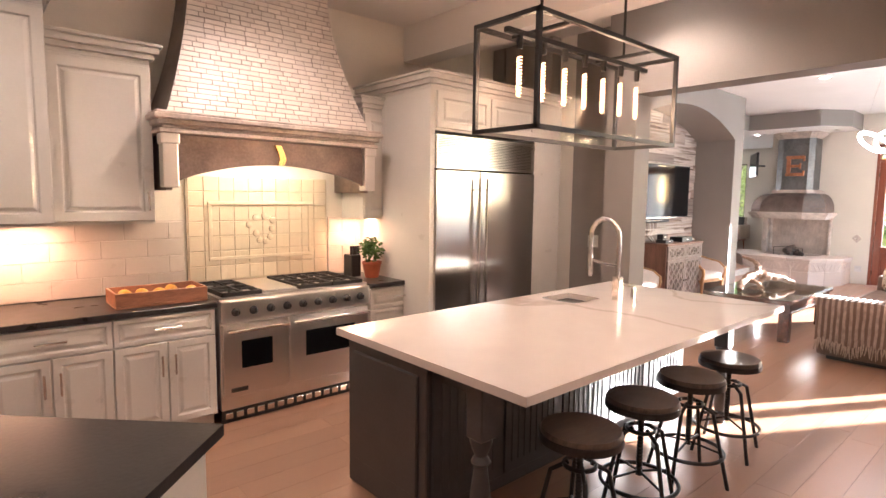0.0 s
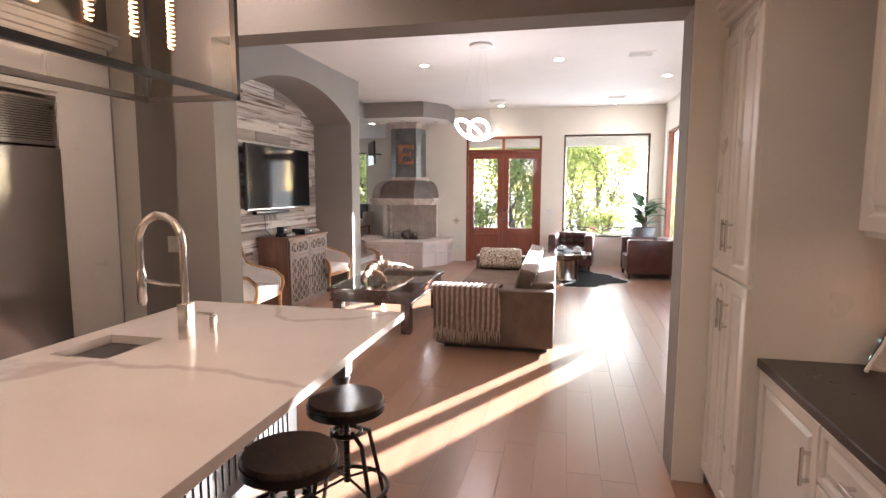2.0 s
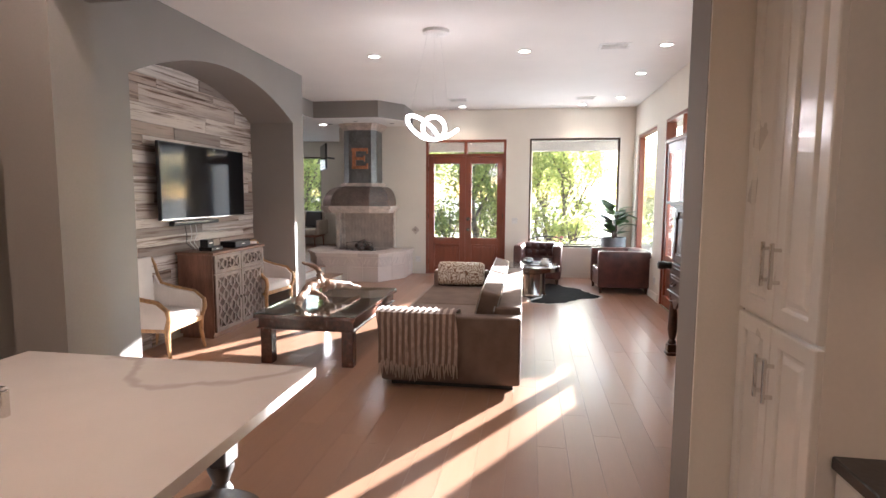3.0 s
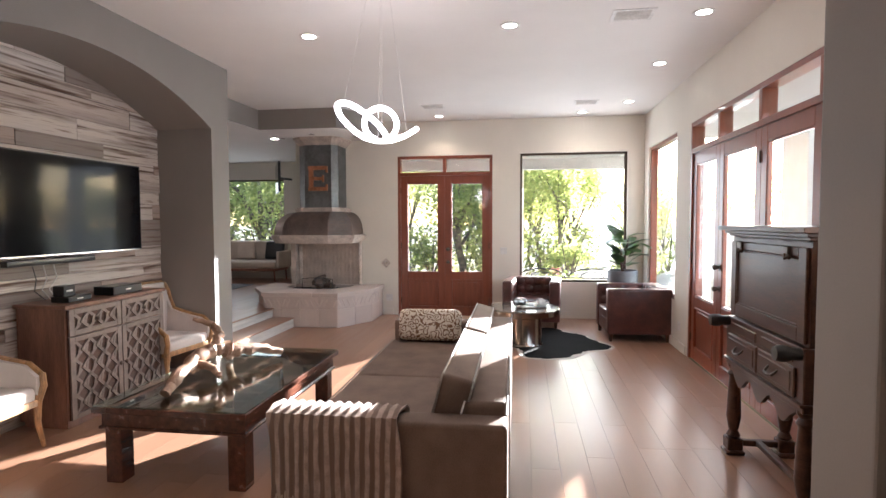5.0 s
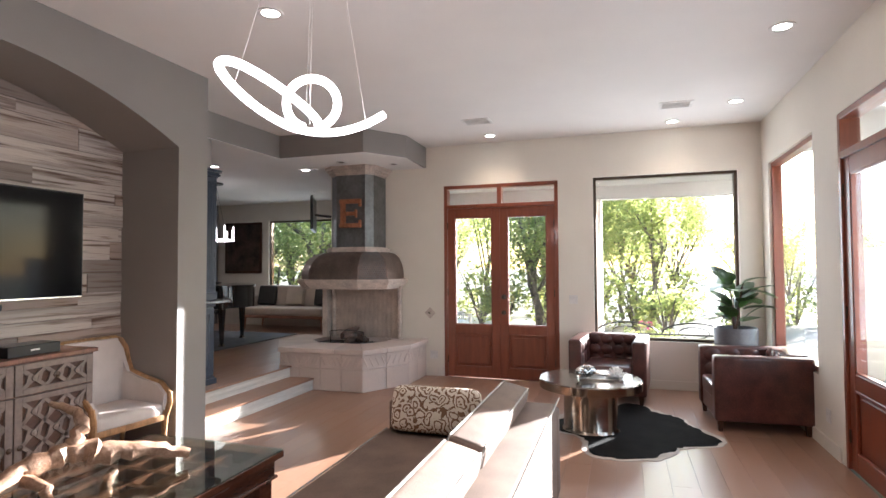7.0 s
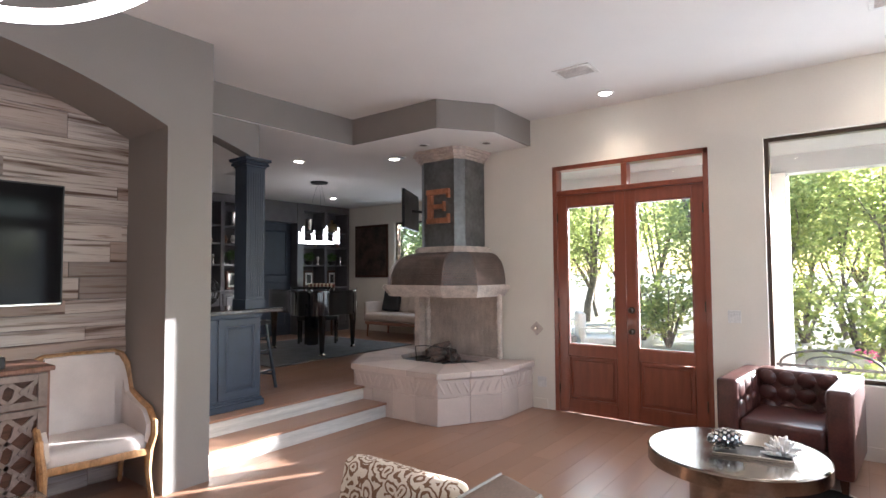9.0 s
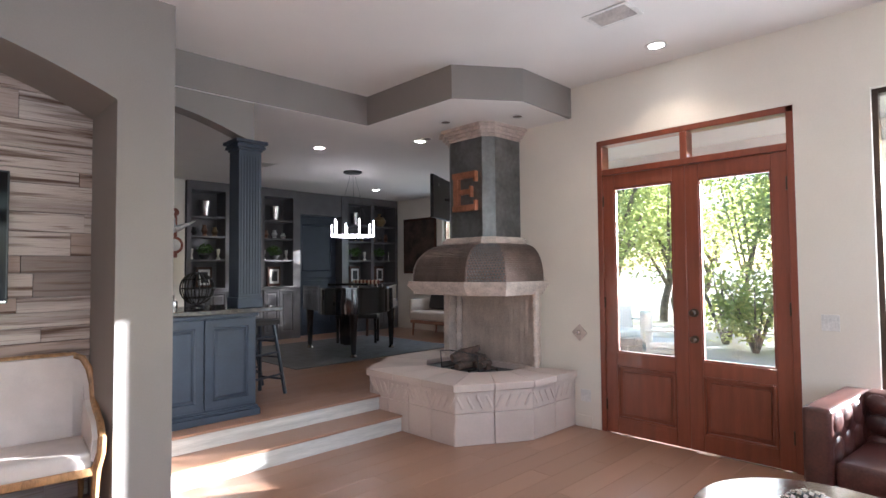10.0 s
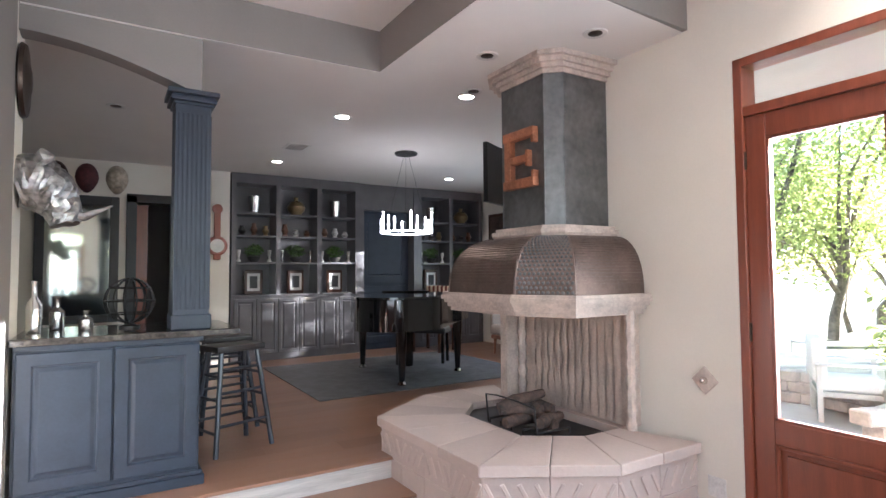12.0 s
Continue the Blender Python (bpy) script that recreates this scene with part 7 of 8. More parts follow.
def bar():
    c = thing("bar_cabinet", "slate blue panelled bar cabinet on the raised floor", "cabinet", m=pose(11.24, 5.82, UP))
    w = 0.90
    part("body", bx((0, 0, 0.1, w, 0.5, 0.88), (0, 0, 0, w, 0.5, 0.1)), M_BLUE, c)
    part("plinth", bx((-0.0, -0.03, 0, w + 0.03, 0.5, 0.06), (-0.0, -0.015, 0.06, w + 0.015, 0.5, 0.085), bev=0.004), M_BLUE, c)
    part("top_moulding", bx((0, -0.02, 0.85, w + 0.02, 0.5, 0.88), bev=0.005), M_BLUE, c)
    for a, b in ((0.015, 0.45), (0.46, w - 0.01)):
        panel_door(c, a, 0.11, b, 0.84, M_BLUE, 0, rail=0.07)
    tagged(part("bar_countertop", bx((11.225, 5.75, UP + 0.881, 12.36, 6.5, UP + 0.92), bev=0.01, seg=2), M_GRANITE), "polished dark granite bar top", "countertop")
    col = thing("bar_column", "slate blue fluted square column on the bar", "column", m=pose(12.09, 5.93, UP + 0.92))
    h = 1.37
    part("shaft", bx((-0.1, -0.1, 0, 0.1, 0.1, h)), M_BLUE, col)
    part("base_block", bx((-0.112, -0.112, 0, 0.112, 0.112, 0.09), bev=0.004), M_BLUE, col)
    for k in range(7):
        u = -0.078 + k * 0.026
        part("flute", bx((u - 0.008, -0.106, 0.12, u + 0.008, -0.099, h - 0.05), bev=0.003), M_BLUE, col)
        part("flute", bx((0.099, u - 0.008, 0.12, 0.106, u + 0.008, h - 0.05), bev=0.003), M_BLUE, col)
    bm = bmesh.new()
    for o, z0, z1 in ((0.112, h, h + 0.02), (0.13, h + 0.02, h + 0.045), (0.122, h + 0.045, h + 0.06), (0.145, h + 0.06, h + 0.09)):
        box(bm, -o, -o, z0, o, o, z1, bev=0.004)
    part("capital", bm, M_BLUE, col, "moulded capital")


bar()


M_STOOLWOOD = material("blue_black_stool_paint", (0.03, 0.037, 0.05), 0.3, coat=0.3)


def wood_stool(m, lab):
    c = thing("wood_stool", lab, "stool", "stools at the bar", m)
    part("seat", bx((-0.19, -0.13, 0.70, 0.19, 0.13, 0.745), bev=0.012, seg=2), M_BLACK, c, smooth=True)
    for sx in (-1, 1):
        for sy in (-1, 1):
            bm = bmesh.new()
            tube(bm, [(sx * 0.14, sy * 0.09, 0.7), (sx * 0.22, sy * 0.17, 0.0)], 0.019, 8)
            part("leg", bm, M_STOOLWOOD, c, smooth=True)
    for z in (0.2, 0.42, 0.58):
        k = 0.14 + (0.7 - z) / 0.7 * 0.08
        k2 = 0.09 + (0.7 - z) / 0.7 * 0.08
        for a, b in (((-k, -k2, z), (k, -k2, z)), ((-k, k2, z), (k, k2, z)), ((-k, -k2, z - 0.05), (-k, k2, z - 0.05)), ((k, -k2, z - 0.05), (k, k2, z - 0.05))):
            bm = bmesh.new()
            cyl(bm, a, b, 0.011, 8)
            part("rung", bm, M_STOOLWOOD, c)
    return c


ws = wood_stool(pose(12.45, 6.45, UP, 0, 0, 20), "blue-black wooden bar stool with rungs")
copy_thing(ws, pose(12.5, 7.05, UP, 0, 0, 5))


def bar_ornaments():
    c = thing("wire_sphere", "dark iron wire sphere on the bar", "ornament", m=pose(11.78, 6.2, UP + 0.92))
    for k in range(7):
        a = math.pi * k / 7
        bm = bmesh.new()
        tube(bm, [(0.14 * math.cos(t) * math.cos(a), 0.14 * math.cos(t) * math.sin(a), 0.17 + 0.14 * math.sin(t)) for t in [2 * math.pi * i / 24 for i in range(24)]], 0.005, 5, closed=True)
        part("wire_hoop", bm, M_STOOLIRON, c)
    for z in (-0.08, 0, 0.08):
        r = math.sqrt(0.14 ** 2 - z * z)
        bm = bmesh.new()
        tube(bm, [(r * math.cos(t), r * math.sin(t), 0.17 + z) for t in [2 * math.pi * i / 24 for i in range(24)]], 0.005, 5, closed=True)
        part("wire_hoop", bm, M_STOOLIRON, c)
    bm = bmesh.new()
    lathe(bm, [(0.06, 0), (0.06, 0.012), (0.015, 0.025), (0.015, 0.04)], 14)
    part("foot", bm, M_STOOLIRON, c, smooth=True)
    for x, y, h in ((11.3, 6.1, 0.3), (11.4, 6.25, 0.2), (11.55, 6.12, 0.12)):
        b = thing("decanter", "clear glass decanter on the bar", "bottle", "bottles on the bar", pose(x, y, UP + 0.92))
        bm = bmesh.new()
        lathe(bm, [(0.035, 0), (0.04, 0.02), (0.04, h * 0.55), (0.014, h * 0.7), (0.014, h * 0.92), (0.02, h)], 14)
        part("bottle_body", bm, M_CHROME, b, smooth=True)
    # animal head trophy: one plain shape
    bm = bmesh.new()
    spine = [Vector(p) for p in ((0, 0, 0), (0.07, 0, 0.015), (0.14, 0, -0.03), (0.2, -0.01, -0.13), (0.22, -0.02, -0.22))]
    girth = (0.15, 0.16, 0.14, 0.1, 0.075)
    tube(bm, [spine[min(i // 6, 3)].lerp(spine[min(i // 6, 3) + 1], i / 6 - min(i // 6, 3)) for i in range(25)], [girth[min(i // 6, 3)] * (1 - i / 6 + min(i // 6, 3)) + girth[min(i // 6, 3) + 1] * (i / 6 - min(i // 6, 3)) for i in range(25)], 26)
    rnd = random.Random(12)
    for v in bm.verts:
        v.co += Vector((rnd.uniform(-1, 1), rnd.uniform(-1, 1), rnd.uniform(-1, 1))) * 0.006
    tube(bm, [(0.2, -0.02, -0.15), (0.31, -0.03, -0.17), (0.45, -0.04, -0.10)], [0.045, 0.028, 0.004], 10)
    tube(bm, [(0.17, -0.02, -0.06), (0.24, -0.02, -0.06), (0.29, -0.02, -0.03)], [0.03, 0.02, 0.004], 10)
    for sy in (-1, 1):
        tube(bm, [(0.08, sy * 0.08, 0.1), (0.13, sy * 0.13, 0.15), (0.17, sy * 0.14, 0.14)], [0.03, 0.045, 0.01], 8)
    t = part("trophy_head", bm, material("hammered_silver", (0.5, 0.5, 0.5), 0.38, metal=1.0, vary=0.25, scale=18, fine=38, bump=0.5), None)
    t.matrix_world = pose(11.225, 6.0, 2.05)
    tagged(t, "hammered silver animal head mounted on the wall", "wall sculpture")
    d = thing("wall_disc", "dark round metal disc hung on the wall", "wall ornament", m=pose(11.222, 5.99, 2.63, 0, 90, 0))
    bm = bmesh.new()
    lathe(bm, [(0.2, 0), (0.21, 0.01), (0.2, 0.03), (0.12, 0.035), (0.06, 0.05), (0.002, 0.052)], 30)
    part("disc", bm, M_BRONZE, d, smooth=True)


bar_ornaments()


def bookcase(name, label, x0, x1, bays, yf, seed):
    c = thing(name, label, "bookcase", m=pose(x0, yf, UP))
    w, H, D = x1 - x0, SOFF - UP - 0.004, 0.40
    zc, shelves = 0.93, (1.41, 1.80, 2.13)
    st = 0.07
    part("lower_case", bx((0, 0, 0.0, w, D, zc)), M_BOOK, c)
    part("back_panel", bx((0, D - 0.02, zc, w, D, H)), M_BOOK, c)
    part("counter_ledge", bx((-0.0, -0.02, zc, w, D - 0.02, zc + 0.03), bev=0.004), M_BOOK, c)
    part("top_frieze", bx((0, 0, 2.58, w, D - 0.02, H)), M_BOOK, c)
    bw = (w - st) / bays
    for i in range(bays + 1):
        part("upright", bx((i * bw, 0, zc + 0.03, i * bw + st, D - 0.02, 2.58)), M_BOOK, c)
    for i in range(bays):
        a, b = i * bw + st, (i + 1) * bw
        for z in shelves:
            part("shelf", bx((a, 0.015, z, b, D - 0.02, z + 0.028)), M_BOOK, c)
        m = (a + b) / 2
        panel_door(c, a - 0.03, 0.1, m - 0.002, zc - 0.03, M_BOOK, 0, rail=0.05)
        panel_door(c, m + 0.002, 0.1, b + 0.03, zc - 0.03, M_BOOK, 0, rail=0.05)
    rnd = random.Random(seed)
    mats = [material("brass_vase", (0.4, 0.3, 0.16), 0.3, metal=0.8), material("white_ceramic", (0.65, 0.62, 0.58), 0.3), M_BLACK, material("brown_ceramic", (0.2, 0.1, 0.06), 0.4), M_CHROME]
    for i in range(bays):
        cx = x0 + i * bw + st / 2 + bw / 2
        for r, z in enumerate((zc + 0.03,) + tuple(s + 0.028 for s in shelves)):
            zz, y = UP + z, yf + 0.18
            if r == 0:
                f = thing("picture_frame" if i % 2 else "mantel_clock", "dark framed picture standing on the shelf" if i % 2 else "dark wooden clock standing on the shelf", "picture" if i % 2 else "clock", m=pose(cx, y, zz, 0, 0, rnd.uniform(-8, 8)))
                part("frame_case", bx((-0.13, 0, 0, 0.13, 0.05, 0.36), bev=0.01), M_DARKWOOD, f)
                part("mount", bx((-0.09, -0.004, 0.05, 0.09, 0.002, 0.31)), mats[1], f, "pale mount")
                part("face", bx((-0.055, -0.008, 0.09, 0.055, -0.003, 0.27)), mats[2], f)
            elif r == 1:
                f = thing("shelf_plant", "small dark green plant in a bowl", "potted plant", "plants on the shelves", pose(cx, y, zz))
                bm = bmesh.new()
                lathe(bm, [(0.05, 0), (0.09, 0.05), (0.095, 0.08), (0.002, 0.075)], 14)
                part("bowl", bm, mats[2], f, smooth=True)
                bm = bmesh.new()
                leafy(bm, 220, (0, 0, 0.17), (0.15, 0.11, 0.1), 0.05, seed + i)
                part("foliage", bm, M_LEAF, f)
                for sx in (-1, 1):
                    v = thing("candle_holder", "small silver candle holder on the shelf", "candle holder", "candle holders", pose(cx + sx * 0.22, y - 0.03, zz))
                    bm = bmesh.new()
                    lathe(bm, [(0.035, 0), (0.03, 0.02), (0.012, 0.06), (0.025, 0.12), (0.03, 0.18), (0.002, 0.18)], 12)
                    part("holder_body", bm, mats[1 + 3 * (i % 2)], v, smooth=True)
            elif r == 2:
                for k in range(3):
                    v = thing("figurine", "small ornament standing on the shelf", "ornament", "ornaments on the shelves", pose(cx - 0.17 + k * 0.17, y, zz))
                    bm = bmesh.new()
                    h = rnd.uniform(0.08, 0.2)
                    lathe(bm, [(0.05, 0), (0.03, h * 0.2), (0.055, h * 0.5), (0.03, h * 0.8), (0.035, h), (0.002, h)], 12)
                    part("figure", bm, rnd.choice(mats), v, smooth=True)
            else:
                v = thing("vase", "decorative metal vase on the top shelf", "vase", "vases on the shelves", pose(cx, y, zz))
                bm = bmesh.new()
                if i % 2:
                    lathe(bm, [(0.06, 0), (0.13, 0.08), (0.14, 0.13), (0.1, 0.2), (0.03, 0.23), (0.03, 0.27), (0.04, 0.28)], 18)
                else:
                    lathe(bm, [(0.06, 0), (0.065, 0.02), (0.085, 0.24), (0.09, 0.26), (0.07, 0.26)], 16)
                part("vase_body", bm, mats[0] if i % 2 else mats[4], v, smooth=True)
    return c


bookcase("bookcase", "grey built-in bookcase full of ornaments", 13.16, 15.12, 3, 10.40, 3)
bookcase("bookcase", "narrower grey built-in bookcase with ornaments", 16.2, 17.55, 2, 10.40, 17)
dd = tagged(thing("door_4", "closed slate blue panelled door between bookcases", "door", m=pose(15.12, 10.62, UP)), kind="structure")
part("door_slab", bx((0.08, 0.0, 0, 1.0, 0.04, 2.3)), M_BLUE, dd)
panel_door(dd, 0.1, 0.1, 0.98, 1.05, M_BLUE, 0, rail=0.12)
panel_door(dd, 0.1, 1.1, 0.98, 2.25, M_BLUE, 0, rail=0.12)
part("door_casing", bx((0, -0.22, 0, 0.08, 0.18, 2.72), (1.0, -0.22, 0, 1.08, 0.18, 2.72), (0.08, -0.2, 2.3, 1.0, 0.18, 2.72)), M_BOOK, dd)


def piano():
    c = thing("grand_piano", "glossy black grand piano on three legs", "piano", m=pose(14.859, 8.735, UP, 0, 0, -136.5))
    mb = material("black_piano_lacquer", (0.006, 0.006, 0.007), 0.08, vary=0.05, bump=0.0, coat=0.6)
    out = [(-0.1, -0.5), (1.0, -0.55), (1.25, -0.5), (1.55, -0.3), (1.68, -0.02), (1.62, 0.25), (1.4, 0.38), (1.05, 0.42), (0.75, 0.62), (0.4, 0.9), (-0.1, 0.95)]
    out = [(x, 0.47 - y) for x, y in out]
    for _ in range(2):
        body = [out[0]]
        for p, q in zip(out[1:], out[2:]):
            body += [(p[0] * 0.75 + q[0] * 0.25, p[1] * 0.75 + q[1] * 0.25), (p[0] * 0.25 + q[0] * 0.75, p[1] * 0.25 + q[1] * 0.75)]
        out = body[:1] + body[1:] + [out[-1]]
    bm = bmesh.new()
    prism(bm, out, 0.66, 0.98)
    part("case", bm, mb, c, smooth=True)
    bm = bmesh.new()
    prism(bm, [(x * 1.01, y * 1.01) for x, y in out], 0.985, 1.01)
    part("lid", bm, mb, c)
    part("keyboard", bx((-0.34, -0.48, 0.66, -0.1, 0.97, 0.74), (-0.32, -0.4, 0.74, -0.14, 0.89, 0.75)), mb, c)
    part("music_desk", bx((0.05, -0.1, 1.01, 0.07, 0.55, 1.03), bev=0.006), mb, c)
    for x, y in ((0.0, -0.40), (0.0, 0.9), (1.0, 0.5)):
        bm = bmesh.new()
        lathe(bm, [(0.03, 0.05), (0.035, 0.1), (0.05, 0.4), (0.065, 0.66), (0.07, 0.71)], 10, (x, y, 0))
        lg2 = part("leg", bm, mb, c, smooth=True)
        bm = bmesh.new()
        lathe(bm, [(0.045, 0), (0.05, 0.02), (0.03, 0.05)], 10, (x, y, 0))
        part("caster_cup", bm, M_BRASS, lg2, "brass caster", smooth=True)
    part("pedal_lyre", bx((0.1, 0.12, 0.08, 0.14, 0.34, 0.71), (0.0, 0.16, 0.06, 0.1, 0.3, 0.08)), mb, c)
    b = thing("piano_bench", "black cushioned piano bench", "bench", m=pose(15.5, 9.0, UP, 0, 0, 43.5 + 90))
    bm = bmesh.new()
    soft(bm, -0.36, -0.17, 0.42, 0.36, 0.17, 0.5, 0.025)
    part("cushion", bm, M_BLACK, b, smooth=True)
    for x in (-0.32, 0.32):
        for y in (-0.13, 0.13):
            part("leg", bx((x - 0.02, y - 0.02, 0, x + 0.02, y + 0.02, 0.43)), mb, b)


piano()
rg = tagged(part("area_rug", bx((13.45, 7.45, UP + 0.001, 16.3, 9.75, UP + 0.012), bev=0.003), material("grey_wool_rug", (0.15, 0.15, 0.155), 0.9, vary=0.15, scale=8, fine=90, bump=0.4)), "grey wool rug under the piano", "rug")


def chandelier():
    c = thing("chandelier", "modern black chandelier with upright glowing tubes", "chandelier", m=pose(14.75, 8.08, 2.04))
    bm = bmesh.new()
    tube(bm, [(0.31 * math.cos(2 * math.pi * i / 36), 0.31 * math.sin(2 * math.pi * i / 36), 0.0) for i in range(36)], 0.008, 8, closed=True)
    part("ring", bm, M_LED, c, "glowing ring", smooth=True)
    for k in range(10):
        a = 2 * math.pi * k / 10
        bm = bmesh.new()
        cyl(bm, (0.31 * math.cos(a), 0.31 * math.sin(a), 0.0), (0.31 * math.cos(a), 0.31 * math.sin(a), 0.24 if k % 2 else 0.17), 0.010, 10)
        part("light_tube", bm, M_LED, c, "glowing tube", smooth=True)
    for k in range(3):
        a = 2 * math.pi * k / 3
        bm = bmesh.new()
        cyl(bm, (0.31 * math.cos(a), 0.31 * math.sin(a), 0.0), (0.03 * math.cos(a), 0.03 * math.sin(a), SOFF - 2.04 - 0.02), 0.002, 5)
        part("cable", bm, M_BLACK, c)
    bm = bmesh.new()
    lathe(bm, [(0.13, SOFF - 2.04 - 0.03), (0.14, SOFF - 2.04 - 0.02), (0.14, SOFF - 2.04)], 24)
    part("canopy", bm, M_BLACK, c, smooth=True)


chandelier()
lamp("chandelier_light", "POINT", 5, (1.0, 0.9, 0.8), pose(14.75, 8.08, 2.25), radius=0.25)


def settee():
    c = thing("settee", "cream settee with dark pillows below the window", "sofa", m=pose(16.75, 8.15, UP, 0, 0, -90))
    mc = material("pale_linen", (0.5, 0.42, 0.35), 0.85, vary=0.05, fine=150)
    bm = bmesh.new()
    soft(bm, -0.95, 0.0, 0.3, 0.95, 0.7, 0.46, 0.05, puff=0.03)
    part("seat", bm, mc, c, smooth=True)
    part("seat_rail", bx((-0.95, 0.01, 0.24, 0.95, 0.7, 0.3), bev=0.01), M_PALEWOOD, c)
    bm = bmesh.new()
    soft(bm, -0.95, 0.58, 0.35, 0.95, 0.74, 0.9, 0.06)
    part("backrest", bm, mc, c, smooth=True)
    for sx in (-1, 1):
        bm = bmesh.new()
        soft(bm, min(sx * 0.95, sx * 1.03), 0.05, 0.3, max(sx * 0.95, sx * 1.03), 0.74, 0.68, 0.03)
        part("arm", bm, mc, c, smooth=True)
        for y in (0.06, 0.66):
            bm = bmesh.new()
            tube(bm, [(sx * 0.9, y, 0.25), (sx * 0.92, y, 0.0)], [0.025, 0.014], 8)
            part("leg", bm, M_PALEWOOD, c)
    for x in (-0.7, 0.7, 0.0):
        p = thing("settee_pillow", "dark square pillow on the settee" if x else "pale square pillow on the settee", "pillow", "pillows on the settee", pose(16.75 + 0.5, 8.15 - x, UP + 0.48, 0, 0, -90) @ pose(0, 0, 0, -14, 0, 0))
        bm = bmesh.new()
        soft(bm, -0.22, -0.06, 0, 0.22, 0.06, 0.42, 0.05)
        part("pillow_cover", bm, M_BLACK if x else mc, p, smooth=True)


settee()
sc = thing("striped_chair", "small chair with brown striped back", "chair", m=pose(15.95, 9.75, UP, 0, 0, -60))
mst = stripe_material("striped_silk", (0.5, 0.4, 0.28), (0.12, 0.03, 0.02), 4.0, 0)
bm = bmesh.new()
soft(bm, -0.28, 0, 0.36, 0.28, 0.55, 0.48, 0.04)
part("seat", bm, mst, sc, smooth=True)
bm = bmesh.new()
soft(bm, -0.28, 0.5, 0.45, 0.28, 0.6, 1.05, 0.04)
part("backrest", bm, mst, sc, smooth=True)
for x in (-0.24, 0.24):
    for y in (0.05, 0.52):
        part("leg", bx((x - 0.02, y - 0.02, 0, x + 0.02, y + 0.02, 0.37)), M_DARKWOOD, sc)

pt = thing("wall_painting", "large dark painting on the cream wall", "painting", m=pose(17.598, 9.72, 1.45, 0, 0, -90))
part("frame", bx((-0.5, -0.04, 0, 0.5, 0, 1.15), bev=0.01), M_DARKWOOD, pt)
part("canvas", bx((-0.45, -0.045, 0.05, 0.45, -0.038, 1.1)), material("dark_oil_paint", (0.07, 0.045, 0.035), 0.5, vary=0.5, scale=4), pt)
ar = television("corner_television", "flat television on a swing arm beside the chimney", pose(14.79, 6.20, 2.41, 0, 0, 208), 0.9, 0.52)
bm = bmesh.new()
tube(bm, [(0, 0.04, 0.0), (-0.15, 0.15, 0.0), (-0.3, 0.28, 0.0)], 0.02, 8)
part("swing_arm", bm, M_BLACK, ar)

ck = thing("banjo_clock", "red-brown banjo barometer clock on the wall", "clock", m=pose(12.97, 10.418, 2.05))
bm = bmesh.new()
lathe(bm, [(0.135, 0), (0.14, 0.02), (0.12, 0.035), (0.002, 0.035)], 24, m=pose(0, 0, -0.1, 90, 0, 0))
box(bm, -0.045, -0.03, 0.0, 0.045, 0, 0.42, bev=0.01)
lathe(bm, [(0.07, 0), (0.07, 0.03), (0.002, 0.035)], 18, m=pose(0, 0, 0.42, 90, 0, 0))
box(bm, -0.05, -0.03, -0.3, 0.05, 0, -0.2, bev=0.012)
part("clock_case", bm, M_MAHOG, ck)
bm = bmesh.new()
lathe(bm, [(0.095, 0), (0.095, 0.003), (0.002, 0.003)], 24, m=pose(0, -0.036, -0.1, 90, 0, 0))
part("dial", bm, M_WHITEPL, ck, "white dial")

mr = thing("wall_mirror", "tall mirror in a dark green-black frame", "mirror", m=pose(10.9, 10.37, 0.95, 0, 0, 3))
part("frame", bx((0, -0.05, 0, 0.1, 0, 1.6), (0.78, -0.05, 0, 0.88, 0, 1.6), (0.1, -0.05, 1.48, 0.78, 0, 1.6), (0.1, -0.05, 0, 0.78, 0, 0.1), bev=0.006), M_BLACK, mr)
part("mirror_glass", bx((0.1, -0.02, 0.1, 0.78, -0.01, 1.48)), material("mirror_silver", (0.5, 0.53, 0.5), 0.02, metal=1.0, vary=0.0, bump=0), mr)
for i, (x, col) in enumerate(((11.1, (0.06, 0.03, 0.025)), (11.42, (0.09, 0.02, 0.025)), (11.75, (0.45, 0.38, 0.3)))):
    bm = bmesh.new()
    rings(bm, [[(0.13 * k * math.cos(a) * (1 - 0.25 * (math.sin(a) < 0) * abs(math.sin(a))), -y, 0.19 * k * math.sin(a)) for a in [2 * math.pi * j / 16 for j in range(16)]] for k, y in ((1, 0), (0.95, 0.03), (0.6, 0.07), (0.1, 0.085))])
    mk = part("wall_mask", bm, material("carved_mask_wood", col, 0.5, vary=0.3, fine=20, bump=0.5), None, smooth=True)
    mk.matrix_world = pose(x, 10.418, 2.78)
    tagged(mk, "pale carved wall plaque" + " with a rounded outline" if i == 2 else "dark carved wooden wall plaque", "wall ornament", "carved plaques")
dr = tagged(thing("door_5", "dark door frame of a passage with a warm wall beyond", "door", m=pose(11.98, 10.40, UP)), kind="structure")
part("door_casing", bx((-0.12, -0.01, 0, 0.0, 0.2, 2.3), (0.4, -0.01, 0, 0.44, 0.2, 2.3), (-0.12, -0.01, 2.21, 0.44, 0.2, 2.32)), M_BLACK, dr)
part("open_leaf", bx((0.0, 0.2, 0, 0.14, 0.24, 2.2)), M_MAHOG, dr)

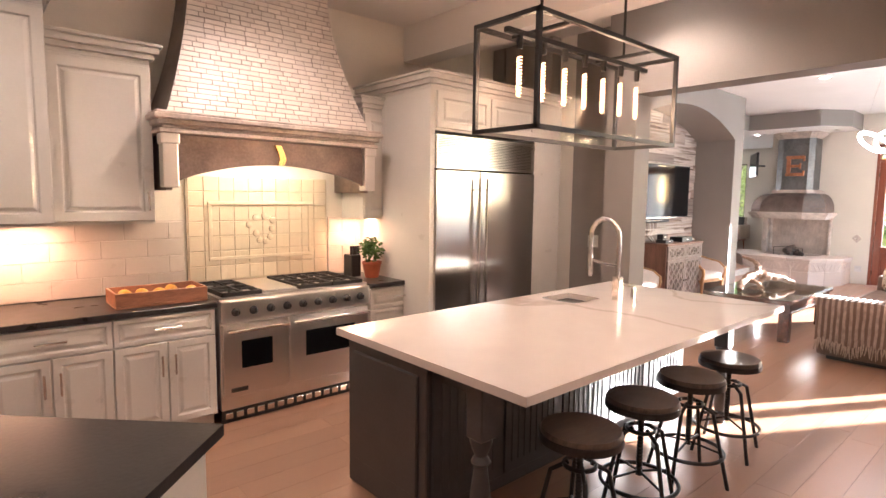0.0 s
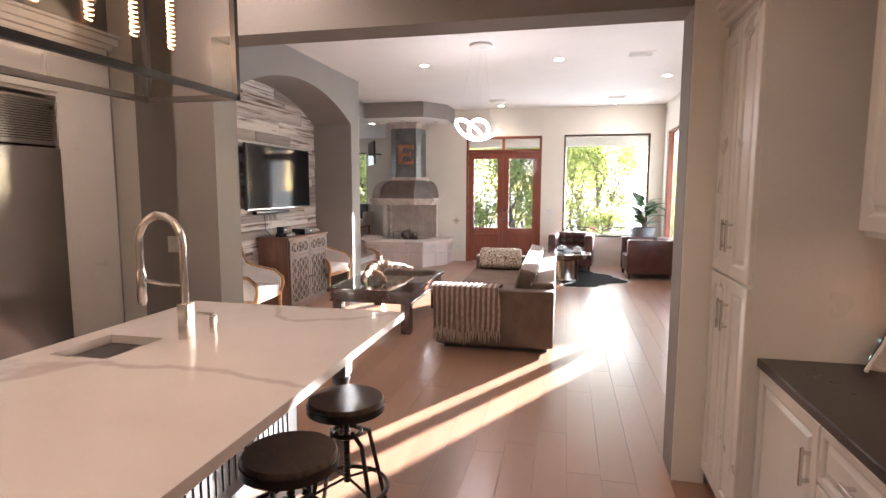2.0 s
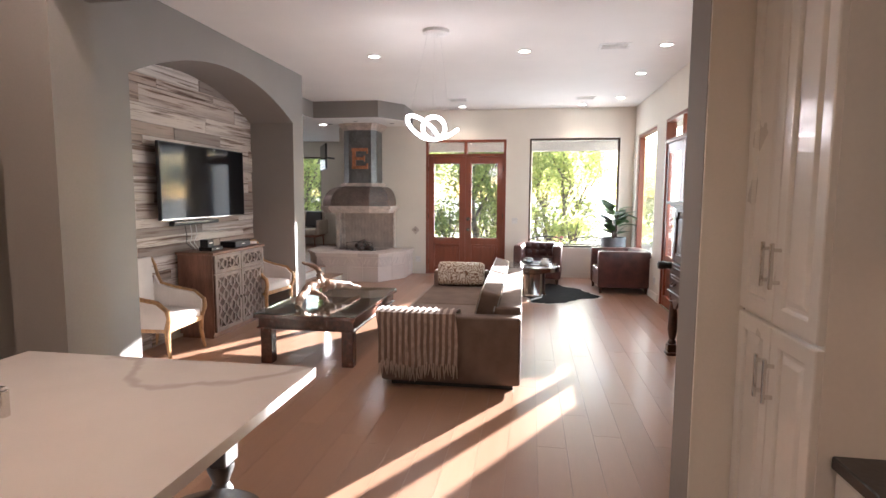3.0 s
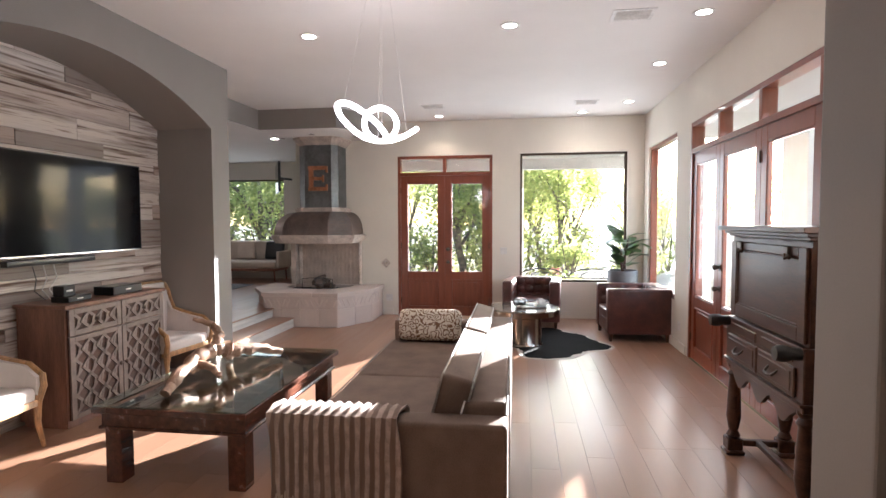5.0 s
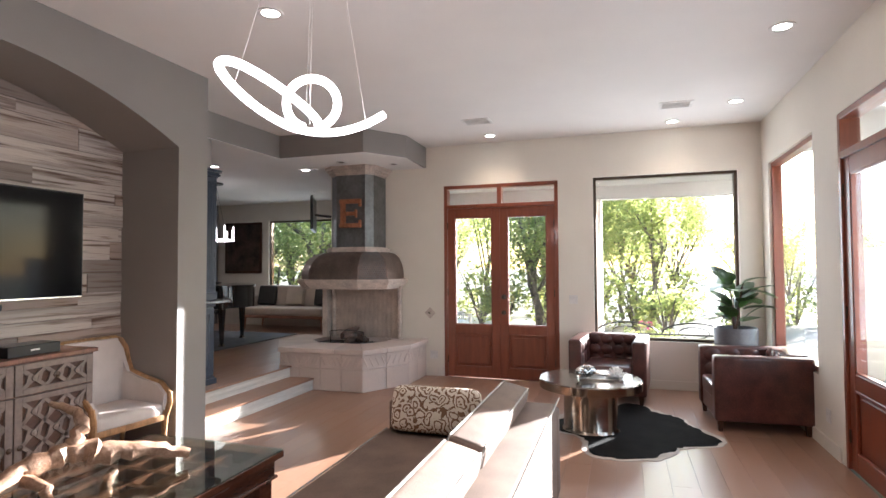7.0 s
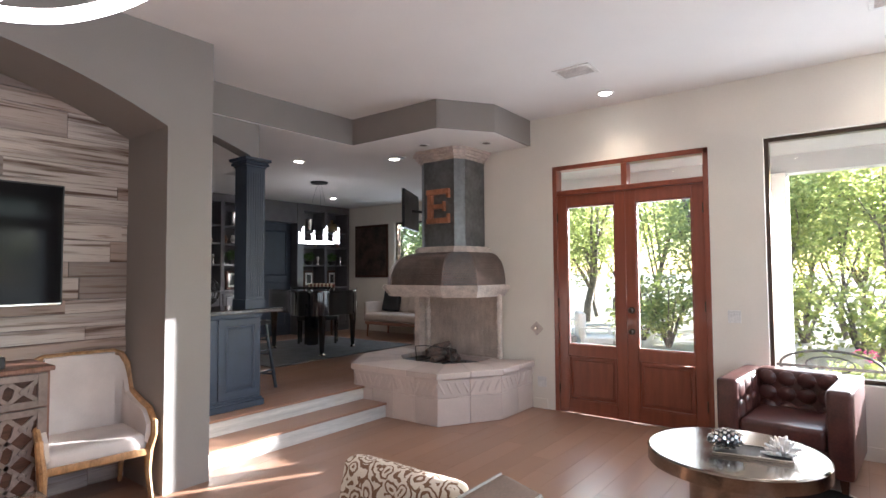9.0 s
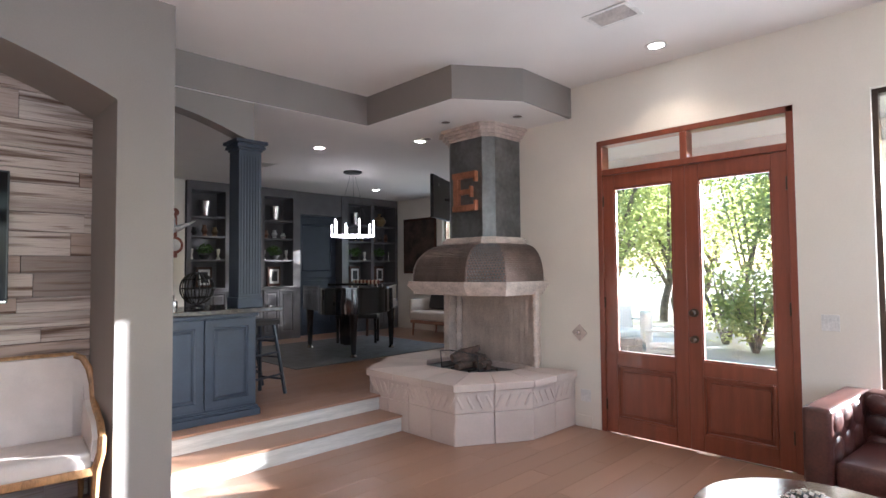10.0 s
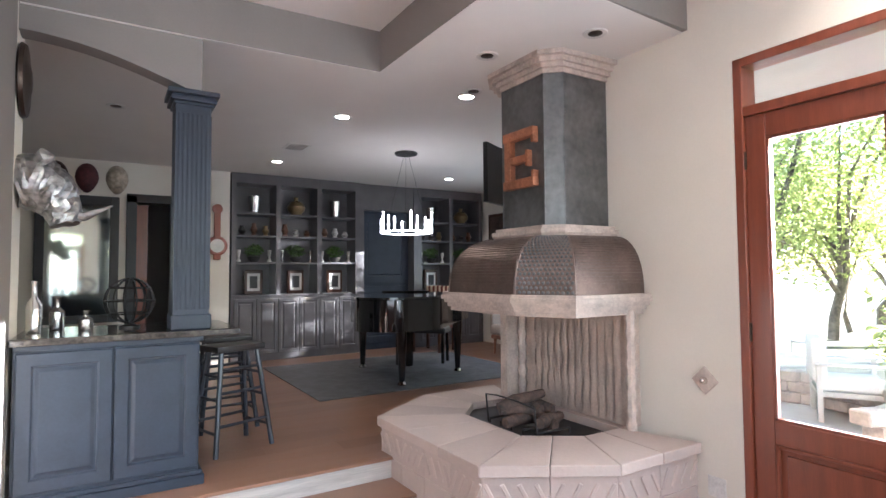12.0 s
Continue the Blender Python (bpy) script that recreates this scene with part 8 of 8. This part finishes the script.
# ---- outdoors ----
M_PATIO = material("pale_flagstone", (0.55, 0.51, 0.46), 0.75, scale=3, fine=30, vary=0.15, bump=0.3, random_tint=0.4)
M_STUCCO = material("pale_stucco", (0.62, 0.60, 0.56), 0.85, vary=0.04, bump=0.2)
M_PORCH = material("grey_porch_paint", (0.36, 0.36, 0.355), 0.8, vary=0.04)
M_BARK = material("grey_brown_bark", (0.19, 0.155, 0.125), 0.85, scale=8, fine=40, vary=0.3, bump=0.8)
M_LEAFA = leaf_material("sunlit_leaf", (0.44, 0.47, 0.17), (0.24, 0.30, 0.10), 0.8)
M_LEAFB = leaf_material("yellow_green_leaf", (0.48, 0.49, 0.18), (0.27, 0.33, 0.11), 0.8)
structure("ground", bx((-60, -150, -0.4, 400, 150, -0.12)), material("dry_lawn_soil", (0.16, 0.15, 0.09), 0.9, scale=0.5, fine=6, vary=0.25, bump=0.4), "dry garden ground reaching far away", "ground")
structure("patio", bx((14.86, -9, -0.3, 24, 9, -0.03), (5.5, -8, -0.3, 14.86, -0.34, -0.03)), M_PATIO, "pale stone patio outside the doors", "patio")
structure("porch_roof_1", bx((14.862, -0.34, 2.80, 16.25, 5.6, 3.0), (15.95, -0.34, 2.60, 16.15, 5.6, 2.80)), M_PORCH, "pale porch ceiling and beam outside", "roof")
structure("porch_roof_2", bx((5.6, -1.45, 2.95, 14.86, -0.342, 3.15)), M_PORCH, "shallow porch ceiling outside the glazed doors", "roof")
for y0, y1 in ((1.79, 2.09), (5.3, 5.6), (-0.34, -0.12)):
    tagged(part("porch_column", bx((15.88, y0, -0.03, 16.2, y1, 2.60), bev=0.01), M_STUCCO), "square pale stucco porch column", "column", "porch columns")
# added pier: its shadow trims the sun stripes from door_2 to two
tagged(part("porch_column", bx((12.4, -2.0, -0.03, 13.05, -1.5, 2.95), bev=0.01), M_STUCCO), "broad stucco pier added to shade the nearer glazed doors", "column", "porch columns")
# added out of view: keeps low sun through window_2 off the floor
structure("garden_screen", bx((15.2, -2.1, -0.03, 16.75, -1.85, 1.74), (15.15, -2.14, 1.74, 16.8, -1.81, 1.8), bev=0.01), M_STUCCO, "unseen stucco wall added to block low sun", "wall")
structure("house_roof", bx((-2.6, -0.5, 3.5, 18.0, 12.2, 3.7)), M_STUCCO, "flat roof deck above the rooms", "roof")


def tree(seed, h, spread, leaves, mat, leaf_size=0.105, trunk_r=0.1, low=0.35):
    c = thing("tree", "leafy garden tree in full sun", "tree", "garden trees")
    rnd = random.Random(seed)
    bm = bmesh.new()
    top = []
    base = [Vector((0, 0, 0))]
    lean = Vector((rnd.uniform(-0.2, 0.2), rnd.uniform(-0.2, 0.2), 1))
    for k in range(1, 5):
        base.append(lean * (h * low * k / 4) + Vector((rnd.uniform(-1, 1), rnd.uniform(-1, 1), 0)) * 0.08)
    tube(bm, base, [trunk_r * (1.3 - 0.15 * k) for k in range(5)], 9)
    part("trunk", bm, M_BARK, c, smooth=True)
    for k in range(7):
        a = k * 0.9 + rnd.uniform(-0.3, 0.3)
        s = base[2 + k % 3]
        r = spread * rnd.uniform(0.45, 0.85)
        e = Vector((r * math.cos(a), r * math.sin(a), h * rnd.uniform(0.34, 0.95)))
        mid = s.lerp(e, 0.5) + Vector((rnd.uniform(-0.3, 0.3), rnd.uniform(-0.3, 0.3), h * 0.05))
        bm = bmesh.new()
        tube(bm, [s, mid, e], [trunk_r * 0.6, trunk_r * 0.35, trunk_r * 0.12], 7)
        part("limb", bm, M_BARK, c, smooth=True)
        top += [e, mid, mid.lerp(e, 0.5)]
    bm = bmesh.new()
    per = leaves // len(top)
    for i, p in enumerate(top):
        leafy(bm, per, p, (spread * 0.38, spread * 0.38, h * 0.16), leaf_size, seed * 100 + i)
    part("crown", bm, mat, c)
    return c


def shrub(seed, r, h, leaves, mat):
    c = thing("shrub", "dense sunlit garden shrub", "shrub", "garden shrubs")
    rnd = random.Random(seed)
    bm = bmesh.new()
    for k in range(7):
        a = k * 0.9
        tube(bm, [(0, 0, 0), (r * 0.3 * math.cos(a), r * 0.3 * math.sin(a), h * 0.5), (r * 0.6 * math.cos(a), r * 0.6 * math.sin(a), h * 0.9)], [0.03, 0.02, 0.006], 6)
    part("stem", bm, M_BARK, c)
    bm = bmesh.new()
    for k in range(9):
        leafy(bm, leaves // 9, (rnd.uniform(-0.6, 0.6) * r, rnd.uniform(-0.6, 0.6) * r, h * rnd.uniform(0.25, 0.8)), (r * 0.45, r * 0.45, h * 0.28), 0.11, seed * 31 + k)
    part("foliage", bm, mat, c)
    return c


ta = tree(1, 5.2, 2.3, 6200, M_LEAFA)
ta.matrix_world = pose(21.2, 3.5, -0.1)
tb = tree(2, 4.6, 2.4, 5600, M_LEAFB, low=0.3)
tb.matrix_world = pose(30.5, 1.0, -0.1)
td = tree(3, 6.0, 2.6, 6600, M_LEAFA, trunk_r=0.16, low=0.28)
td.matrix_world = pose(23.4, 3.1, -0.1, 0, 0, 40)
for o, spots in ((ta, ((22.5, 11.5, 30, 1.1), (26.5, 8.5, 200, 1.15), (30, 13, 70, 1.3), (13.5, -16, 30, 0.75), (22, 9.0, 100, 0.9))), (tb, ((30, -3.2, 90, 1.0), (31, 4.8, 160, 1.15), (29, -7, 20, 0.95), (31, -11, 240, 1.0), (32, 9.5, 240, 1.3), (26, -10, 10, 0.8), (34, -15, 50, 1.1), (20, -13, 10, 0.75), (16, -13.5, 80, 0.8))),
                 (td, ((25.0, 9.6, 210, 1.1), (21.5, 12.5, 100, 1.0), (20.8, 9.3, 300, 0.95), (28, 11, 10, 1.2)))):
    for x, y, r, s in spots:
        q = copy_thing(o, pose(x, y, -0.1, 0, 0, r))
        q.scale = (s, s, s)
te = tree(4, 4.1, 0.75, 2600, M_LEAFB, trunk_r=0.05, low=0.5)
te.matrix_world = pose(20.6, 1.0, -0.1)
tf = tree(7, 4.9, 1.35, 6400, M_LEAFB, leaf_size=0.085, trunk_r=0.045, low=0.3)
tf.matrix_world = pose(21.6, 2.6, -0.1)
for x, y, r, s in ((26.4, 0.2, 60, 1.15), (25.2, 1.5, 140, 1.2), (23.9, 3.0, 300, 1.1), (28.5, 0.6, 20, 1.4), (29.5, 2.6, 100, 1.4), (26.8, 3.6, 250, 1.25),
                   (21.4, 9.6, 80, 1.1), (24.3, 0.3, 35, 1.1), (23.5, -2.6, 120, 0.65), (27.3, 6.6, 15, 1.3), (28.6, 9.0, 160, 1.4)):
    q = copy_thing(tf, pose(x, y, -0.1, 0, 0, r))
    q.scale = (s, s, s)
sa = shrub(5, 0.9, 1.5, 800, M_LEAFB)
sa.matrix_world = pose(20.5, 2.6, -0.1)
sb2 = shrub(6, 0.8, 1.3, 800, M_LEAFB)
sb2.matrix_world = pose(20.2, 0.6, -0.1)
for o, spots in ((sa, ((22.0, -1.6, 1.0), (21.5, 1.2, 1.1), (22.5, 3.6, 1.25), (21.8, 5.2, 1.2), (24, 0.2, 1.2), (18.5, -3.6, 0.9), (24.5, -3.0, 1.2), (19.4, 10.2, 1.3), (19.3, 7.6, 1.2))),
                 (sb2, ((19.6, -1.0, 0.9), (23.2, 2.2, 1.3), (20.9, 4.4, 1.1), (17.6, -4.8, 1.2), (15.8, -5.6, 1.2), (21, -5.0, 1.1), (24, -6.5, 1.6), (20.2, -7.5, 1.4), (19.6, 8.8, 1.3)))):
    for i, (x, y, s) in enumerate(spots):
        q = copy_thing(o, pose(x, y, -0.1, 0, 0, 47 * i))
        q.scale = (s, s, s)


def garden_chair(m, lab, mat):
    c = thing("garden_chair", lab, "garden chair", "garden chairs", m)
    for x in (-0.33, 0.33):
        for y in (0.03, 0.6):
            part("leg", bx((x - 0.025, y - 0.025, 0, x + 0.025, y + 0.025, 0.58)), mat, c)
        part("armrest", bx((x - 0.04, 0.0, 0.58, x + 0.04, 0.64, 0.61), bev=0.005), mat, c)
    part("seat_frame", bx((-0.33, 0.02, 0.26, 0.33, 0.62, 0.31)), mat, c)
    bm = bmesh.new()
    soft(bm, -0.31, 0.0, 0.31, 0.31, 0.6, 0.43, 0.04)
    part("seat_cushion", bm, M_WHITECLOTH, c, smooth=True)
    bm = bmesh.new()
    soft(bm, -0.31, 0.52, 0.4, 0.31, 0.66, 0.86, 0.05)
    part("back_cushion", bm, M_WHITECLOTH, c, smooth=True)
    return c


M_WHITECLOTH = material("white_outdoor_cloth", (0.75, 0.73, 0.7), 0.85, vary=0.03, fine=150)
gc = garden_chair(pose(18.6, 4.7, -0.03, 0, 0, 30), "pale garden chair with white cushions", M_STUCCO)
copy_thing(gc, pose(18.8, 6.5, -0.03, 0, 0, 75))
copy_thing(gc, pose(19.3, 5.9, -0.03, 0, 0, -30))
fp = thing("garden_wall", "low curved stone seat wall on the patio", "garden wall", m=pose(18.0, 5.4, -0.03))
rnd = random.Random(31)
for row in range(3):
    for i in range(11):
        a = -1.9 + (i + 0.5 * (row % 2)) * 0.24
        bm = bmesh.new()
        box(bm, -0.13, -0.1, 0, 0.13, 0.1, 0.125, bev=0.015, m=pose(1.15 * math.cos(a) - 0.4, 1.15 * math.sin(a), row * 0.128, 0, 0, math.degrees(a) + 90 + rnd.uniform(-3, 3)))
        part("stone", bm, M_CAST, fp)
for x, y, r in ((11.6, -3.0, 200), (10.6, -3.4, 160), (12.9, -3.3, 120)):
    g = thing("patio_chair", "dark slatted metal patio chair", "garden chair", "patio chairs", pose(x, y, -0.03, 0, 0, r))
    part("seat", bx((-0.25, 0, 0.4, 0.25, 0.48, 0.43)), M_BLACK, g)
    for k in range(6):
        part("back_slat", bx((-0.23 + k * 0.085, 0.46, 0.43, -0.19 + k * 0.085, 0.49, 0.9)), M_BLACK, g)
    part("top_rail", bx((-0.25, 0.455, 0.9, 0.25, 0.495, 0.94), bev=0.005), M_BLACK, g)
    for lx in (-0.23, 0.23):
        for ly in (0.02, 0.46):
            part("leg", bx((lx - 0.014, ly - 0.014, 0, lx + 0.014, ly + 0.014, 0.42)), M_BLACK, g)
bn = thing("iron_bench", "black wrought iron garden bench under the window", "bench", m=pose(15.6, 1.0, -0.03, 0, 0, 90))
for k in range(2):
    bm = bmesh.new()
    cx = -0.45 + k * 0.9
    tube(bm, [(cx + 0.42 * math.cos(a), 0.0, 0.62 + 0.16 * math.sin(a)) for a in [math.pi * i / 14 for i in range(15)]], 0.012, 6)
    tube(bm, [(cx + 0.2 * math.cos(a), 0.0, 0.64 + 0.08 * math.sin(a)) for a in [2 * math.pi * i / 16 for i in range(16)]], 0.008, 6, closed=True)
    part("back_scroll", bm, M_BLACK, bn)
part("seat", bx((-0.9, -0.42, 0.42, 0.9, 0.0, 0.45)), M_BLACK, bn)
part("back_rail", bx((-0.9, -0.012, 0.6, 0.9, 0.012, 0.625)), M_BLACK, bn)
for x in (-0.86, 0.86):
    for y in (-0.4, 0.0):
        part("leg", bx((x - 0.015, y - 0.015, 0, x + 0.015, y + 0.015, 0.62 if y == 0 else 0.42)), M_BLACK, bn)
fl = thing("flower_bush", "low bush with pink blossoms under the window", "shrub", m=pose(16.2, 1.15, -0.03))
bm = bmesh.new()
leafy(bm, 500, (0, 0, 0.35), (0.5, 0.6, 0.35), 0.1, 77)
part("foliage", bm, M_LEAFA, fl)
bm = bmesh.new()
leafy(bm, 24, (0, 0.0, 0.68), (0.09, 0.16, 0.07), 0.05, 78)
part("blossom", bm, leaf_material("pink_petal", (0.6, 0.1, 0.25), (0.5, 0.08, 0.2)), fl, "pink blossoms")

# ---- floor planks ----
rnd = random.Random(40)
floor_ob = bpy.data.objects["floor"]
PW = 0.188
shared, rest = {}, []
rows = int(6.2 / PW)
for r in range(rows):
    y0 = RIGHT + r * PW
    x = KBACK - rnd.uniform(0, 1.8)
    while x < FARX:
        ln = rnd.choice((1.3, 1.6, 1.9, 2.2))
        a, b = max(x, KBACK), min(x + ln, FARX)
        if b - a > 0.05:
            near = 5.6 < x and x + ln < 12.0 and 0.1 < y0 < 4.9
            if near and b - a > ln - 1e-6:
                key = ln
                if key not in shared:
                    shared[key] = finish("plank", bx((0.0008, 0.0008, -0.018, ln - 0.0008, PW - 0.0008, 0.0)), M_OAK)
                o = new("plank", shared[key])
                o.parent = floor_ob
                o.location = (a, y0, 0)
            else:
                rest.append((a + 0.0008, y0 + 0.0008, -0.018, b - 0.0008, min(y0 + PW - 0.0008, 6.0), 0.0))
        x += ln


def joined(name, boxes, mat, parent, label):
    vs, fs = [], []
    for x0, y0, z0, x1, y1, z1 in boxes:
        k = len(vs)
        vs += [(x0, y0, z0), (x1, y0, z0), (x1, y1, z0), (x0, y1, z0), (x0, y0, z1), (x1, y0, z1), (x1, y1, z1), (x0, y1, z1)]
        fs += [tuple(k + i for i in f) for f in ((3, 2, 1, 0), (4, 5, 6, 7), (0, 1, 5, 4), (1, 2, 6, 5), (2, 3, 7, 6), (3, 0, 4, 7))]
    me = bpy.data.meshes.new(name)
    me.from_pydata(vs, [], fs)
    me.materials.append(mat)
    o = new(name, me)
    o.parent = parent
    return tagged(o, label, kind="stuff")


joined("plank_field", rest, M_OAK, floor_ob, "further oak planks")
up = []
y0 = 5.76
while y0 < 10.5:
    x = 11.22 - rnd.uniform(0, 1.5)
    while x < 17.6:
        ln = rnd.choice((1.3, 1.6, 1.9))
        a, b = max(x, 11.22), min(x + ln, 17.6)
        if b - a > 0.05:
            up.append((a + 0.0008, y0 + 0.0008, UP - 0.018, b - 0.0008, y0 + PW - 0.0008, UP))
        x += ln
    y0 += PW
joined("plank_field", up, M_OAK, bpy.data.objects["floor_upper"], "oak planks of the raised floor")
